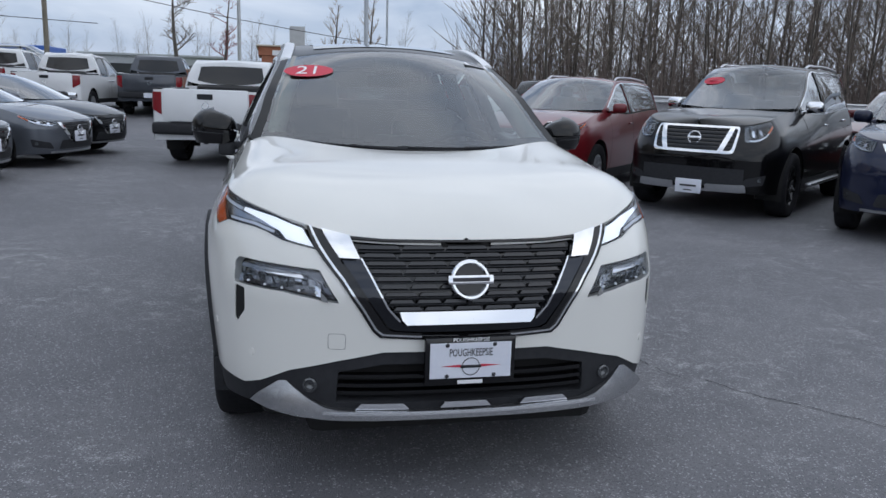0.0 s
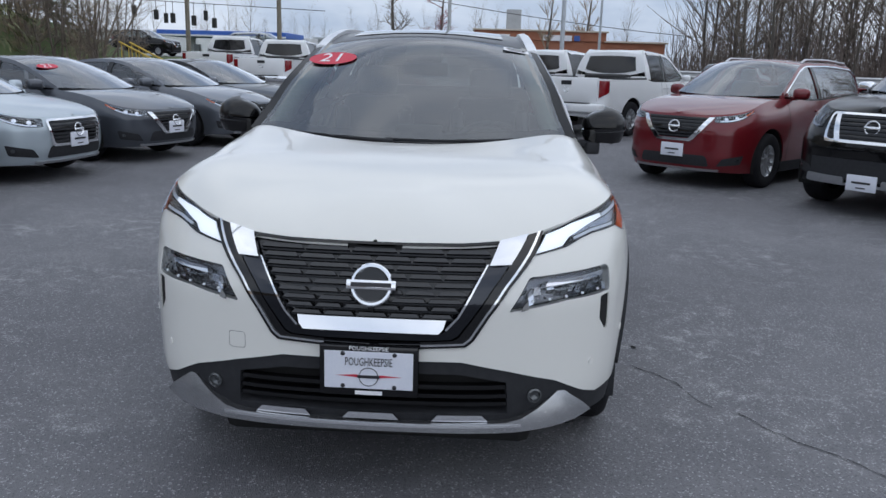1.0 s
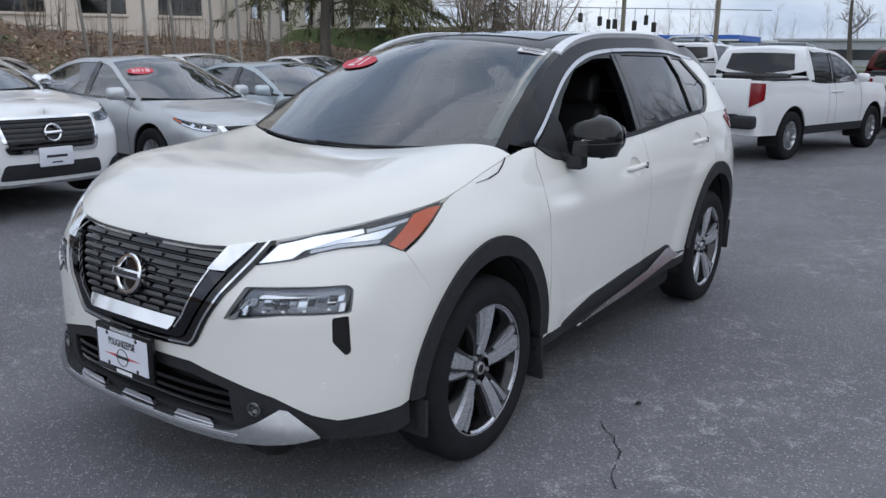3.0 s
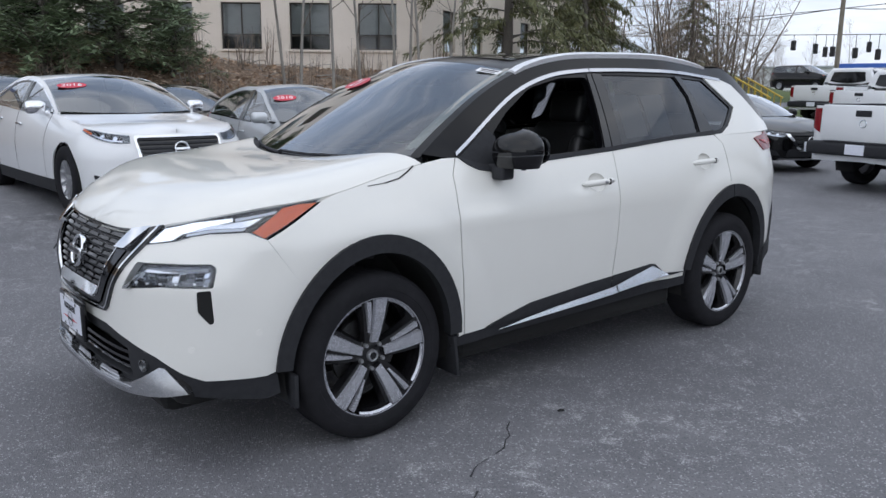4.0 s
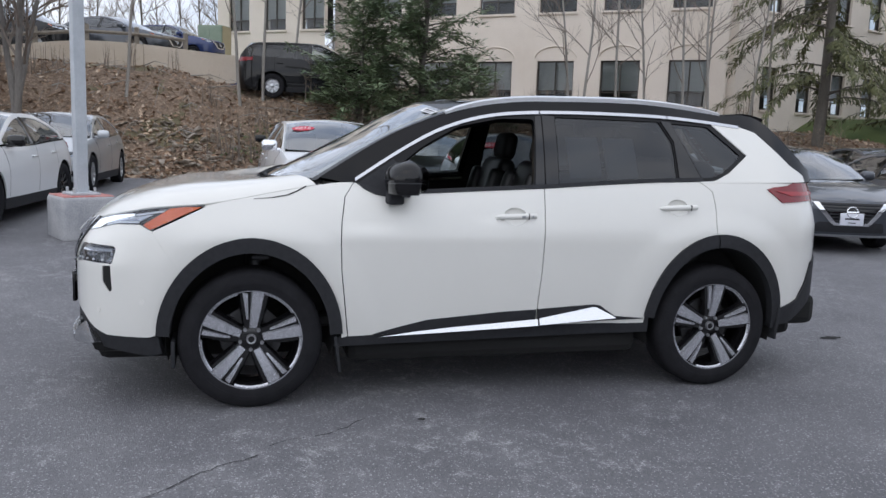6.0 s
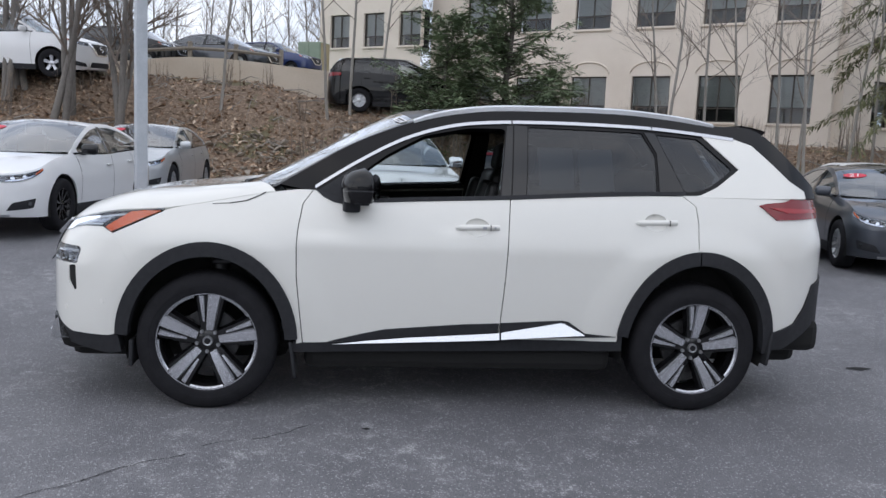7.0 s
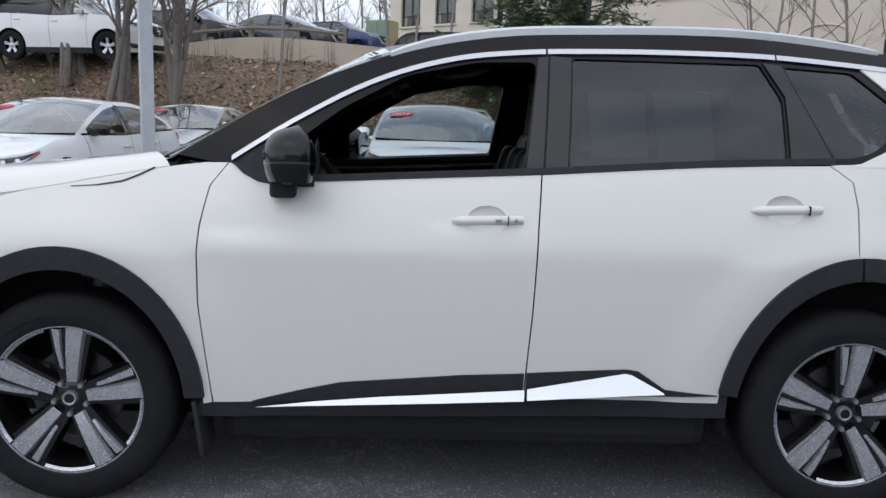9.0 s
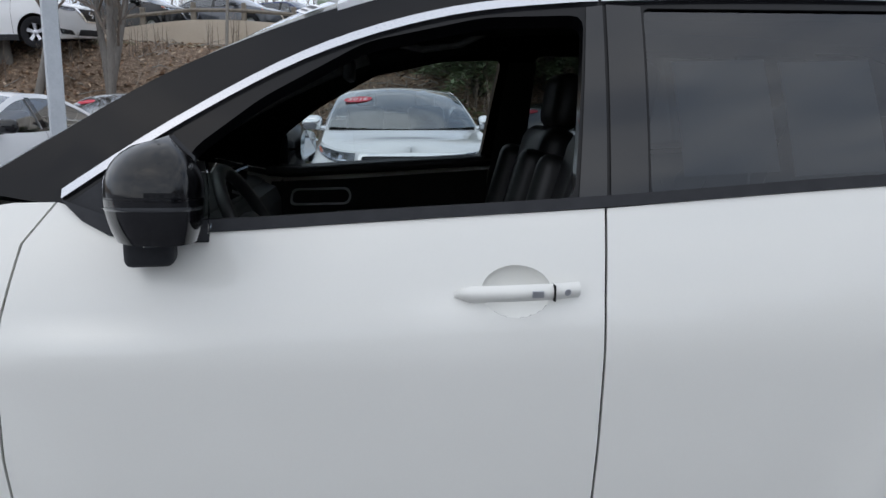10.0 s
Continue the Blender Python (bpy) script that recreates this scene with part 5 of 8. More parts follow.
    fd += [(sy(y), float(H.topf(y)) - .002) for y in (.1, -.1, -.3, -.5, -.6, -.70)] + [(sy(-.82) + g, 1.184), (sy(-.872) + g, 1.11), (sy(-.893) + g, .98), (sy(-.898) + g, .89), (sy(-.893) + g, .72)]
    fdoors = both("front_door", fd, WH, .04, holes=[bowl(-.054, 1.018)], rim=.012)
    R_arc = arch(YR, .468, .557, 176, 94, 14)
    rd = [(sy(.212) + g, .405)] + R_arc + [(sy(1.318) - g, .96), (sy(1.326) - g, 1.08), (sy(1.315) - g, 1.175), (sy(1.24), 1.228)]
    rd += [(sy(y), float(H.topf(y)) - .002) for y in (1.0, .8, .6, .4)] + [(sy(.250) + g, 1.172), (sy(.239) + g, 1.0), (sy(.229) + g, .71), (sy(.219) + g, .55)]
    rdoors = both("rear_door", rd, WH, .03, holes=[bowl(.955, 1.076)], rim=.012)
    R_arc2 = arch(YR, .468, .557, 94, 8, 16)
    tl = [(sy(1.705), 1.192), (sy(1.735), 1.172), (sy(1.815), 1.112), (sy(2.08), 1.120), (H.S[-1] - .42, 1.122), (H.S[-1] - .42, 1.236), (sy(2.08), 1.236), (sy(1.97), 1.236), (sy(1.89), 1.214), (sy(1.76), 1.204)]
    qp = [(sy(1.318) + g, .96)] + R_arc2 + [(sy(1.84), .47), (sy(1.97), .515), (sy(2.04), .60), (sy(2.10), .735), (H.S[-1] - .36, .80), (H.S[-1], .80), (H.S[-1], 1.24)]
    qp += [(s, float(H.topf(np.interp(s, H.S, H.Y))) - .002) for s in np.linspace(H.S[-1], sy(1.24) + g, 14)[1:]] + [(sy(1.315) + g, 1.175), (sy(1.326) + g, 1.08)]
    both("quarter_panel", qp, WH, .03, holes=[tl])
    for sd in (1, -1):
        t = part("taillight", surf(MB(), tl, B, .04, (), sd, .008, .03), M["redlens"], car, "dark red wraparound taillight")
        u = [(sy(1.77), 1.180), (sy(1.9), 1.150), (sy(2.08), 1.152), (H.S[-1] - .46, 1.155), (H.S[-1] - .46, 1.172), (sy(2.08), 1.174)]
        part("light_bar", surf(MB(), u, B, .04, (), sd, .012, .004), M["tailglow"], t)
    # rear bumper
    rb = [(sy(1.82), .362), (sy(1.90), .366), (sy(2.04), .435), (sy(2.13), .49), (H.S[-1] - .36, .50), (H.S[-1], .47), (H.S[-1], .795), (H.S[-1] - .36, .795), (sy(2.10), .732), (sy(2.04), .596), (sy(1.97), .511), (sy(1.82), .466)]
    both("rear_bumper", rb, PL, .06, .012, .04)
    # arch cladding
    fo, fi = arch(YF, .472, .538, 176, 3, 30), arch(YF, .405, .462, 176, 3, 30)
    both("arch_cladding", fo + fi[::-1], PL, .05, .014, .05)
    ro, ri = arch(YR, .474, .564, 172, 93.6, 20), arch(YR, .41, .487, 172, 93.6, 20)
    both("arch_cladding", ro + ri[::-1], PL, .05, .014, .05)
    ro, ri = arch(YR, .474, .564, 92.6, -2, 20), arch(YR, .41, .487, 92.6, -2, 20)
    both("arch_cladding", ro + ri[::-1], PL, .05, .014, .05)
    # sill, door trim and chrome strips
    sl = [(sy(-.93), .315), (sy(.92), .345), (sy(.92), .436), (sy(.212), .412), (sy(-.854), .380), (sy(-.90), .37)]
    both("sill", sl, PL, .08, -.004, .05)
    for drs, rg1, rg2 in ((fdoors, [(sy(-.72), .378), (sy(.207), .402), (sy(.209), .496), (sy(.0), .487), (sy(-.1), .479), (sy(-.42), .452), (sy(-.56), .420)],
                           [(sy(-.70), .379), (sy(.207), .411), (sy(.208), .446), (sy(-.28), .418), (sy(-.5), .400)]),
                          (rdoors, [(sy(.217), .404), (sy(.88), .432), (sy(.70), .447), (sy(.605), .511), (sy(.565), .518), (sy(.219), .498)],
                           [(sy(.217), .413), (sy(.69), .440), (sy(.68), .448), (sy(.578), .499), (sy(.555), .503), (sy(.44), .484), (sy(.218), .449)])):
        for dr, sd in zip(drs, (1, -1)):
            part("door_cladding", surf(MB(), rg1, B, .06, (), sd, .007, .01), PL, dr)
            part("chrome_strip", surf(MB(), rg2, lean(.52, .5), .06, (), sd, .008, .012), M["brightstrip"], dr)
    # handles in shallow cups
    for drs, y0, z in ((fdoors, -.054, 1.018), (rdoors, .955, 1.076)):
        for dr, sd in zip(drs, (1, -1)):
            part("handle_cup", surf(MB(), bowl(y0, z), sunk(y0, z), .012, (), sd), WH, dr)
            pts = [(y0, z - .004, .004), (y0 + .03, z - .001, .024), (y0 + .10, z + .003, .038), (y0 + .18, z + .005, .036), (y0 + .185, z + .005, .036)]
            m = MB()
            rows = []
            for y, zc, o in pts + [(y0 + .24, z + .006, .02)]:
                x = float(H.bx(y, zc)[0])
                h = .007 if y == y0 else (.016 if y < y0 + .2 else .015)
                rows.append([(sd * (x + o - .012), y, zc - h), (sd * (x + o), y, zc - h * .5), (sd * (x + o + .002), y, zc + h * .4), (sd * (x + o - .012), y, zc + h)])
            vs = [v for r in rows for v in r]
            fs = []
            for i in range(len(rows) - 1):
                for k in range(4):
                    f = (i * 4 + k, (i + 1) * 4 + k, (i + 1) * 4 + (k + 1) % 4, i * 4 + (k + 1) % 4)
                    fs.append(f if sd > 0 else tuple(reversed(f)))
            m.add(vs, fs + [(0, 1, 2, 3), tuple(len(vs) - 4 + k for k in (3, 2, 1, 0))])
            h = part("door_handle", m, WH, dr, smooth=70)
            boxm(m := MB(), (sd * (float(H.bx(y0 + .187, z)[0]) + .027), y0 + .187, z + .005), (.026, .003, .03), 0)
            part("handle_gap", m, M["dark"], h)
            if y0 < 0:
                x = float(H.bx(y0 + .15, z)[0]) + .0385
                part("handle_button", boxm(MB(), (sd * x, y0 + .155, z + .004), (.003, .022, .013), .001), M["satin"], h)
                k = part("lock_barrel", lathe(MB(), [(0, .003), (.006, .003), (.0075, 0)], "x", n=14), M["satin"], h)
                k.matrix_basis = pose(sd * (float(H.bx(y0 + .213, z)[0]) + .026), y0 + .213, z + .005, 0, 0, 0 if sd > 0 else 180)
    # --- cabin sides ---
    ys = np.linspace(-1.0, 2.12, 60)
    frame = [(y, float(H.topf(y)) - .012) for y in ys if y > -.84] + [(y, float(H.Gf(y)) + .002) for y in ys[::-1]]
    fw = [tuple(p) for p in rounded([(-.60, 1.152), (-.40, 1.158), (.19, 1.188), (.242, 1.562), (.03, 1.556), (-.22, 1.502), (-.43, 1.386), (-.565, 1.284)], .03, 3)]
    rw = [tuple(p) for p in rounded([(.345, 1.196), (1.095, 1.242), (1.105, 1.45), (1.04, 1.576), (.372, 1.578)], .012, 2)]
    qw = [tuple(p) for p in rounded([(1.262, 1.252), (1.32, 1.255), (1.40, 1.275), (1.570, 1.388), (1.392, 1.558), (1.128, 1.570)], .018, 3)]
    white = [(1.26, 1.222), (1.35, 1.236), (1.45, 1.280), (1.612, 1.388), (1.425, 1.572), (1.52, 1.572), (1.63, 1.560), (1.73, 1.530), (1.86, 1.405), (1.93, 1.335), (2.03, 1.275), (2.03, 1.235)]
    for sd in (1, -1):
        cf = part("cabin_frame", surf(MB(), frame, C, .06, [fw, rw, qw], sd, 0, .04), M["blackroof"], car)
        part("rear_pillar", surf(MB(), white, C, .05, (), sd, .006, .012), WH, car)
        part("side_window", surf(MB(), rw, C, .06, (), sd, -.006), M["privacy"], car, "dark tinted rear side window")
        for y_, w_ in (((PAPER_A, .20), (PAPER_B, .20)) if sd > 0 else ()):
            part("window_paper", surf(MB(), [(y_, 1.235), (y_ + w_, 1.245), (y_ + w_, 1.475), (y_, 1.47)], C, .1, (), sd, -.012), M["plate"], car, "pale price sheet inside the tinted window")
        part("quarter_window", surf(MB(), qw, C, .06, (), sd, -.006), M["privacy"], car)
        if sd < 0:
            part("side_window", surf(MB(), fw, C, .06, (), sd, -.008), M["glass"], car)
        # bright line over the windows
        ct = [(-.81, 1.197), (-.60, 1.332), (-.33, 1.476), (-.045, 1.563), (.20, 1.592), (.45, 1.602), (.8, 1.605), (1.09, 1.600), (1.38, 1.582), (1.62, 1.560)]
        f0, f1 = curve1(*zip(*ct)), None
        for a, b in ((-.81, .275), (.282, 1.10), (1.106, 1.62)):
            yy = np.linspace(a, b, 22)
            wd = .009
            ring_ = [(y, float(f0(y)) - wd) for y in yy] + [(y, float(f0(y)) + wd) for y in yy[::-1]]
            part("chrome_trim", surf(MB(), ring_, C, .06, (), sd, .009, .012), M["windowtrim"], cf)
        # seals and black door posts
        for rg in ([(.198, 1.186), (.254, 1.188), (.283, 1.580), (.248, 1.576)], [(.262, 1.188), (.338, 1.194), (.365, 1.578), (.291, 1.582)], [(1.108, 1.244), (1.252, 1.250), (1.118, 1.572), (1.052, 1.578), (1.115, 1.46)]):
            part("door_post", surf(MB(), rg, C, .06, (), sd, .006, .008), GP, cf)
        yy = np.linspace(-.62, 1.26, 24)
        seal = [(y, float(H.topf(y)) - .004) for y in yy] + [(y, float(H.topf(y)) + .018) for y in yy[::-1]]
        part("belt_seal", surf(MB(), seal, C, .08, (), sd, .010, .016), PL, cf)
        # sail panel where the mirror stands
        sp = [(-.81, 1.172), (-.70, 1.140), (-.56, 1.122), (-.555, 1.27), (-.60, 1.312)]
        part("sail_panel", surf(MB(), sp, C, .05, (), sd, .004, .01), PL, cf)
        # roof rail
        a = np.linspace(0, 1, 26)
        yr_ = -.28 + 1.80 * a
        gpt = H.Gp(yr_)
        lift = .012 * np.clip(np.minimum(a / .10, (1 - a) / .10), 0, 1) ** .6
        m = MB()
        vs, fs = [], []
        for p, l in zip(gpt, lift):
            for dx, dz in ((.014, -.022), (.016, .004), (-.006, .014), (-.040, .010), (-.040, -.022)):
                vs.append((sd * (p[0] + dx - .012), p[1], p[2] + dz + l * (1 if dz > -.006 else .75) + .004))
        for i in range(len(a) - 1):
            for k in range(5):
                f = (i * 5 + k, i * 5 + (k + 1) % 5, (i + 1) * 5 + (k + 1) % 5, (i + 1) * 5 + k)
                fs.append(f if sd < 0 else tuple(reversed(f)))
        fs += [tuple(range(5)), tuple(len(vs) - 1 - k for k in range(5))]
        part("roof_rail", m.add(vs, fs), M["rail"], car, "silver roof rail", 40)
        # door mirror
        def shell_half(z0, z1, g=1.0, top=False):
            """A rounded housing between two heights; its roof is domed where top is set."""
            m = MB()
            n1, n2 = 10, 28
            for i in range(n1 + 1):
                t = i / n1
                k = (1 - t ** 2.3) ** .5 if top else 1 - .20 * (1 - t) ** 2
                z = z0 + (z1 - z0) * t
                for j in range(n2):
                    th = 2 * math.pi * j / n2
                    cx, cy_ = math.cos(th), math.sin(th)
                    pw = lambda v, e: math.copysign(abs(v) ** e, v)
                    x = .948 + .114 * g * pw(cx, .78) * max(k, .02)
                    y = -.578 + (.080 if cy_ > 0 else .092) * g * pw(cy_, .8) * max(k, .02) + .024 * cx
                    m.v.append((sd * x, y, z + .010 * cx * t))
                    m.n.append((0, 0, 0))
            for i in range(n1):
                for j in range(n2):
                    f = (i * n2 + j, i * n2 + (j + 1) % n2, (i + 1) * n2 + (j + 1) % n2, (i + 1) * n2 + j)
                    m.f.append(f if sd > 0 else tuple(reversed(f)))
            m.f.append(tuple(range(n2 - 1, -1, -1)) if sd > 0 else tuple(range(n2)))
            m.f.append(tuple(n1 * n2 + j for j in range(n2)) if sd > 0 else tuple(n1 * n2 + n2 - 1 - j for j in range(n2)))
            return m
        mir = part("door_mirror", shell_half(1.214, 1.308, 1.0, True), M["black"], car, "gloss black door mirror", 60)
        part("mirror_casing", shell_half(1.138, 1.211), GP, mir, smooth=40)
        part("mirror_foot", boxm(boxm(MB(), (sd * .885, -.615, 1.112), (.075, .088, .066), .014, (0, 0, sd * 8), 3), (sd * .835, -.612, 1.128), (.09, .070, .04), .012), PL, mir, smooth=50)
        part("turn_signal", shell_half(1.186, 1.195, 1.012), M["fogglass"], mir, smooth=40)
        part("side_camera", lathe(MB(), [(0, -.006), (.012, -.004), (.015, .004)], "z", (sd * .99, -.585, 1.134), 16), M["fogglass"], mir, smooth=60)
        m = MB()
        n = 24
        ring_ = [(sd * (.950 + .098 * math.copysign(abs(math.cos(t * 2 * math.pi / n)) ** .6, math.cos(t * 2 * math.pi / n))), -.493 + .022 * math.cos(t * 2 * math.pi / n), 1.218 + .068 * math.copysign(abs(math.sin(t * 2 * math.pi / n)) ** .7, math.sin(t * 2 * math.pi / n))) for t in range(n)]
        part("mirror_glass", m.add(ring_, [tuple(range(n)) if sd < 0 else tuple(range(n - 1, -1, -1))]), M["mirror"], mir)
    # spoiler and antenna fin
    def spoil(u, v):
        a = H.roof(np.full_like(v, 1.93), v * 1.0)
        return a + np.stack([-.05 * v * u, .24 * u - .05 * u * v * v, .012 - .012 * u - .014 * u * u], 1)

    def under(u, v):
        return spoil(u, v) - np.stack([0 * u, .012 * u, .022 + .075 * (1 - u)], 1)
    m = MB()
    grid(m, spoil, np.linspace(0, 1, 6), np.linspace(-1, 1, 17), flip=True)
    grid(m, under, np.linspace(0, 1, 6), np.linspace(-1, 1, 17))
    e = np.linspace(-1, 1, 17)
    m.add(np.concatenate([spoil(np.ones(17), e), under(np.ones(17), e)]), [(i, i + 1, 17 + i + 1, 17 + i) for i in range(16)])
    e = np.linspace(0, 1, 6)
    for v in (-1.0, 1.0):
        m.add(np.concatenate([spoil(e, np.full(6, v)), under(e, np.full(6, v))]), [(i, i + 1, 6 + i + 1, 6 + i) for i in range(5)])
    part("spoiler", m, M["blackroof"], car)
    # --- inside ---
    m = MB()
    boxm(m, (0, 0.2, .42), (1.5, 2.4, .06), .02)
    part("cabin_floor", m, M["trim"], car)
    dash = part("dashboard", boxm(boxm(MB(), (0, -.93, 1.08), (1.42, .62, .12), .05, (-4, 0, 0)), (0, -.72, .95), (1.4, .3, .30), .06), M["trim"], car, smooth=40)
    part("screen", boxm(MB(), (0, -.62, 1.13), (.24, .02, .14), .008, (-10, 0, 0)), GP, dash)
    for sd in (1, -1):
        s = part("front_seat", boxm(MB(), (sd * .36, -.02, .68), (.50, .54, .20), .07, (6, 0, 0), 3), M["seat"], car, "black leather front seat", 50)
        bk = part("seat_back", boxm(boxm(boxm(MB(), (sd * .36, .30, .99), (.42, .13, .66), .06, (-16, 0, 0), 3), (sd * .36 + .2, .26, .98), (.09, .17, .52), .04, (-16, 0, 0), 3), (sd * .36 - .2, .26, .98), (.09, .17, .52), .04, (-16, 0, 0), 3), M["seat"], s, "", 50)
        part("head_rest", boxm(MB(), (sd * .36, .42, 1.39), (.26, .10, .19), .045, (-10, 0, 0), 3), M["seat"], bk, "", 50)
        for dx in (-.06, .06):
            part("rest_post", tube(MB(), [(sd * .36 + dx, .40, 1.28), (sd * .36 + dx, .385, 1.22)], .006, 6), CH, bk)
    part("rear_seat", boxm(boxm(MB(), (0, 1.0, .72), (1.3, .5, .2), .07, (5, 0, 0)), (0, 1.32, 1.03), (1.3, .16, .66), .07, (-18, 0, 0)), M["seat"], car, smooth=50)
    # steering wheel
    m = MB()
    a = np.linspace(0, 2 * math.pi, 33)
    tube(m, [(.185 * math.cos(t), .185 * math.sin(t), 0) for t in a], .017, 8, False)
    for t in (0, math.pi, -math.pi / 2):
        tube(m, [(.05 * math.cos(t), .05 * math.sin(t), -.01), (.18 * math.cos(t), .18 * math.sin(t), 0)], .018, 6)
    boxm(m, (0, 0, -.01), (.16, .13, .05), .025)
    st = part("steering_wheel", m, M["seat"], car, "black leather steering wheel", 60)
    st.matrix_basis = pose(.36, -.50, 1.05, 62, 0, 180)
    part("steering_column", tube(MB(), [(.36, -.53, 1.03), (.36, -.78, .95)], .06, 12), M["trim"], car, smooth=60)
    # inner door panel of the far side, posts and lining
    for sd in (1, -1):
        dp = part("door_panel", surf(MB(), [(-.80, .45), (.20, .45), (.215, 1.172), (-.30, 1.145), (-.62, 1.138)], H.BY, .08, (), sd, -.09), M["trim"], car)
        ledge = [(sd * (float(H.bx(y, 1.12)[0]) - .075), y, float(H.topf(y)) - .004) for y in np.linspace(-.60, .21, 10)]
        part("door_ledge", tube(MB(), ledge, .020, 10), M["trim"], dp, smooth=60)
        x = float(H.bx(-.3, 1.0)[0]) - .10
        m = MB()
        o = rounded([(-.56, 1.035), (-.33, 1.035), (-.315, 1.075), (-.33, 1.112), (-.545, 1.112)], .028, 4)
        i_ = rounded([(-.550, 1.043), (-.337, 1.043), (-.323, 1.075), (-.337, 1.105), (-.538, 1.105)], .024, 4)
        part("handle_bezel", surf(m, o, H.BY, .03, [i_], sd, -.104, -.006), M["doorsilver"], dp)
        part("inner_handle", boxm(MB(), (sd * x, -.40, 1.072), (.014, .11, .016), .006), M["doorsilver"], dp, smooth=40)
        part("armrest", boxm(MB(), (sd * (x - .02), -.12, .95), (.08, .55, .07), .025, (3, 0, 0), 3), M["seat"], dp, smooth=50)
        lin = H.roof(np.linspace(.06, .97, 12), np.full(12, .90)) * np.array([sd, 1, 1]) + np.array([-sd * .02, .03, -.03])
        part("pillar_lining", tube(MB(), lin, .045, 10), M["lining"], car, "pale grey pillar lining", 60)
        gh = H.roof(np.array([1.06, 1.10, 1.16, 1.20]), np.full(4, .86)) * np.array([sd, 1, 1]) + np.array([[0, 0, -.045], [0, 0, -.075], [0, 0, -.075], [0, 0, -.045]])
        part("grab_handle", tube(MB(), gh, .012, 8), M["lining"], car, "", 60)
        part("center_post", surf(MB(), [(.20, .9), (.36, .9), (.37, 1.56), (.27, 1.56)], C, .08, (), sd, -.05), M["trim"], car)
    part("headliner", grid(MB(), lambda q, t: H.roof(q, t) - np.array([0, 0, .05]), np.linspace(1.0, 1.95, 8), np.linspace(-.94, .94, 9)), M["headlining"], car)
    # hidden underside
    for nm, c_, z_ in (("floor_pan", (0, 0.02, .285), (1.66, 1.74, .16)), ("rear_pan", (0, 1.55, .36), (1.14, 1.25, .30)), ("rear_crossmember", (0, 1.98, .42), (1.5, .45, .2)),
                       ("engine_tray", (0, -1.55, .36), (1.12, 1.2, .34)), ("front_crossmember", (0, -1.98, .34), (1.45, .35, .14)), ("engine_block", (0, -1.1, .8), (1.1, .6, .3))):
        part(nm, boxm(MB(), c_, z_, .05), M["dark"], car)
    for sd in (1, -1):
        for yw, kz in ((YF, 1.09), (YR, 1.15)):
            m = MB()
            lathe(m, [(.425, sd * .868), (.425, sd * .60), (.05, sd * .60)], "x", (0, yw, WR), 30, -14, 194)
            m.v = [(x, y, z if z < WR else WR + (z - WR) * kz) for x, y, z in m.v]
            part("wheel_well", m, M["liner"], car, smooth=60)
        part("strut", boxm(tube(MB(), [(sd * .66, YF, .45), (sd * .60, YF + .03, .80)], .05, 10), (sd * .70, YF + .05, .775), (.10, .10, .03), .01), M["discgrey"], car, smooth=50)
        for y, z in ((-.905, .275), (1.80, .375)):
            part("mud_flap", boxm(MB(), (sd * .83, y, z), (.16, .018, .20), .006, (8 if y < 0 else -6, 0, 0)), PL, car, smooth=40)
        part("front_flap", boxm(MB(), (sd * .80, -1.74, .30), (.2, .02, .14), .006), PL, car, smooth=40)
    # --- wheels ---
    tm = MB()
    r, w, rim = .368, .235, .262
    lathe(tm, [(rim - .008, -w * .4), (rim + .004, -w * .48), (rim + .02, -w * .5), (r - .055, -w * .51), (r - .02, -w * .46), (r - .006, -w * .39), (r, -w * .28), (r, w * .28), (r - .006, w * .39), (r - .02, w * .46),
               (r - .055, w * .51), (rim + .035, w * .508), (rim + .034, w * .50), (rim + .02, w * .50), (rim + .004, w * .48), (rim - .008, w * .4)], "x", n=80)
    tr_ = MB()
    for i in range(64):
        a = 2 * math.pi * i / 64
        for x0, x1, tw in ((-.30, -.12, .02), (.12, .30, -.02), (-.10, .10, .02)):
            p0 = Vector((w * x0, math.cos(a) * r, math.sin(a) * r))
            p1 = Vector((w * x1, math.cos(a + tw) * r, math.sin(a + tw) * r))
            e = Vector((0, -math.sin(a), math.cos(a))) * .011
            k = 1 + .0012 / r
            q = [p0 - e, p0 + e, p1 + e, p1 - e]
            q2 = [Vector((v.x * .985, v.y * k, v.z * k)) for v in q]
            for v in (q2[0], q2[1]):
                if abs(v.x) > w * .4:
                    v.y *= .988
                    v.z *= .988
            tr_.add(q + q2, [(4, 5, 6, 7), (0, 1, 5, 4), (1, 2, 6, 5), (2, 3, 7, 6), (3, 0, 4, 7)])
    tyre = mesh_of("tyre", tm, M["rubber"], 35)
    tread = mesh_of("tread", tr_, M["rubber"])
    bm_ = MB()
    lathe(bm_, [(rim - .010, -w * .4), (rim - .03, -w * .25), (rim - .032, w * .12), (rim - .02, w * .30), (rim - .008, w * .42), (rim - .006, w * .445)], "x", n=64)
    barrel = mesh_of("rim", bm_, M["rimblack"], 40)
    lm = MB()
    lathe(lm, [(rim - .006, w * .43), (rim - .004, w * .452), (rim + .001, w * .452), (rim + .003, w * .44)], "x", n=64)
    edge = mesh_of("rim_edge", lm, M["machined"], 40)

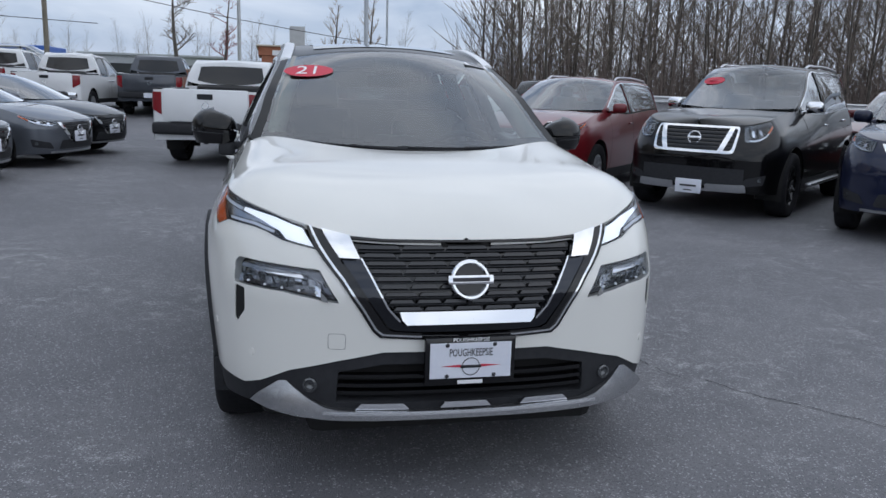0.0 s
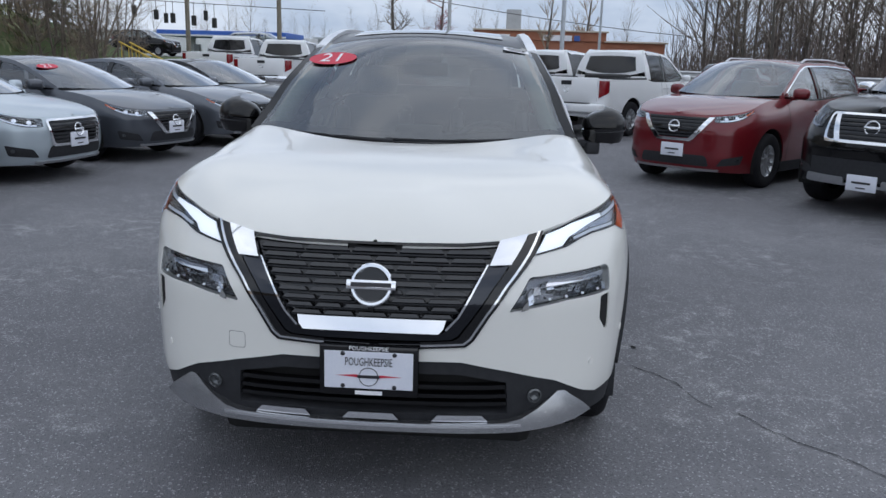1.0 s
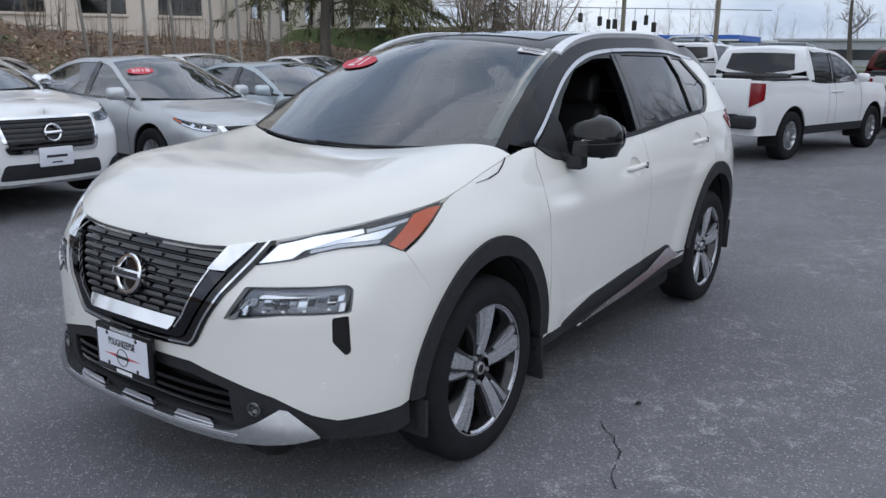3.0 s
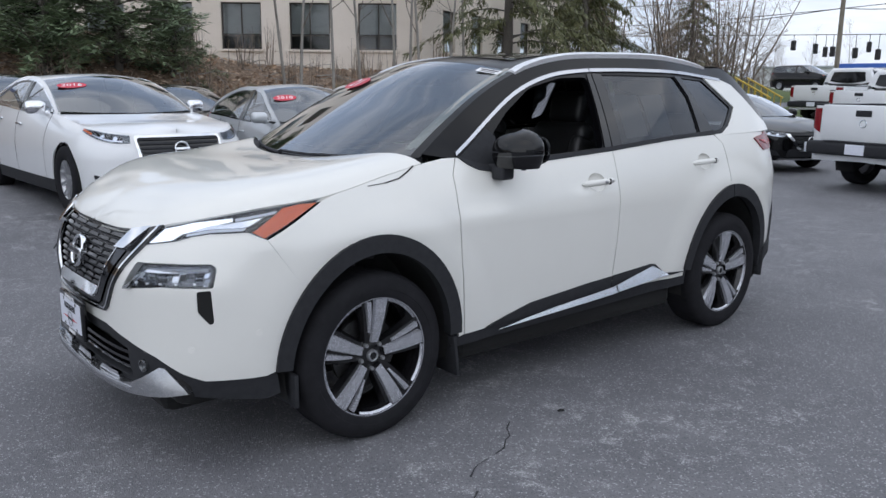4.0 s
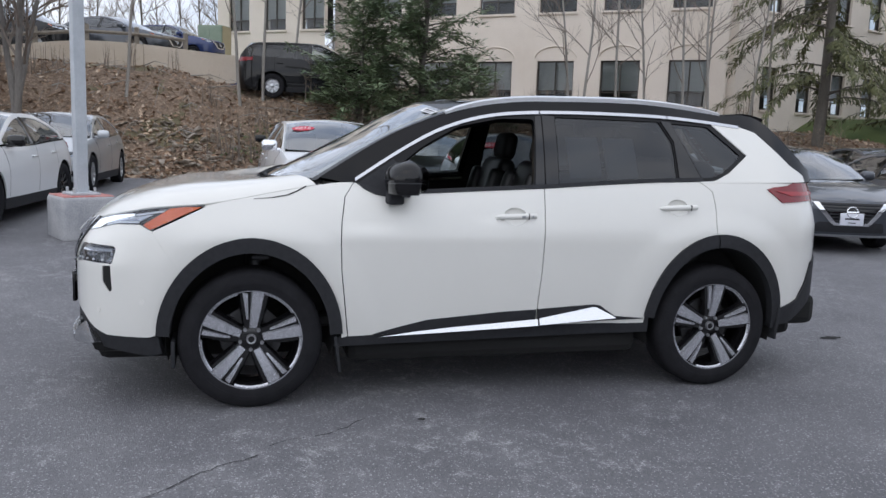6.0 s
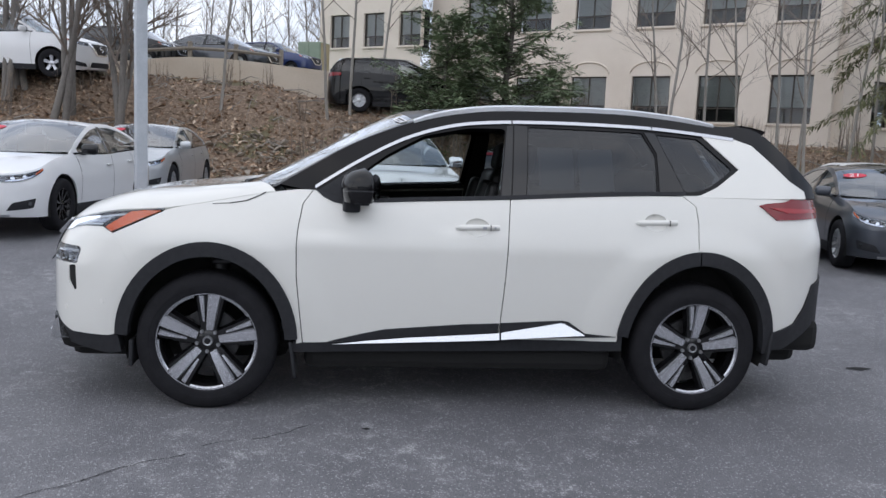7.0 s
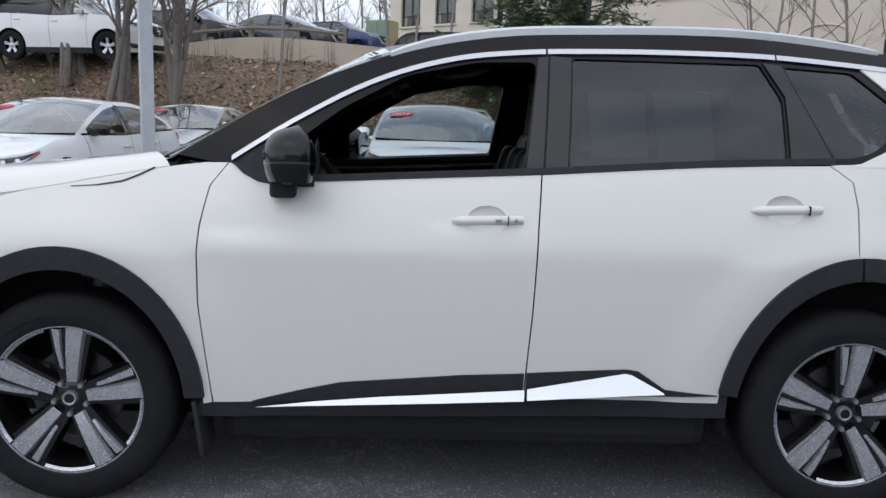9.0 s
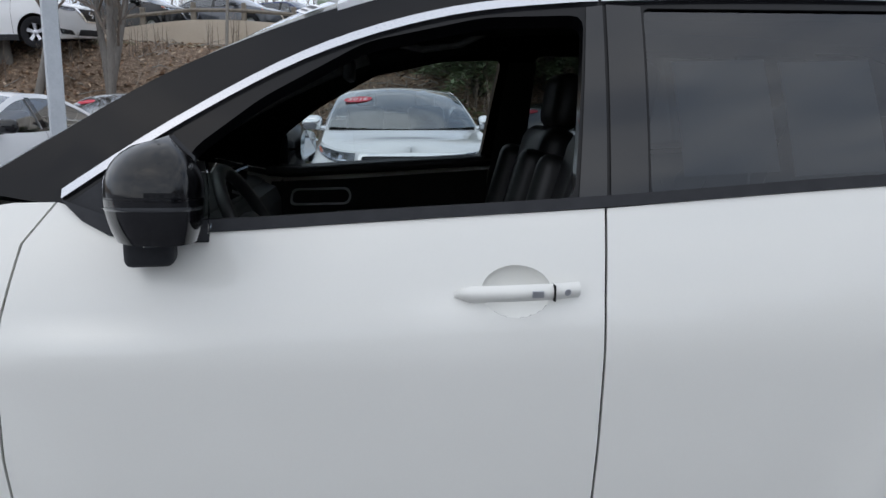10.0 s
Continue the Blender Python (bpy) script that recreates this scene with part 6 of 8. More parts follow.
    def blade(m, a, r0, r1, w0, w1, x0, x1, d, skew0=0.0, skew1=0.0):
        """A tapered spoke: a flat face and sloping flanks."""
        u, v = Vector((0, math.cos(a), math.sin(a))), Vector((0, -math.sin(a), math.cos(a)))
        q = []
        for k in range(5):
            t = k / 4
            rr, ww, xx, sk = r0 + (r1 - r0) * t, w0 + (w1 - w0) * t, x0 + (x1 - x0) * t + .006 * math.sin(math.pi * t), skew0 + (skew1 - skew0) * t
            for o, dx in ((-.62, -d), (-.5, 0), (.5, 0), (.62, -d)):
                q.append(u * rr + v * (o * ww + sk) + Vector((xx + dx, 0, 0)))
        fs = [(k * 4 + j, (k + 1) * 4 + j, (k + 1) * 4 + j + 1, k * 4 + j + 1) for k in range(4) for j in range(3)]
        m.add(q, fs)
    bright, darkm, bolts = MB(), MB(), MB()
    for i in range(5):
        a = math.pi / 2 + 2 * math.pi * i / 5 - .06
        blade(darkm, a, .045, rim - .010, .070, .150, w * .28, w * .365, .03)
        blade(bright, a, .060, rim - .007, .034, .058, w * .345, w * .435, .016, -.006, -.020)
        blade(bright, a, .105, rim - .016, .010, .024, w * .355, w * .425, .016, .026, .046)
        for j in range(12):
            # machined lip between the spokes
            b0, b1 = a + .34 + .058 * j, a + .34 + .058 * (j + 1)
            q = [Vector((w * xx, math.cos(t) * rr, math.sin(t) * rr)) for t in (b0, b1) for rr, xx in ((rim - .016, .405), (rim - .006, .44))]
            bright.add(q, [(0, 1, 3, 2)])
    lathe(darkm, [(0, w * .30), (.05, w * .30), (.075, w * .24), (.085, w * .10)], "x", n=30)
    lathe(bolts, [(.017, w * .362), (.020, w * .368), (.024, w * .368), (.026, w * .355), (.027, w * .30)], "x", n=26)
    lathe(darkm, [(0, w * .350), (.018, w * .350)], "x", n=20)
    spb = mesh_of("bright_spokes", bright, M["machined"], 30)
    spd = mesh_of("black_spokes", darkm, M["rimblack"], 30)
    blt = mesh_of("hub", bolts, M["alloy"], 40)
    nut = mesh_of("wheel_nut", lathe(MB(), [(0, .02), (.008, .02), (.010, .014), (.010, 0)], "x", (w * .27, .058, 0), 10), M["alloy"], 40)
    dm = MB()
    lathe(dm, [(.06, -.01), (.16, -.01), (.16, .012), (.06, .012), (.055, .05), (0, .05)], "x", n=40)
    boxm(dm, (0, -.12, .04), (.09, .08, .14), .02)
    disc = mesh_of("brake_disc", dm, M["discgrey"], 40)
    for y in (YF, YR):
        for sd in (1, -1):
            o = new("wheel", tyre)
            o.parent = car
            o.matrix_basis = pose(sd * (.908 - w * .5), y, WR, 0, 0, 0 if sd > 0 else 180)
            for nm, me in (("tread", tread), ("rim", barrel), ("rim_edge", edge), ("bright_spokes", spb), ("black_spokes", spd), ("hub", blt), ("brake_disc", disc)):
                c = new(nm, me)
                c.parent = o
                if nm == "tread":
                    tagged(c, kind="stuff")
            for i in range(5):
                c = new("wheel_nut", nut)
                c.parent = o
                c.matrix_basis = pose(0, 0, 0, 126 + 72 * i - 3.4, 0, 0)
    return car


PAPER_A, PAPER_B = .42, .65
M["lipgrey"] = varied("satin_grey_lip", (.36, .365, .38), (.44, .445, .46), .24, 20, metal=.9, bump=0)
# chrome toned dark by colour, for the ground it would mirror
M["darkreflchrome"] = Mat("chrome_dark_reflection", (.055, .058, .066), .06, 1.0).m
M["louvre"] = Mat("satin_black_louvre", (.016, .0165, .019), .30, .0, .3).m
M["discgrey"] = varied("worn_brake_steel", (.05, .05, .052), (.09, .09, .092), .45, 25, metal=.6, bump=0)
M["tailglow"] = Mat("bright_red_lens", (.34, .014, .02), .2, 0, .2).m
M["windowtrim"] = Mat("satin_chrome_trim", (.56, .57, .60), .24, 1.0).m
M["brightstrip"] = Mat("bright_strip", (.74, .75, .77), .22, 1.0).m
M["doorsilver"] = Mat("silver_trim", (.42, .43, .45), .4).m
M["cup"] = paint("pearl_white_cup", (.78, .77, .73), 0, .35, .015)
M["lampgrey"] = Mat("grey_reflector", (.16, .165, .18), .20, .9).m
M["rail"] = varied("brushed_rail", (.76, .77, .79), (.84, .85, .87), .34, 25, metal=.7, bump=0)
M["lampwhite"] = Mat("milky_light_guide", (.75, .78, .82), .25).m
M["fogglass"] = Mat("dark_lamp_glass", (.10, .105, .11), .08, .6, .5).m
M["mirror"] = Mat("mirror_glass", (.85, .86, .88), .02, 1.0).m
M["lining"] = varied("grey_lining", (.30, .30, .285), (.38, .38, .36), .9, 60, bump=.2, dist=.001)
M["headlining"] = varied("dark_headlining", (.02, .02, .021), (.03, .03, .031), .95, 60, bump=.2, dist=.001)
M["liner"] = varied("wheel_liner", (.010, .010, .010), (.018, .018, .018), .9, 20, bump=.3, dist=.003)
build_hero()

# ---- the cars of the lot ----
SED = sedan_shell()
make_car("sedan", "dark gunmetal sedan parked in the row facing the aisle", "car", SED, place_axle(-5.15, 7.15, -17, -1.4), "dgrey", y0=-1.4, y1=1.42, year="21", group="row of sedans")
make_car("sedan", "grey sedan with two-tone alloy wheels parked in the row", "car", SED, place_axle(-4.55, 9.5, -17, -1.4), "gun", y0=-1.4, y1=1.42, wcol="bright", style="five", group="row of sedans")
make_car("sedan", "black sedan parked at the end of the row", "car", SED, place_axle(-4.35, 11.7, -22, -1.4), "black", y0=-1.4, y1=1.42, group="row of sedans")
MAZ = sedan_shell(L=4.5, W=.90, y0=-1.35, y1=1.35, nose=.76, fo=.9)
make_car("hatchback", "light silver hatchback with a dark grille in the row", "car", MAZ, place_axle(-5.50, 4.85, -8, -1.35), "mazda", y0=-1.35, y1=1.35, grille="mesh", hl=(.52, .55, .07, .11), wcol="grey", group="row of sedans")
SEN = sedan_shell(L=4.63, W=.88, H=1.49, y0=-1.35, y1=1.35, nose=.76, fo=.93)
make_car("sedan", "silver sedan with a red year sticker on its windshield", "car", SEN, place_axle(-5.69, 2.68, -5.2, -1.35), "silver", y0=-1.35, y1=1.35, year="2018", group="row of sedans")
CHR = sedan_shell(L=5.05, W=.95, H=1.48, y0=-1.52, y1=1.53, nose=.86, cowl=1.03, belt=1.03, deck=1.1, fo=.88)
make_car("large_sedan", "large white sedan with a mesh grille and year sticker", "car", CHR, place_axle(-5.52, .02, 2, -1.52), "white2", y0=-1.52, y1=1.53, year="2016", grille="mesh", wr=.36, pillars="chrome", mirror="chrome", group="row of sedans")
make_car("coupe", "dark coupe parked beside the white sedan", "car", SED, place_axle(-11.4, .02, -4, -1.4), "black", y0=-1.4, y1=1.42, year="", group="row of sedans")
make_car("sedan", "white sedan with dark headlamps near the lamp pole", "car", SED, place_axle(-5.82, -5.13, -5.5, -1.4), "white2", y0=-1.4, y1=1.42, year="", wcol="black", mirror="gloss", group="sedans by the bank")
make_car("sedan", "silver sedan near the leaf-strewn bank", "car", SED, place_axle(-10.75, -4.77, -2.7, -1.4), "silver", y0=-1.4, y1=1.42, year="", group="sedans by the bank")
ROG = suv_shell()
make_car("suv", "dark red suv with silver alloy wheels and chrome grille", "car", ROG, place_axle(3.41, 6.7, 228, -1.37), "red", y0=-1.37, y1=1.37, wr=.36, ra=.43, rails=True, group="row of suvs")
ARM = suv_shell(L=5.3, W=1.0, H=1.92, y0=-1.53, y1=1.54, nose=1.12, cowl=1.3, belt=1.27, fo=.95, sq=1)
make_car("large_suv", "large black suv with a bold chrome grille", "car", ARM, place_axle(5.07, 4.6, 221, -1.53), "black", y0=-1.53, y1=1.54, wr=.40, ra=.48, rim=.26, ww=.26, grille="big", wcol="black", rails=True, year="", zlow=.32, sill=.42, pillars="chrome", mirror="chrome", plate_z=.06, bar=True, hl=(.60, .42, .15, .20), group="row of suvs")
PAT = suv_shell(L=5.0, W=.98, H=1.78, y0=-1.45, y1=1.45, nose=1.05, cowl=1.22, belt=1.2, sq=1)
make_car("suv", "dark navy suv with a chrome v grille", "car", PAT, place_axle(6.49, 2.44, 221, -1.45), "navy", y0=-1.45, y1=1.45, hl=(.60, .5, .09, .12), wr=.38, ra=.45, wcol="black", zlow=.3, sill=.4, group="row of suvs")

def truck(label, place, col, sh, y0, y1, **k):
    return make_car("pickup_truck", label, "truck", sh, place, col, y0=y0, y1=y1, wr=.39, ra=.48, rim=.24, ww=.26, bed=True, zlow=.42, sill=.5, glassk="privacy", yb=.1, step=.11,
                    tail=(.86, 1.23, .12, sh.W - .20), group="row of pickup trucks", hl=(.6, .35, .10, .16), grille="big", **k)


TIT = pickup_shell()
FRO = pickup_shell(5.3, .93, 1.83, -1.62, 1.6, .95)
truck("white crew cab pickup truck seen from behind", place_rear(-1.4, 10.25, 77, 1.6), "white2", FRO, -1.62, 1.6)
truck("white pickup truck with a painted rear bumper", place_rear(2.75, 14.3, 53, 1.78), "white2", TIT, -1.77, 1.78, pillars="painted")
truck("white pickup truck with a chrome rear bumper", place_rear(1.15, 16.3, 53, 1.78), "white2", TIT, -1.77, 1.78, pillars="chrome")
truck("dark maroon pickup truck in the row", place_rear(-.6, 18.4, 53, 1.78), "maroon", TIT, -1.77, 1.78)
truck("dark grey pickup truck parked at the far end", place_rear(-4.2, 23.6, 88, 1.78), "dgrey", TIT, -1.77, 1.78)
truck("white pickup truck parked at the far end", place_rear(-6.9, 22.6, 82, 1.78), "white2", TIT, -1.77, 1.78, pillars="chrome")
truck("white work truck parked at the far end", place_rear(-9.9, 26.0, 82, 1.78), "white2", TIT, -1.77, 1.78)
K = dict(step=.12, plate=False)
make_car("suv", "dark suv parked with its tail to the aisle", "car", ROG, place_axle(6.6, 13.6, 60, -1.37), "black", y0=-1.37, y1=1.37, wr=.36, ra=.43, glassk="privacy", **K)
make_car("suv", "dark red suv parked behind the black one", "car", ROG, place_axle(9.7, 6.6, 221, -1.37), "maroon", y0=-1.37, y1=1.37, wr=.36, ra=.43, glassk="privacy", **K)
make_car("sedan", "black sedan tucked behind the white one", "car", SED, place_axle(-10.2, 2.6, -5, -1.4), "black", y0=-1.4, y1=1.42, year="", **K)
make_car("sedan", "white sedan in the second row", "car", SED, place_axle(-11.6, 8.2, -10, -1.4), "white2", y0=-1.4, y1=1.42, group="second row", **K)
make_car("sedan", "white sedan in the second row", "car", SED, place_axle(-11.4, 11.6, -10, -1.4), "white2", y0=-1.4, y1=1.42, group="second row", **K)
make_car("sedan", "dark sedan in the second row", "car", SED, place_axle(-11.2, 14.8, -10, -1.4), "dgrey", y0=-1.4, y1=1.42, group="second row", **K)
# cars above the retaining wall
make_car("suv", "large white suv parked above the bank", "car", ROG, pose(-20.6, -10.3, 2.95, 0, -3, 169) @ Matrix.Scale(1.08, 4), "white2", y0=-1.37, y1=1.37, wr=.37, ra=.44, glassk="privacy", wcol="bright", style="five", group="upper lot cars", **K)
make_car("suv", "black suv parked in the upper lot", "car", ROG, pose(-27.5, -8.7, 3.75, 0, 0, 150), "black", y0=-1.37, y1=1.37, wr=.37, ra=.44, glassk="privacy", group="upper lot cars", **K)
make_car("sedan", "dark sedan parked in the upper lot", "car", SED, pose(-27.2, -5.4, 3.85, 0, 0, 150), "dgrey", y0=-1.4, y1=1.42, group="upper lot cars", **K)
make_car("suv", "blue suv parked in the upper lot", "car", ROG, pose(-29.0, -3.5, 3.95, 0, 0, 150) @ Matrix.Scale(.82, 4), "blue", y0=-1.37, y1=1.37, group="upper lot cars", **K)
make_car("suv", "dark suv parked beside the evergreen", "car", ROG, pose(-20.6, 1.15, 2.38, 0, 0, 176), "black", y0=-1.37, y1=1.37, wr=.36, ra=.43, glassk="privacy", group="upper lot cars", **K)
make_car("sedan", "blue sedan below the retaining wall", "car", SED, pose(-22.4, .55, 1.78, 0, 0, 176), "blue", y0=-1.4, y1=1.42, group="upper lot cars", **K)
# across the road
make_car("suv", "silver suv on the road", "car", ROG, pose(-14, 47, ground_z(-14, 47) + .05, 0, 0, 90), "silver", y0=-1.37, y1=1.37, group="road cars", **K)
make_car("suv", "dark suv on the road", "car", ROG, pose(-23, 50, ground_z(-23, 50) + .05, 0, 0, 80), "black", y0=-1.37, y1=1.37, group="road cars", **K)

# ---- the surroundings ----
rnd = random.Random(7)
M["bark"] = varied("bark", (.075, .066, .056), (.15, .135, .118), .9, 3, bump=.6, dist=.02, fine=40, stretch=(1, 1, .2))
M["palebark"] = varied("pale_bark", (.20, .185, .165), (.34, .32, .29), .9, 3, bump=.5, dist=.02, fine=40, stretch=(1, 1, .2))
M["greybark"] = varied("grey_bark", (.11, .10, .092), (.22, .205, .185), .9, 3, bump=.5, dist=.02, fine=40, stretch=(1, 1, .2))
M["twig"] = varied("twigs", (.13, .105, .085), (.21, .175, .15), .9, 2, bump=0)
M["brushdark"] = varied("dark_brush", (.11, .088, .076), (.20, .16, .14), .95, 1.5, bump=0)
M["redtwig"] = varied("budding_twigs", (.20, .06, .07), (.30, .12, .12), .9, 2, bump=0)
M["tantwig"] = varied("tan_twigs", (.26, .20, .14), (.38, .30, .22), .9, 2, bump=0)
M["needle"] = varied("conifer_needles", (.09, .135, .075), (.21, .27, .145), .7, 1.5, bump=0, fine=9)
M["needle2"] = varied("dry_conifer_needles", (.06, .072, .03), (.165, .165, .07), .7, 1.2, bump=0, fine=9)
M["grass"] = varied("grass", (.045, .075, .02), (.10, .13, .04), .9, .6, bump=.6, dist=.05, fine=20, coord="World")
M["stucco"] = varied("cream_stucco", (.66, .59, .51), (.76, .69, .61), .9, .5, bump=.3, dist=.01, fine=30)
M["wallcream"] = varied("cream_concrete", (.50, .43, .34), (.60, .53, .44), .9, .7, bump=.3, dist=.01, fine=25)
M["brick"] = varied("orange_brick", (.30, .11, .06), (.40, .17, .10), .85, 1.2, bump=.3, dist=.01, fine=14)
M["concrete"] = varied("grey_concrete", (.30, .31, .33), (.46, .46, .47), .85, 4, bump=.5, dist=.01, fine=60)
M["redpaint"] = varied("worn_red_paint", (.45, .12, .10), (.52, .30, .28), .8, 9, bump=.3, dist=.004)
M["polepaint"] = varied("pale_grey_pole", (.40, .43, .46), (.48, .51, .54), .5, 6, bump=.05)
M["wood"] = varied("weathered_wood", (.16, .14, .11), (.28, .25, .21), .9, 4, bump=.4, dist=.01, stretch=(1, 6, 1))
M["winframe"] = varied("bronze_frame", (.05, .042, .035), (.07, .06, .05), .5, 8, bump=0)
M["greenbox"] = varied("green_enamel", (.20, .27, .20), (.27, .33, .25), .5, 3, bump=.1)
M["yellow"] = Mat("yellow_paint", (.55, .38, .06), .5).m
M["steel"] = varied("galvanised_steel", (.40, .41, .42), (.52, .53, .54), .45, 5, metal=.6, bump=.05)
M["roofgrey"] = varied("grey_wall", (.34, .36, .38), (.44, .46, .48), .8, 2, bump=.2)
M["panelwhite"] = varied("white_panel", (.66, .67, .68), (.74, .75, .76), .5, 1.5, bump=.05)
M["canopyblue"] = varied("blue_fascia", (.03, .10, .42), (.05, .14, .50), .5, 1, bump=0)
M["rock"] = varied("grey_rock", (.20, .17, .14), (.40, .35, .29), .9, 5, bump=.8, dist=.03, fine=40)
M["ivy"] = varied("ivy_leaves", (.05, .075, .02), (.14, .17, .06), .6, 6, bump=0)
M["wire"] = Mat("black_cable", (.02, .02, .02), .7).m

# litter-strewn soil of the bank
sm = Mat("leaf_litter", (.16, .10, .06), .95)
f1, f2, f3 = sm.noise(.5, 5, "World"), sm.noise(9, 6, "World", .7), sm.noise(34, 3, "World")
c = sm.ramp(sm.math('ADD', sm.math('MULTIPLY', f2, .6), sm.math('MULTIPLY', f3, .4)), [(.36, (.075, .055, .04)), (.5, (.21, .145, .10)), (.64, (.42, .32, .23))])
c = sm.mixc(sm.math('MULTIPLY', sm.math('GREATER_THAN', f1, .60), .55), c, (.10, .11, .045))
sm.set("Base Color", c)
sm.bump(sm.math('ADD', f2, f3), .9, .06)
M["litter"] = sm.m
lm_ = Mat("fallen_leaves", (.22, .13, .07), .85)
lf = lm_.node("ShaderNodeNewGeometry")
lm_.set("Base Color", lm_.ramp(lf.outputs["Random Per Island"], [(0, (.10, .06, .04)), (.35, (.26, .16, .10)), (.7, (.42, .29, .19)), (1, (.58, .47, .36))]))
M["leaf"] = lm_.m


def foot_x(y):
    return -14.6 - .26 * max(0.0, -y - 3.0) ** .9 + .2 * max(0, y - 6)


def bank_z(x, y):
    """Height of the bank and the ground behind it."""
    f = foot_x(y)
    h = (3.05 - 1.15 * float(smooth01((y - 1) / 10.0))) * float(smooth01((27 - y) / 9.0))
    h -= .45 * float(smooth01((y + 4.2) / 3.0)) * float(smooth01((4.0 - y) / 2.5))
    t = (f - x) / (7.6 - 1.7 * float(smooth01((-y - 5.5) / 3.0)))
    z = ground_z(f, y) + h * float(smooth01(t)) ** .85
    return z + (.10 * noise.noise((x * .7, y * .7, 3)) + .05 * noise.noise((x * 2.2, y * 2.2, 7))) * min(1, max(0, t * 4))


def build_bank():
    m = MB()
    xs = np.concatenate([np.linspace(-8.2, 0, 40)[::-1] * 0 + np.linspace(0, -8.4, 40), [-10, -13, -20, -40, -120]])
    ys = np.concatenate([[-120, -60], np.linspace(-34, 34, 120)])
    vs = []
    for y in ys:
        f = foot_x(float(np.clip(y, -34, 34)))
        for d in xs:
            x = f + d + .12
            vs.append((x, y, bank_z(x, float(np.clip(y, -34, 34))) - (.02 if d == 0 else 0)))
    n = len(xs)
    m.add(vs, [(i * n + j, i * n + j + 1, (i + 1) * n + j + 1, (i + 1) * n + j) for i in range(len(ys) - 1) for j in range(n - 1)])
    tagged(part("bank", m, M["litter"], None, smooth=180), "leaf-strewn earth bank beside the lot", "bank", kind="structure")
    m = MB()
    for i in range(20000):
        y = rnd.uniform(-16, 22)
        x = foot_x(y) - abs(rnd.gauss(0, 1)) * 4.2 + .25
        z = bank_z(x, y)
        s = rnd.uniform(.04, .11)
        e = Euler((rnd.gauss(0, .5), rnd.gauss(0, .5), rnd.uniform(0, 6.3))).to_matrix()
        q = [Vector((x, y, z + .02)) + e @ Vector(p) for p in ((-s, 0, 0), (0, -s * .45, s * .15), (s, 0, 0), (0, s * .45, s * .15))]
        m.add(q, [(0, 1, 2), (0, 2, 3)])
    tagged(part("fallen_leaves", m, M["leaf"]), "brown fallen leaves scattered over the bank", "leaves", kind="stuff")
    m = MB()
    for i in range(820):
        y = rnd.gauss(-1.6, 2.4) if i < 700 else rnd.uniform(-10, 10)
        x = foot_x(y) - rnd.uniform(0, 3.4) + .1
        r = rnd.uniform(.035, .085) if i % 5 else rnd.uniform(.08, .15)
        b = bmesh.new()
        bmesh.ops.create_icosphere(b, subdivisions=1, radius=1)
        k = (r * rnd.uniform(.9, 1.9), r * rnd.uniform(.7, 1.3), r * rnd.uniform(.25, .6))
        for v in b.verts:
            v.co = Vector((v.co.x * k[0], v.co.y * k[1], v.co.z * k[2])) * rnd.uniform(.65, 1.25)
        bmesh.ops.transform(b, matrix=pose(x, y, bank_z(x, y) + r * .12, rnd.gauss(0, 16), -20 + rnd.gauss(0, 16), rnd.uniform(-40, 40)), verts=b.verts)
        m.bm(b)
    m2 = MB()
    for i in range(420):
        y = rnd.uniform(-14, 18)
        x = foot_x(y) - rnd.uniform(.3, 7.5)
        z = bank_z(x, y)
        th, L = rnd.uniform(0, 6.28), rnd.uniform(.3, 1.4)
        p = Vector((x, y, z + .03))
        tube(m2, [p, p + Vector((math.cos(th) * L * .5, math.sin(th) * L * .5, .05 + rnd.uniform(0, .1))), p + Vector((math.cos(th) * L, math.sin(th) * L, bank_z(x + math.cos(th) * L, y + math.sin(th) * L) - z + rnd.uniform(0, .25)))], rnd.uniform(.008, .025), 4, False, r2=.004)
    tagged(part("fallen_sticks", m2, M["palebark"]), "dry fallen sticks lying on the bank", "sticks", kind="stuff")
    m2 = MB()
    for i in range(1500):
        x, y = -16.9 + rnd.gauss(0, .55), .7 + rnd.gauss(0, .9)
        s = rnd.uniform(.03, .08)
        e = Euler((rnd.gauss(0, .6), rnd.gauss(0, .6), rnd.uniform(0, 6.3))).to_matrix()
        c = Vector((x, y, bank_z(x, y) + rnd.uniform(.02, .16)))
        m2.add([c + e @ Vector(p) for p in ((-s, 0, 0), (0, -s * .5, s * .1), (s, 0, 0), (0, s * .5, s * .1))], [(0, 1, 2), (0, 2, 3)])
    tagged(part("ground_cover", m2, M["ivy"]), "green low ground cover on the bank", "plants", kind="stuff")
    tagged(part("rocks", m, M["rock"]), "loose grey rocks tumbled down the bank", "rocks", kind="stuff")


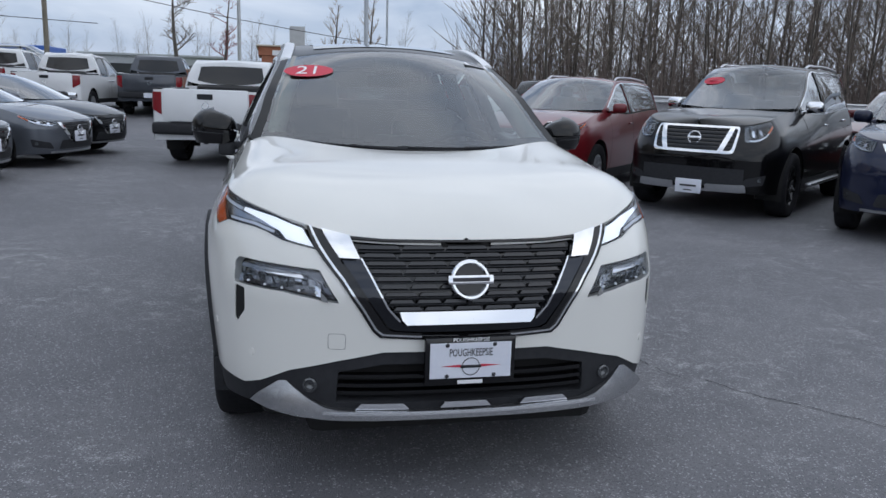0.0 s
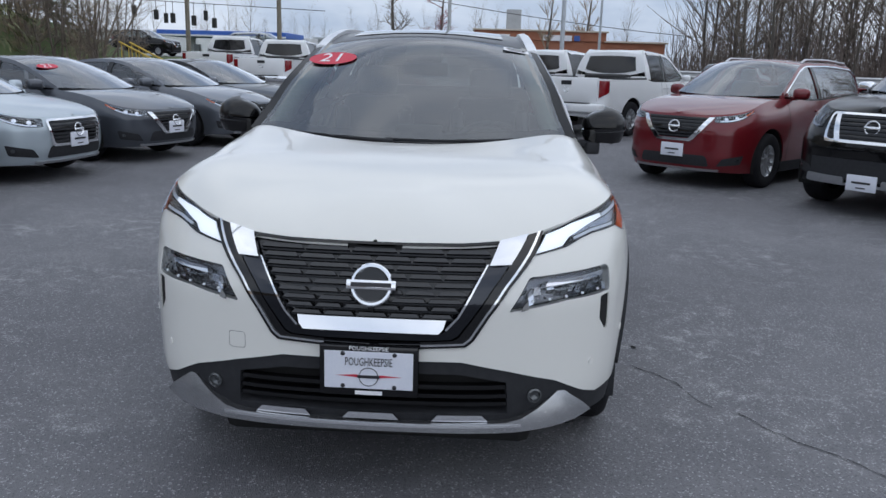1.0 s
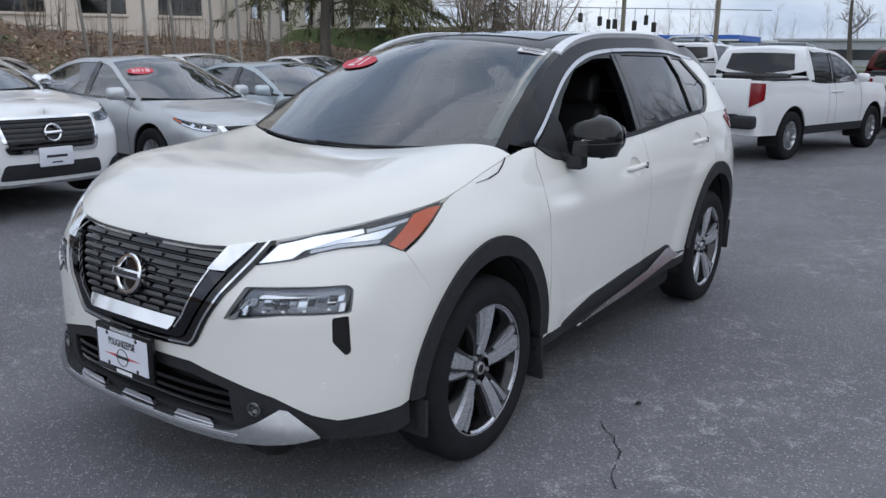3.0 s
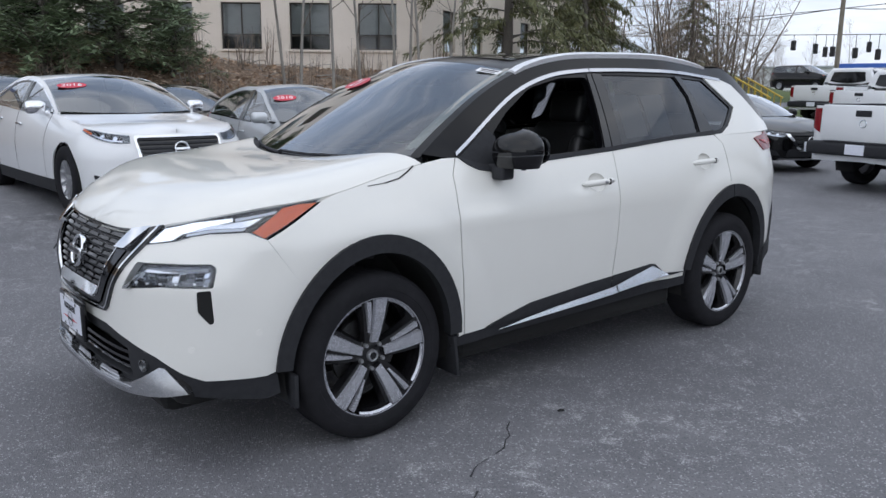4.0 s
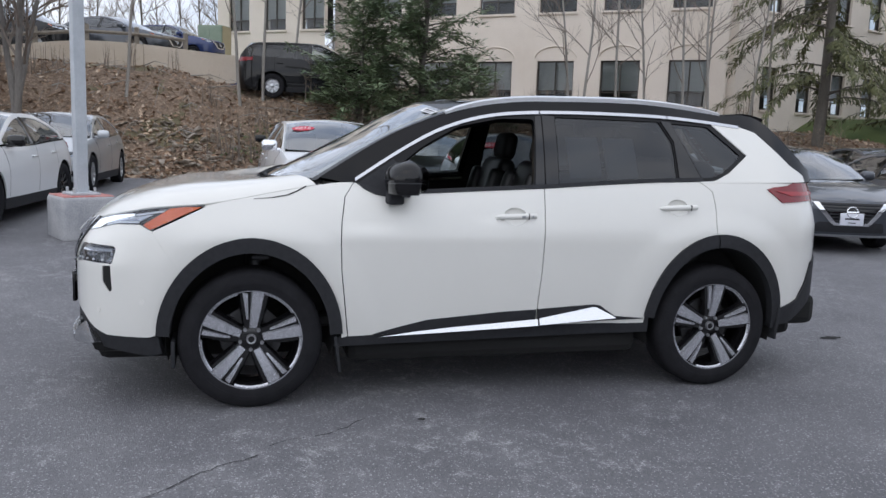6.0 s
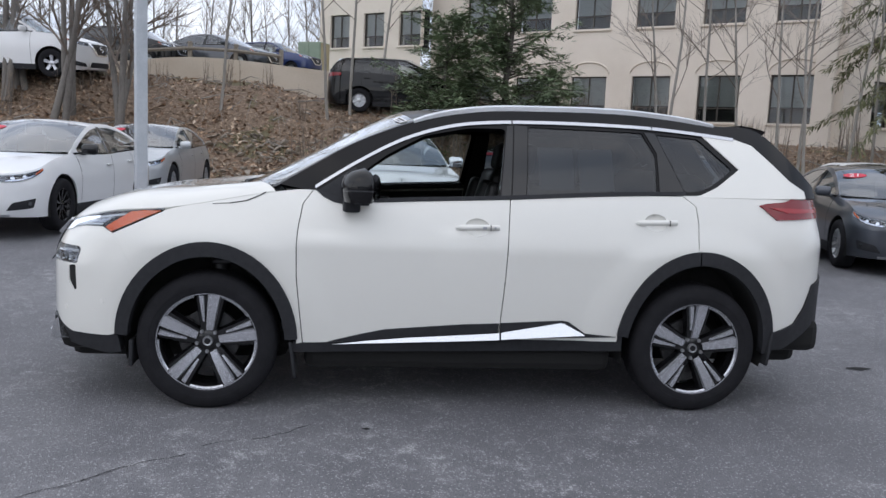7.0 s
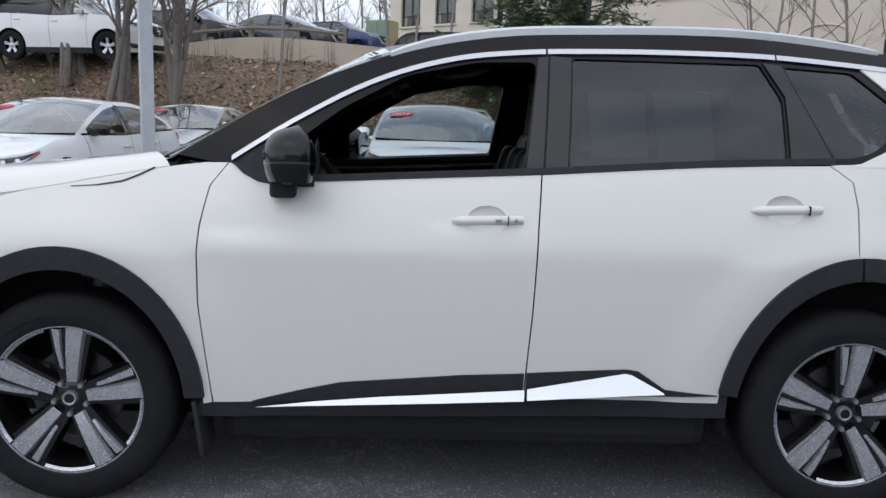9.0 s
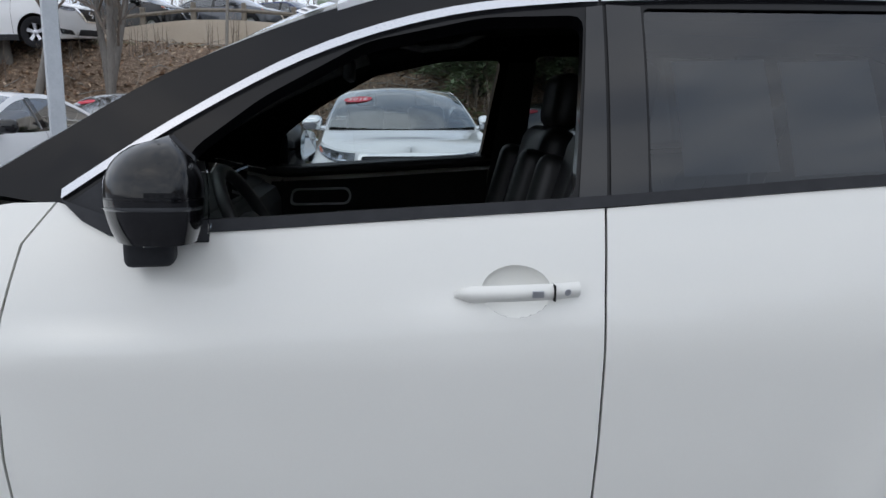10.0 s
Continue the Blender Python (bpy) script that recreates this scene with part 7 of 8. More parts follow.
def branches(m, p, d, length, r, depth, spread, rr, up=.25, sides=5):
    """Grows a tapered limb with side limbs."""
    pts, q, v = [p], Vector(p), Vector(d).normalized()
    n = 4 if depth > 0 else 3
    for i in range(n):
        v = (v + Vector((rr.gauss(0, .10), rr.gauss(0, .10), rr.gauss(0, .06) + up * .12))).normalized()
        q = q + v * (length / n)
        pts.append(q.copy())
    tube(m, pts, r, max(3, sides), False, r2=r * .45)
    if depth <= 0:
        return
    for i in range(rr.randint(3, 5)):
        k = rr.uniform(.3, 1.0)
        a = pts[min(n, int(k * n))]
        ax = Vector((rr.gauss(0, 1), rr.gauss(0, 1), rr.gauss(0, .3))).normalized()
        w = (v + ax * spread).normalized()
        branches(m, a, w, length * rr.uniform(.45, .7), r * .5, depth - 1, spread, rr, up, sides - 1)


def bare_tree(seed, height, r=.14, spread=.75, crown=.45, depth=3, limbs=9, up=.3, multi=1, lean=.03):
    """Meshes of a leafless tree: trunk and its limbs."""
    rr = random.Random(seed)
    tm_, bm_ = MB(), MB()
    for k in range(multi):
        base = Vector((rr.gauss(0, .25), rr.gauss(0, .25), -.1)) if multi > 1 else Vector((0, 0, -.1))
        v = Vector((rr.gauss(0, lean + (.10 if multi > 1 else 0)), rr.gauss(0, lean + (.10 if multi > 1 else 0)), 1)).normalized()
        pts, q = [base], base.copy()
        h = height * (rr.uniform(.75, 1) if multi > 1 else 1)
        for i in range(9):
            v = (v + Vector((rr.gauss(0, .03), rr.gauss(0, .03), .05))).normalized()
            q = q + v * (h / 9)
            pts.append(q.copy())
        tube(tm_, pts, r, 8, True, r2=r * .15)
        for i in range(limbs):
            t = crown + (1 - crown) * (i + rr.random()) / limbs
            a = pts[min(9, int(t * 9))].lerp(pts[min(9, int(t * 9) + 1)], (t * 9) % 1)
            th = rr.uniform(0, 6.28)
            w = (Vector((math.cos(th), math.sin(th), 0)) * spread + Vector((0, 0, 1)) * rr.uniform(.35, .9)).normalized()
            branches(bm_, a, w, h * rr.uniform(.16, .30) * (1.15 - .55 * t), r * .36 * (1.2 - t), depth - 1, spread, rr, up, 5)
    return tm_, bm_


def tree_thing(meshes, place, label, group="", name="bare_tree"):
    t = thing(name, label, "tree", place, group)
    for nm, me in meshes:
        o = new(nm, me)
        o.parent = t
        if name in ("thicket", "brush") or nm == "bough":
            tagged(o, kind="stuff")
    return t


def tree_meshes(seed, bark, twig, **k):
    a, b = bare_tree(seed, **k)
    return (("trunk", mesh_of("trunk", a, M[bark], 60)), ("crown", mesh_of("crown", b, M[twig], 60)))


def conifer(seed, height, width, mat, droop=.5, base=.12, n=90, size=.16, dens=26, bark="bark", shape=.75, rise=(.22, .22), hang=1.0):
    """Trunk with boughs that carry many small flat sprays."""
    rr = random.Random(seed)
    tr, cr, bo = MB(), MB(), MB()
    pts = [Vector((rr.gauss(0, .04) * i, rr.gauss(0, .04) * i, height * i / 8 - .1)) for i in range(9)]
    tube(tr, pts, height * .012 + .04, 8, True, r2=.02)
    for i in range(n):
        t = base + (1 - base) * (i + rr.random()) / n
        a = Vector((0, 0, height * t))
        L = width * (1 - t) ** shape * rr.uniform(.45, 1.15) + .2
        th = rr.uniform(0, 6.28)
        d = Vector((math.cos(th), math.sin(th), .25))
        bp = [a]
        lift = rr.uniform(*rise)
        for k in range(1, 6):
            u = k / 5
            bp.append(a + Vector((d.x * L * u, d.y * L * u, L * (lift * u - droop * u * u))))
        tube(bo, bp, .028 * (1.2 - t), 4, False, r2=.006)
        for k in range(int(dens * (L / width + .25))):
            u = rr.uniform(.12, 1.02)
            j = min(4, int(u * 5))
            p = bp[j].lerp(bp[j + 1], (u * 5 - j) if u < 1 else 1)
            s = size * rr.uniform(.6, 1.4)
            side = rr.choice((-1, 1)) * rr.uniform(.3, 1.4)
            w = Vector((d.x * math.cos(side) - d.y * math.sin(side), d.x * math.sin(side) + d.y * math.cos(side), -droop * hang * rr.uniform(.0, 1.3) + (rr.uniform(-.3, .6) if rise[1] > .5 else 0)))
            w.normalize()
            f = Vector((-w.y, w.x, rr.gauss(0, .35))).normalized() * s * .20
            p = p + Vector((rr.gauss(0, .05), rr.gauss(0, .05), rr.gauss(0, .06)))
            e = p + w * s * 1.9
            cr.add([p, p + w * s * .8 + f, e, p + w * s * .7 - f], [(0, 1, 2), (0, 2, 3)])
    return (("trunk", mesh_of("trunk", tr, M[bark], 60)), ("bough", mesh_of("bough", bo, M[bark], 60)), ("crown", mesh_of("crown", cr, M[mat])))


def slope_z(x, y):
    """Grass slope beyond the end of the bank."""
    k = float(smooth01((-15.6 - x) / 7.0)) * float(smooth01((y - 17.5) / 5.0)) * float(smooth01((42.0 - y) / 8.0))
    return ground_z(x, y) - .08 + 2.3 * k


def build_slope():
    m = MB()
    xs, ys = np.linspace(-48, -15, 34), np.linspace(17, 42, 26)
    m.add([(x, y, slope_z(x, y) + .05 * noise.noise((x, y, 1))) for x in xs for y in ys], [(i * 26 + j, (i + 1) * 26 + j, (i + 1) * 26 + j + 1, i * 26 + j + 1) for i in range(33) for j in range(25)])
    tagged(part("grass_slope", m, M["grass"], None, smooth=180), "grass slope rising beside the row of sedans", "ground", kind="structure")


def build_trees():
    # evergreens on the bank and by the building
    c1 = conifer(3, 6.6, 2.5, "needle", .26, .02, 170, .12, 120, shape=.62, rise=(-.1, .9))
    tree_thing(c1, pose(-18.6, 4.0, bank_z(-18.6, 4.0) - .1), "dense dark green evergreen on the bank", name="conifer")
    c1b = conifer(5, 3.6, 2.1, "needle", .22, .0, 110, .12, 125, shape=.45, rise=(-.1, .9))
    tree_thing(c1b, pose(-18.3, 2.2, bank_z(-18.3, 2.2) - .1), "dense dark green evergreen on the bank", name="conifer")
    tree_thing(c1b, pose(-18.9, 5.6, bank_z(-18.9, 5.6) - .2, 0, 0, 100) @ Matrix.Scale(.62, 4), "dense dark green evergreen on the bank", name="conifer")
    c2 = conifer(8, 12.5, 4.3, "needle2", .55, .10, 105, .13, 210, shape=.7, rise=(.0, .45), hang=2.6)
    tree_thing(c2, pose(-17.4, 17.0, 1.6), "tall drooping evergreen beside the cream building", name="conifer")
    c3 = conifer(9, 10.0, 3.2, "needle2", .55, .12, 95, .13, 180, rise=(.0, .45), hang=2.6)
    tree_thing(c3, pose(-19.5, 23.5, 1.2), "tall drooping evergreen beside the cream building", name="conifer")
    for x, y, k, r in ((-22.5, 27.0, .85, 40), (-26.0, 31.5, .9, 200), (-19.6, 31.5, .6, 120)):
        tree_thing(c3, pose(x, y, slope_z(x, y) - .05, 0, 0, r) @ Matrix.Scale(k, 4), "tall drooping evergreen on the grass slope", name="conifer")
    # pale saplings on the bank
    sap = [tree_meshes(20 + i, "palebark", "twig", height=h, r=.05, spread=.6, crown=.25, depth=3, limbs=11, up=.35) for i, h in enumerate((8.5, 9.5, 7.5))]
    for i, (x, y) in enumerate(((-19.3, -1.2), (-19.8, -.55), (-20.3, .3), (-19.2, -4.3), (-16.3, 9.2), (-16.8, 10.5), (-16.4, 11.5), (-17.2, 12.6), (-17.0, 14.0), (-16.2, 8.0), (-17.6, 15.2), (-18, 8.6), (-15.8, 12.0))):
        tree_thing(sap[i % 3], pose(x, y, bank_z(x, y), 0, 0, 57 * i), "slender bare tree with pale bark on the bank", "bare trees on the bank")
    ms = [tree_meshes(30 + i, "greybark", "twig", height=8.5, r=.105, spread=.6, crown=.22, depth=3, limbs=9, up=.4, multi=4, lean=.07) for i in range(2)]
    for i, (x, y) in enumerate(((-18.6, -8.4), (-18.0, -6.9), (-19.6, -10.2), (-20.5, -12.5))):
        tree_thing(ms[i % 2], pose(x, y, bank_z(x, y), 0, 0, 80 * i), "clump of bare grey trunks on the bank", "bare trees on the bank")
    # thickets by the road and low brush on the bank
    br = [tree_meshes(40 + i, "twig", "tantwig" if i else "twig", height=4.2, r=.032, spread=.95, crown=.12, depth=3, limbs=10, up=.3, multi=7, lean=.10) for i in range(2)]
    for i, (x, y, s) in enumerate(((-17.0, 28, 1.5), (-19.5, 29.5, 1.75), (-15.4, 28.6, 1.25), (-21.5, 27.5, 1.7), (-14.8, 29.5, .6), (-24, 29, 1.6), (-18, 32, 1.8), (-16.2, 27.4, .6), (-17.6, 27.0, .7), (-18.8, 27.6, .65), (-20.3, 26.8, .7), (-16.6, 29.6, 1.4), (-22.6, 27, .7), (-20.6, 30.5, 1.8), (-15.8, 27.6, .5), (-19.3, 26.6, .5))):
        tree_thing(br[i % 2], pose(x, y, ground_z(x, y), 0, 0, 50 * i) @ Matrix.Scale(s, 4), "leafless thicket beside the road", "thickets", "thicket")
    lb = tree_meshes(47, "twig", "tantwig", height=1.3, r=.015, spread=.8, crown=.1, depth=2, limbs=5, up=.3, multi=7)
    for i in range(54):
        y = rnd.uniform(-12, 17)
        x = foot_x(y) - rnd.uniform(1.6, 7.4)
        tree_thing(lb, pose(x, y, bank_z(x, y), 0, 0, 40 * i) @ Matrix.Scale(rnd.uniform(.6, 1.3), 4), "dry leafless brush on the bank", "brush on the bank", "brush")
    # the trees by the bank building
    t = tree_meshes(50, "bark", "twig", height=6.2, r=.16, spread=.9, crown=.25, depth=4, limbs=10, up=.25)
    tree_thing(t, pose(-5.6, 46, ground_z(-5.6, 46)), "bare rounded tree beside the road")
    t = tree_meshes(51, "bark", "redtwig", height=5.4, r=.14, spread=.9, crown=.25, depth=4, limbs=10, up=.25)
    tree_thing(t, pose(-3.0, 46.5, ground_z(-3, 46)), "tree with reddish budding twigs beside the road")
    t = tree_meshes(52, "bark", "tantwig", height=6.0, r=.14, spread=.45, crown=.15, depth=4, limbs=12, up=.6)
    tree_thing(t, pose(4.3, 56, ground_z(4, 56)), "bare upright tree beside the brick building")
    tree_thing(t, pose(8.6, 70, 1.3) @ Matrix.Scale(1.3, 4), "bare upright tree behind the brick building")
    # the woods
    wd = [tree_meshes(60 + i, "bark", "twig", height=12 + i, r=.10, spread=.55, crown=.06, depth=2, limbs=34, up=.5) for i in range(6)]
    k = 0
    for row in range(5):
        for i in range(34):
            x = 13.5 + i * 1.55 + rnd.uniform(-.7, .7) + row * .3
            y = 41 - (x - 13) * .28 + row * 2.6 + rnd.uniform(-.8, .8)
            tree_thing(wd[k % 6], pose(x, y, 1.2, 0, 0, rnd.uniform(0, 360)) @ Matrix.Scale(rnd.uniform(.62, 1.02), 4), "tall bare tree in the woods", "woods")
            k += 1
    ub = MB()
    for i in range(9000):
        x = rnd.uniform(12.5, 70)
        y = 39.5 - (x - 13) * .28 + rnd.uniform(0, 16)
        h = rnd.uniform(.8, 3.0) if i % 9 else rnd.uniform(3, 6)
        p = Vector((x, y, 1.1))
        tube(ub, [p, p + Vector((rnd.gauss(0, .2), rnd.gauss(0, .2), h * .5)), p + Vector((rnd.gauss(0, .28) * h ** .6, rnd.gauss(0, .28) * h ** .6, h))], .024, 3, False, r2=.008)
    tagged(part("undergrowth", ub, M["brushdark"]), "brown leafless undergrowth at the edge of the woods", "undergrowth", kind="stuff")
    # trees on the upper ground and along the horizon
    for i in range(44):
        x, y = -46 + rnd.uniform(-9, 5), -34 + i * .95 + rnd.uniform(-.6, .6)
        tree_thing(wd[i % 6], pose(x, y, 4.0, 0, 0, 30 * i) @ Matrix.Scale(rnd.uniform(.45, .8), 4), "bare tree beyond the upper lot", "far trees")
    for i in range(46):
        x = -75 + i * 2.3 + rnd.uniform(-1, 1)
        y = 118 + rnd.uniform(-8, 8)
        tree_thing(wd[i % 6], pose(x, y, 1.0, 0, 0, 30 * i) @ Matrix.Scale(rnd.uniform(.35, .7), 4), "bare tree on the far side of the road", "far trees")


def wall_slab(m, a, b, z0, z1, th, holes=()):
    """An upright wall from a to b (plan), with window holes (u0, u1, z0, z1) through its thickness."""
    a, b = Vector((*a, 0)), Vector((*b, 0))
    L = (b - a).length
    e = (b - a) / L
    n = Vector((e.y, -e.x, 0))
    us = sorted({0, L, *[h[0] for h in holes], *[h[1] for h in holes]})
    zs = sorted({z0, z1, *[h[2] for h in holes], *[h[3] for h in holes]})
    P = lambda u, z, o: a + e * u + n * o + Vector((0, 0, z))
    for u0, u1 in zip(us, us[1:]):
        for w0, w1 in zip(zs, zs[1:]):
            c = ((u0 + u1) / 2, (w0 + w1) / 2)
            if any(h[0] < c[0] < h[1] and h[2] < c[1] < h[3] for h in holes):
                continue
            m.add([P(u0, w0, 0), P(u1, w0, 0), P(u1, w1, 0), P(u0, w1, 0)], [(0, 1, 2, 3)])
    for h in holes:
        q = [(h[0], h[2]), (h[1], h[2]), (h[1], h[3]), (h[0], h[3])]
        for (ua, za), (ub, zb) in zip(q, q[1:] + q[:1]):
            m.add([P(ua, za, 0), P(ub, zb, 0), P(ub, zb, -th), P(ua, za, -th)], [(0, 1, 2, 3)])
    return e, n


def window_unit(house, a, e, n, u0, u1, z0, z1, depth=.12, bars=1, arch=False):
    P = lambda u, z, o: Vector((*a, 0)) + e * u + n * o + Vector((0, 0, z))
    m = MB()
    R = Matrix((e, n, Vector((0, 0, 1)))).transposed().to_4x4()

    def bar(mb, ua, ub, za, zb, o, t):
        c = P((ua + ub) / 2, (za + zb) / 2, o)
        b = MB()
        boxm(b, (0, 0, 0), (ub - ua, t, zb - za), .008, None, 1)
        mb.add([c + (R.to_3x3() @ Vector(v)) for v in b.v], b.f)
    f = .05
    o8 = [(u0, z0), (u1, z0), (u1, z1), (u0, z1), (u0 + f, z0 + f), (u1 - f, z0 + f), (u1 - f, z1 - f), (u0 + f, z1 - f)]
    m.add([P(u, z, -depth + .03) for u, z in o8] + [P(u, z, -depth - .03) for u, z in o8],
          [(k, (k + 1) % 4, 4 + (k + 1) % 4, 4 + k) for k in range(4)] + [(4 + k, 4 + (k + 1) % 4, 12 + (k + 1) % 4, 12 + k) for k in range(4)])
    w = part("window", m, M["winframe"], house)
    for k in range(bars):
        c = u0 + (u1 - u0) * (k + 1) / (bars + 1)
        bar(m := MB(), c - .025, c + .025, z0 + f, z1 - f, -depth, .06)
        part("mullion", m, M["winframe"], w)
    zc = z0 + (z1 - z0) * .30
    bar(m := MB(), u0 + f, u1 - f, zc - .02, zc + .02, -depth + .004, .05)
    part("transom", m, M["winframe"], w)
    for k in range(bars + 1):
        a0, a1 = u0 + (u1 - u0) * k / (bars + 1), u0 + (u1 - u0) * (k + 1) / (bars + 1)
        part("pane", MB().add([P(a0, z0, -depth - .012), P(a1, z0, -depth - .012), P(a1, z1, -depth - .012), P(a0, z1, -depth - .012)], [(0, 1, 2, 3)]), M["officeglass"], w)
    # near-black sheet behind the panes, standing in for the unlit room
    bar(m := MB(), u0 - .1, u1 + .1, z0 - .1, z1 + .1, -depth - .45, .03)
    part("room_dark_sheet", m, M["trim"], w)
    m = MB()
    bar(m, u0 + .04, u1 - .04, z0 + (z1 - z0) * .34, z1 - .04, -depth - .10, .01)
    part("blind", m, M["blind"], w)
    m = MB()
    bar(m, u0 - .06, u1 + .06, z0 - .09, z0, .01, .16)
    part("sill", m, M["stucco"], w)
    if arch:
        m = MB()
        c = (u0 + u1) / 2
        r = (u1 - u0) / 2 + .10
        pts = [P(c + r * math.cos(t), z1 + .10 + r * .55 * math.sin(t), .02) for t in np.linspace(0, math.pi, 14)]
        part("arch_moulding", tube(m, pts, .035, 6), M["stucco"], w, smooth=60)


M["officeglass"] = glass("office_pane", (.62, .66, .66), .8)
M["blind"] = varied("pale_blind", (.48, .48, .47), (.60, .60, .58), .8, 3, bump=.3, dist=.01, stretch=(1, 1, 14))


def build_office():
    """The cream building behind the bank."""
    house = thing("office_building", "cream stucco building with dark framed windows behind the bank", "building")
    P1, e = Vector((-25.95, 13.2, 0)), Vector((.65, .76, 0))
    a, corner = P1 - e * 13.0, P1 + e * 5.3
    hs = []
    for k in range(-4, 2):
        u = 13.0 + 2.75 * k
        hs += [(u, u + 1.62, 2.9, 4.72), (u, u + 1.62, 6.7, 8.5), (u, u + 1.62, 10.3, 12.1)]
    m = MB()
    e1, n1 = wall_slab(m, a.xy, corner.xy, 1.2, 13.5, .3, hs)
    end = corner + Vector((-.32, .95, 0)) * 15
    hs2 = [(1.6 + 2.4 * k, 2.6 + 2.4 * k, z, z + 1.7) for k in range(5) for z in (2.9, 6.7)]
    e2, n2 = wall_slab(m, corner.xy, end.xy, .6, 13.5, .3, hs2)
    part("wall", m, M["stucco"], house)
    for u0, u1, z0, z1 in hs:
        if z0 < 10:
            window_unit(house, a.xy, e1, n1, u0, u1, z0, z1, .14, 1, z0 < 4)
    for u0, u1, z0, z1 in hs2:
        window_unit(house, corner.xy, e2, n2, u0, u1, z0, z1, .14, 0)
    part("roof", MB().add([(*a.xy, 13.5), (*corner.xy, 13.5), (*end.xy, 13.5), (-45, 24, 13.5)], [(0, 1, 2, 3)]), M["roofgrey"], house)
    part("pilaster", boxm(MB(), corner + Vector((-.4, -.5, 7)), (.7, .7, 13), .05, (0, 0, 49)), M["stucco"], house)
    # farther wing
    wing = thing("office_wing", "farther cream wing of the building behind the upper lot", "building")
    a, b = Vector((-37.1, -2.1, 0)), Vector((-33.0, 2.7, 0))
    hs = [(u, u + 1.25, z, z + 1.6) for u in (.7, 2.85, 5.0) for z in (6.1, 9.6)]
    m = MB()
    e1, n1 = wall_slab(m, a.xy, b.xy, 2.5, 13, .3, hs)
    c = a + Vector((-8, 5, 0))
    wall_slab(m, c.xy, a.xy, 2.5, 13, .3)
    part("wall", m, M["stucco"], wing)
    for h in hs:
        window_unit(wing, a.xy, e1, n1, *h, .14, 1)


def build_upper():
    """Retaining wall, fence, cabinet and the cars parked above."""
    m = MB()
    top = curve1((-11, -9, -6, -1.3), (3.55, 3.66, 4.02, 3.82))
    ys = np.linspace(-11, -1.3, 24)
    vs = []
    for y in ys:
        vs += [(-23.0, y, 2.2), (-23.0, y, float(top(y))), (-23.3, y, float(top(y))), (-23.3, y, 2.2)]
    m.add(vs, [(i * 4 + k, i * 4 + k + 1, i * 4 + k + 5, i * 4 + k + 4) for i in range(len(ys) - 1) for k in range(3)])
    part_ = part("retaining_wall", m.flip(), M["wallcream"], None)
    tagged(part_, "low cream concrete retaining wall above the bank", "wall", kind="structure")
    m = MB().add([(-24.6, -30, 3.45), (-24.4, -11, 3.5), (-23.3, -10.9, 3.56), (-23.3, -1.3, 3.7), (-23.3, 2.0, 2.6), (-60, 2, 3.8), (-60, -30, 4.2)], [(0, 1, 2, 3, 4, 5, 6)])
    tagged(part("upper_lot", m, M["grass"]), "grassy edge and paving of the upper lot", "ground", kind="structure")
    fence = thing("rail_fence", "weathered wooden rail fence along the retaining wall", "fence")
    for y in np.arange(-10.4, -1.4, 1.5):
        part("post", boxm(MB(), (-23.15, y, float(top(y)) + .25), (.14, .14, .55), .02), M["wood"], fence)
    for y in np.arange(-10.4, -2.9, 1.5):
        part("rail", tube(MB(), [(-23.08, y, float(top(y)) + .3), (-23.08, y + 1.5, float(top(y + 1.5)) + .3)], .06, 6), M["wood"], fence)
    bx = thing("utility_cabinet", "faded green metal utility cabinet beside the fence", "cabinet")
    bx.matrix_basis = pose(-31.0, -2.14, 3.7, 0, 0, -27)
    part("body", boxm(MB(), (0, 0, .98), (.8, 1.1, 1.96), .03), M["greenbox"], bx)
    for y in (-.265, .265):
        part("door", boxm(MB(), (.415, y, 1.0), (.03, .51, 1.8), .01), M["greenbox"], bx)
    part("side_panel", boxm(MB(), (0, .565, .98), (.74, .03, 1.9), .01), M["tanpaint"], bx)


M["tanpaint"] = varied("tan_enamel", (.36, .30, .18), (.42, .36, .22), .5, 3, bump=.1)


def build_lamp_pole():
    p = thing("lamp_pole", "pale grey square lamp pole on a concrete base", "lamp pole", pose(-5.38, -3.20, ground_z(-5.38, -3.20) - .02))
    b = part("base", boxm(MB(), (0, 0, .25), (.62, .62, .54), .05, (0, 0, 28), 3), M["concrete"], p, "grey concrete base with a worn red top", 40)
    part("base_top", boxm(MB(), (0, 0, .516), (.57, .57, .02), .008, (0, 0, 28)), M["redpaint"], b)
    part("shaft", boxm(MB(), (0, 0, 4.45), (.135, .135, 7.9), .012, (0, 0, 28)), M["polepaint"], p)
    part("foot_plate", boxm(MB(), (0, 0, .54), (.34, .34, .03), .008, (0, 0, 28)), M["polepaint"], p)
    for i in range(4):
        a = radians(28 + 45 + 90 * i)
        part("bolt", boxm(MB(), (.17 * math.cos(a), .17 * math.sin(a), .58), (.03, .03, .07), .004), M["steel"], p)
    part("lamp_head", boxm(MB(), (.4, 0, 8.5), (.9, .35, .15), .04), M["polepaint"], p)


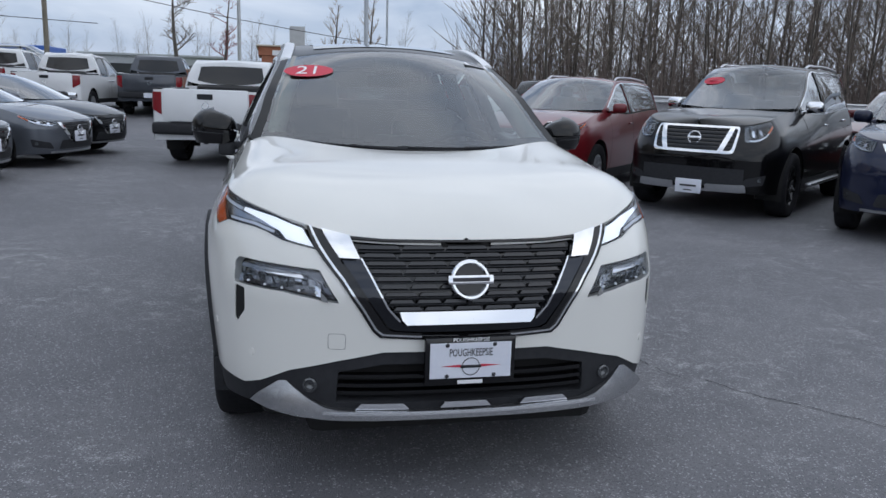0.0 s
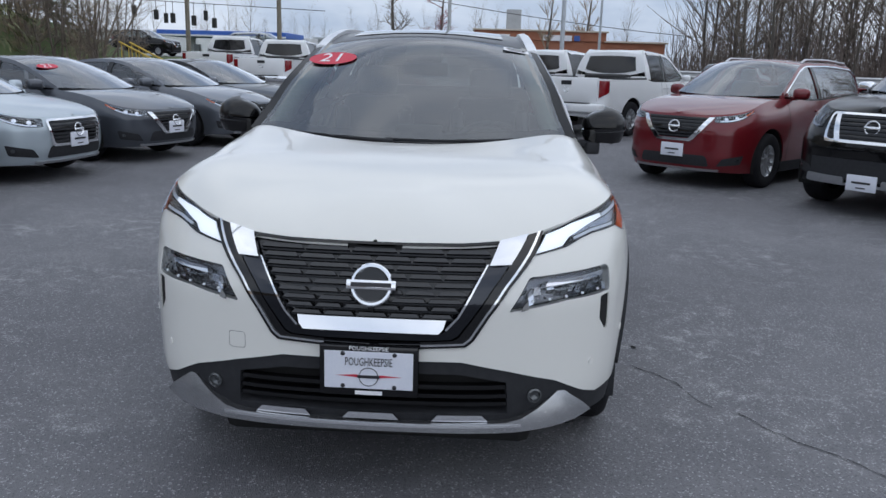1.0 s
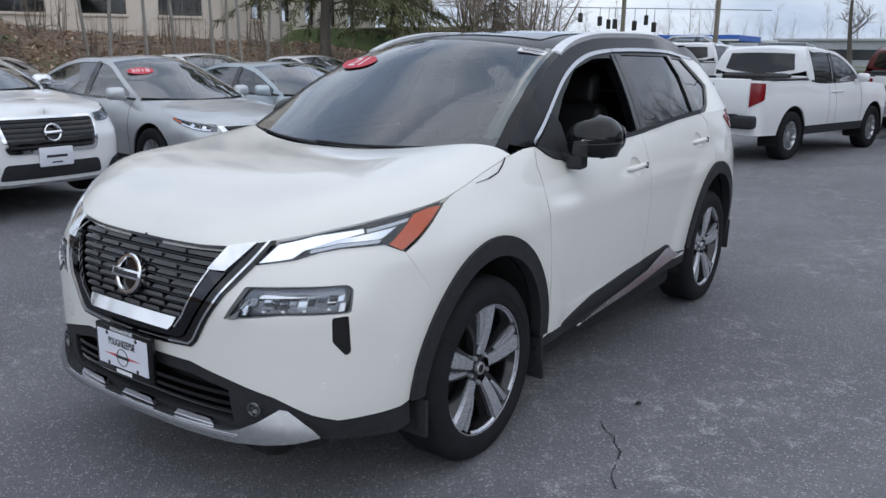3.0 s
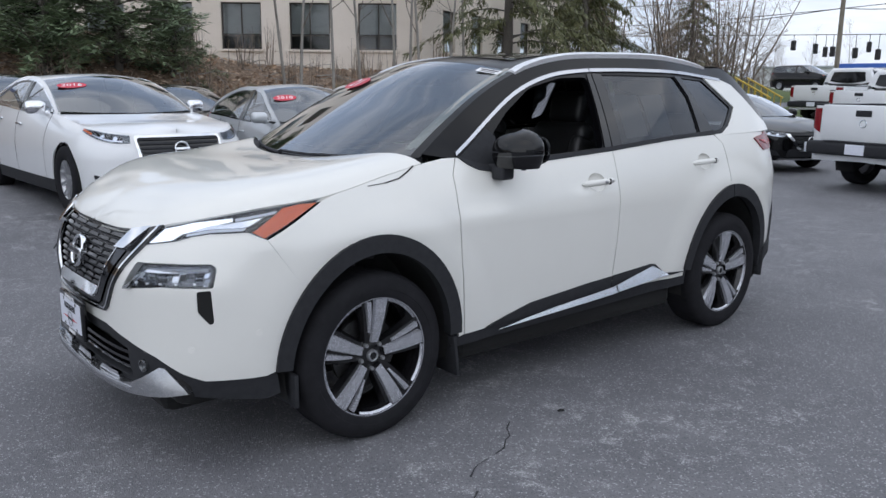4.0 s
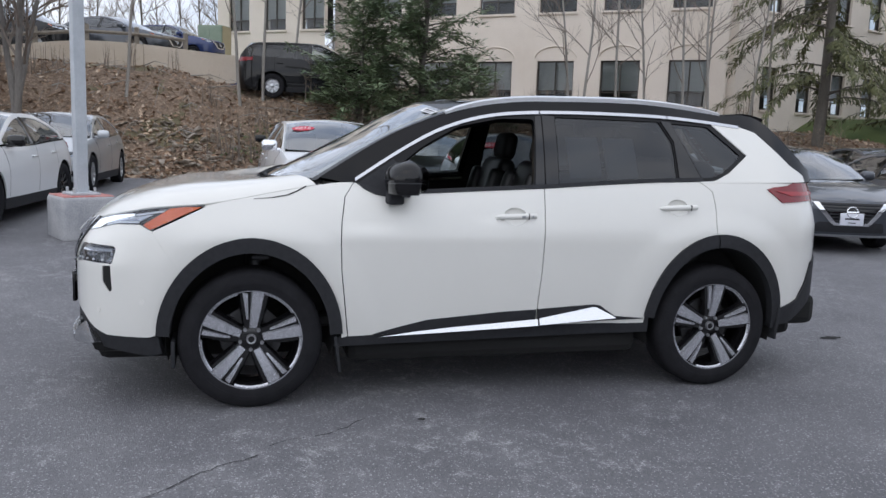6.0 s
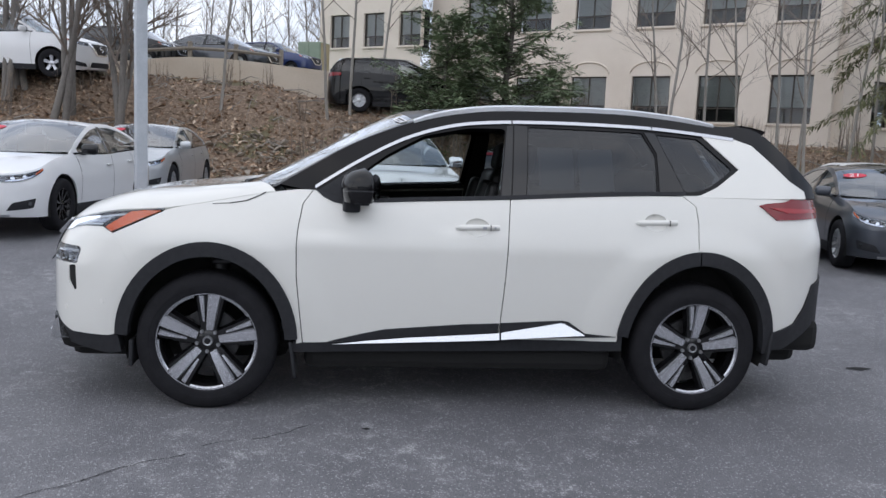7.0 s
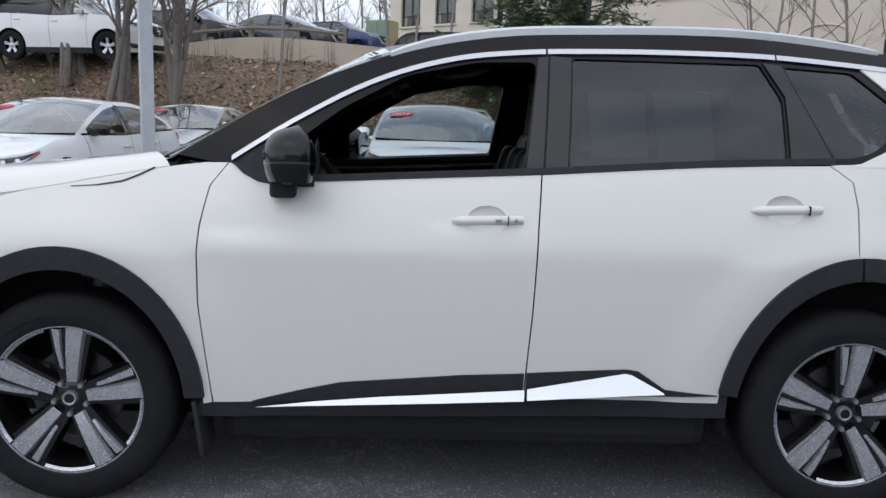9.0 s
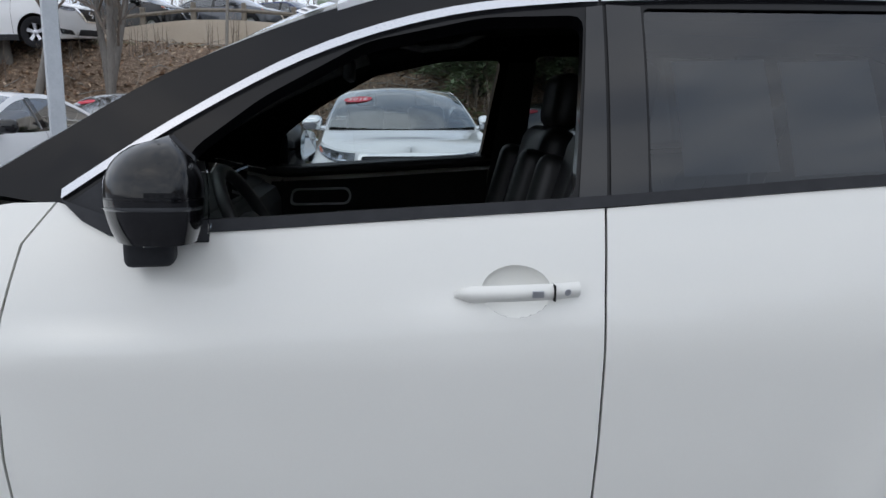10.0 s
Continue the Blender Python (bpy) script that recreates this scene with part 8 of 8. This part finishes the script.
def build_roadside():
    # other poles
    for x, y, h, r, lab in ((-1.87, 37.2, 11, .10, "steel"), (2.62, 14.47 + 8, 9.5, .08, "polepaint"), (-11.9, 42.3, 11, .14, "wood"), (-16.2, 39.5, 11, .13, "wood"), (7.2, 49, 7, .09, "polepaint")):
        t = thing("street_pole", "tall grey pole standing by the road", "pole", pose(x, y, ground_z(x, y)), "poles by the road")
        part("shaft", tube(MB(), [(0, 0, -.1), (0, 0, h * .5), (0, 0, h)], r, 10, r2=r * .7), M[lab], t, smooth=60)
        part("arm", tube(MB(), [(0, 0, h * .96), (.8, 0, h * .98)], r * .4, 6), M[lab], t)
    # cables and traffic signals
    w = thing("cables", "black overhead cables across the road", "cables")
    for a, b, sag in (((-45, 46, 5.6), (-10, 46, 4.4), 0), ((-45, 46, 6.2), (-11.9, 42.3, 6.1), .35), ((-11.9, 42.3, 6.4), (30, 60, 3.6), 1.0), ((-45, 44, 5.1), (-16.2, 39.5, 5.6), .3), ((-45, 40, 7.2), (-11.9, 42.3, 7.0), .4), ((-16.2, 39.5, 5.6), (-11.9, 42.3, 5.9), .2)):
        a, b = Vector(a), Vector(b)
        pts = [a.lerp(b, t) - Vector((0, 0, sag * 4 * t * (1 - t))) for t in np.linspace(0, 1, 14)]
        part("cable", tube(MB(), pts, .022, 5), M["wire"], w)
    for i, (x, z) in enumerate(((-22.0, 4.18), (-20.61, 3.94), (-19.99, 3.74), (-19.55, 3.75), (-18.23, 3.63), (-17.47, 3.95), (-16.94, 3.52))):
        s = thing("traffic_signal", "black traffic signal hanging from a cable", "traffic signal", pose(x, 46, z, 0, 0, (170, 150, 200)[i % 3]), "traffic signals")
        part("housing", boxm(MB(), (0, 0, 0), (.26, .22, .60), .04), M["wire"], s)
        part("hanger", tube(MB(), [(0, 0, .28), (0, 0, 5.63 - .0343 * (x + 45) - z)], .02, 5), M["wire"], s)
        for k, mm in enumerate(("redlens", "amber", "glassgreen")):
            part("lamp", lathe(MB(), [(0, .03), (.075, .02), (.08, 0)], "z", n=14), M[mm], s).matrix_basis = pose(0, -.115, .19 - .19 * k, 90, 0, 0)
    # petrol station
    g = thing("petrol_station", "petrol station canopy with a blue fascia", "petrol station", pose(-25, 75, 1.0))
    part("canopy", boxm(MB(), (0, 0, 2.55), (12, 7, .25), .03), M["panelwhite"], g)
    part("fascia", boxm(MB(), (0, 0, 2.55), (12.3, 7.3, .55), .05), M["canopyblue"], g)
    part("fascia_band", boxm(MB(), (0, -3.68, 2.36), (12.3, .05, .16), .01), M["panelwhite"], g)
    for x in (-4, 0, 4):
        part("column", boxm(MB(), (x, 0, 1.2), (.4, .4, 2.5), .03), M["panelwhite"], g)
        part("pump", boxm(MB(), (x + .6, -.5, .8), (.5, .7, 1.6), .05), M["roofgrey"], g)
    part("shop", boxm(MB(), (2, 7, 1.3), (9, 4, 2.6), .05), M["panelwhite"], g)
    for i, (x, y, s, mat) in enumerate(((-12, 88, (14, 6, 2.6), "roofgrey"), (-1, 92, (12, 6, 2.4), "wallcream"), (9, 95, (14, 7, 2.6), "wood"), (-42, 95, (16, 8, 3), "panelwhite"))):
        h = thing("roadside_building", "low plain building across the road", "building", pose(x, y, 1.0), "buildings across the road")
        part("wall", boxm(MB(), (0, 0, s[2] / 2), s, .03), M[mat], h)
        part("roof", boxm(MB(), (0, 0, s[2] + .12), (s[0] + .5, s[1] + .5, .25), .04), M["roofgrey"], h)
        part("window", boxm(MB(), (0, -s[1] / 2 - .01, s[2] * .5), (s[0] * .6, .04, 1.0), .01), M["winglass"], h)
    # brick bank building
    b = thing("brick_building", "low orange brick building with a white sign", "building", pose(6.4, 64, .9))
    part("wall", boxm(MB(), (0, 0, 1.3), (14.5, 8, 2.6), .03), M["brick"], b)
    part("parapet", boxm(MB(), (-2.4, 0, 2.85), (10.2, 8.2, .7), .04), M["brick"], b)
    part("cornice", boxm(MB(), (-2.4, 0, 3.24), (10.5, 8.5, .12), .02), M["wallcream"], b)
    part("cornice", boxm(MB(), (5.0, -.1, 2.52), (4.9, 8.3, .10), .02), M["wallcream"], b)
    part("tower", boxm(MB(), (-4.4, 0, 4.1), (1.2, 1.2, 1.8), .04), M["roofgrey"], b)
    part("sign", boxm(MB(), (-1.1, -4.15, 2.72), (2.3, .06, .42), .01), M["whiteink"], b)
    part("sign_mark", boxm(MB(), (.45, -4.15, 2.72), (.45, .06, .42), .1), M["blueink"], b)
    part("sign", boxm(MB(), (-5.6, -4.15, 2.72), (1.7, .06, .38), .01), M["whiteink"], b)
    for x in (.4, 1.4, 2.4):
        part("window", boxm(MB(), (x, -4.03, 1.2), (.8, .06, .9), .01), M["winglass"], b)
    # guard rail before the woods
    gr = thing("guard_rail", "grey steel guard rail along the edge of the lot", "guard rail")
    for i in range(22):
        x = 8 + i * 1.9
        y = 31 - .18 * (x - 8)
        part("post", boxm(MB(), (x, y + .1, ground_z(x, y) + .4), (.12, .12, .95), .01), M["wood"], gr)
    pts = [(8 + i * 1.9, 31 - .18 * 1.9 * i) for i in range(22)]
    for (x0, y0), (x1, y1) in zip(pts, pts[1:]):
        m = MB()
        prof = ((0, -.16), (-.05, -.10), (0, -.03), (0, .03), (-.05, .10), (0, .16))
        vs = [(x, y + o, ground_z(x, y) + .72 + h) for x, y in ((x0, y0), (x1, y1)) for o, h in prof]
        part("rail", m.add(vs, [(k, k + 1, k + 7, k + 6) for k in range(5)]), M["steel"], gr)
    # grass strips and the road
    for nm, y0, y1, z, mat, lab in (("grass_verge", 33, 43, .03, "grass", "grass verge between lot and road"), ("road", 43, 60, .05, "roadgrey", "grey road beyond the verge"), ("far_grass", 60, 150, .04, "grass", "grass beyond the road")):
        m = MB()
        xs = np.linspace(-90, 14 if nm == "grass_verge" else 120, 30)
        yy = np.linspace(y0, y1, 6)
        m.add([(x, y, ground_z(x, y) + z) for x in xs for y in yy], [(i * 6 + j, (i + 1) * 6 + j, (i + 1) * 6 + j + 1, i * 6 + j + 1) for i in range(29) for j in range(5)])
        tagged(part(nm, m, M[mat]), lab, nm.replace("_", " "), kind="structure")
    m = MB().add([(-24, 20, 0.62), (-8.4, 21, .25), (-8.0, 30, .7), (-11, 33.5, .85), (-24, 33.5, 1.0)], [(0, 1, 2, 3, 4)])
    tagged(part("lawn", m, M["grass"]), "lawn between the building and the lot", "lawn", kind="structure")
    # yellow stair rail
    s = thing("stair_rail", "yellow stair rail with pickets at the lot's edge", "railing", pose(-13.05, 26, 0))
    for dy in (0, .9):
        part("rail", tube(MB(), [(-.8, dy, 1.95), (0, dy, 1.56), (.75, dy, 1.19)], .035, 8), M["yellow"], s, smooth=60)
        for k in range(6):
            x = -.72 + k * .28
            part("picket", tube(MB(), [(x, dy, ground_z(-13, 26) - .05), (x, dy, 1.57 - .49 * x)], .018, 6), M["yellow"], s)


M["glassgreen"] = Mat("green_lens", (.01, .10, .06), .2).m
M["roadgrey"] = varied("road_asphalt", (.13, .13, .135), (.18, .18, .185), .85, .5, bump=.3, dist=.01, fine=30, coord="World")


def build_unseen_building():
    """A building added out of view behind the camera, to shape the reflections."""
    s = thing("unseen_building", "plain grey building with pale shutters, added out of view for reflections", "building")
    part("wall", boxm(MB(), (27, 2, 2.0), (.4, 34, 4.0), .05), M["roofgrey"], s)
    part("roof", boxm(MB(), (32, 2, 4.1), (11, 35, .3), .05), M["roofgrey"], s)
    for y in (-9, -4.5, 3.2, 7.0, 12):
        part("shutter", boxm(MB(), (26.76, y, 1.5), (.08, 3.4, 2.9), .02), M["panelwhite"], s)
    part("fascia", boxm(MB(), (26.7, 2, 3.6), (.2, 34, .6), .03), M["panelwhite"], s)


def build_marks():
    """Cracks and dark spots on the asphalt."""
    rr = random.Random(3)
    for line, w in ((CRACK_A, .009),):
        P = []
        for (x0, y0), (x1, y1) in zip(line, line[1:]):
            n = max(2, int(math.hypot(x1 - x0, y1 - y0) / .06))
            for i in range(n):
                t = i / n
                P.append((x0 + (x1 - x0) * t + rr.gauss(0, .012), y0 + (y1 - y0) * t + rr.gauss(0, .012)))
        m = MB()
        for i in range(len(P) - 1):
            if rr.random() < .16:
                continue
            q = []
            for x, y in (P[i], P[i + 1]):
                a, b = P[max(0, i - 1)], P[min(len(P) - 1, i + 2)]
                d = Vector((b[0] - a[0], b[1] - a[1])).normalized()
                k = w * rr.uniform(.10, .55)
                q += [(x - d.y * k, y + d.x * k, .004), (x + d.y * k, y - d.x * k, .004)]
            m.add(q, [(0, 1, 3, 2)])
            if rr.random() < .10:
                x, y = P[i]
                g = rr.uniform(.012, .03)
                th = rr.uniform(0, 6.28)
                m.add([(x + g * math.cos(th + t) * rr.uniform(.6, 1.2), y + g * math.sin(th + t) * rr.uniform(.6, 1.2), .0045) for t in (0, 1.2, 2.4, 3.7, 5)], [(0, 1, 2, 3, 4)])
        tagged(part("asphalt_crack", m, M["crack"]), "thin dark crack in the asphalt", "crack", kind="structure")
    for x, y, r, k in ((-.045, 3.04, .10, .4), (1.21, -.51, .02, .8), (2.3, -2.1, .012, 1)):
        ring = [(x + r * k * math.cos(t) * rr.uniform(.7, 1.2), y + r * math.sin(t) * rr.uniform(.7, 1.2), .005) for t in np.linspace(0, 6.28, 15)[:-1]]
        tagged(part("tar_spot", MB().add(ring, [tuple(range(14))]), M["dark"]), "small black spot of tar on the asphalt", "spot", kind="structure")


M["crack"] = Mat("crack_shade", (.03, .03, .033), .95).m
CRACK_A = ((1.12, -.75), (1.32, -1.0), (1.44, -1.28), (1.54, -1.34), (1.72, -1.6), (1.92, -1.82), (2.12, -2.03), (2.5, -2.35), (3.2, -2.8))
build_bank()
build_slope()
build_trees()
build_office()
build_upper()
build_lamp_pole()
build_roadside()
build_unseen_building()
build_marks()
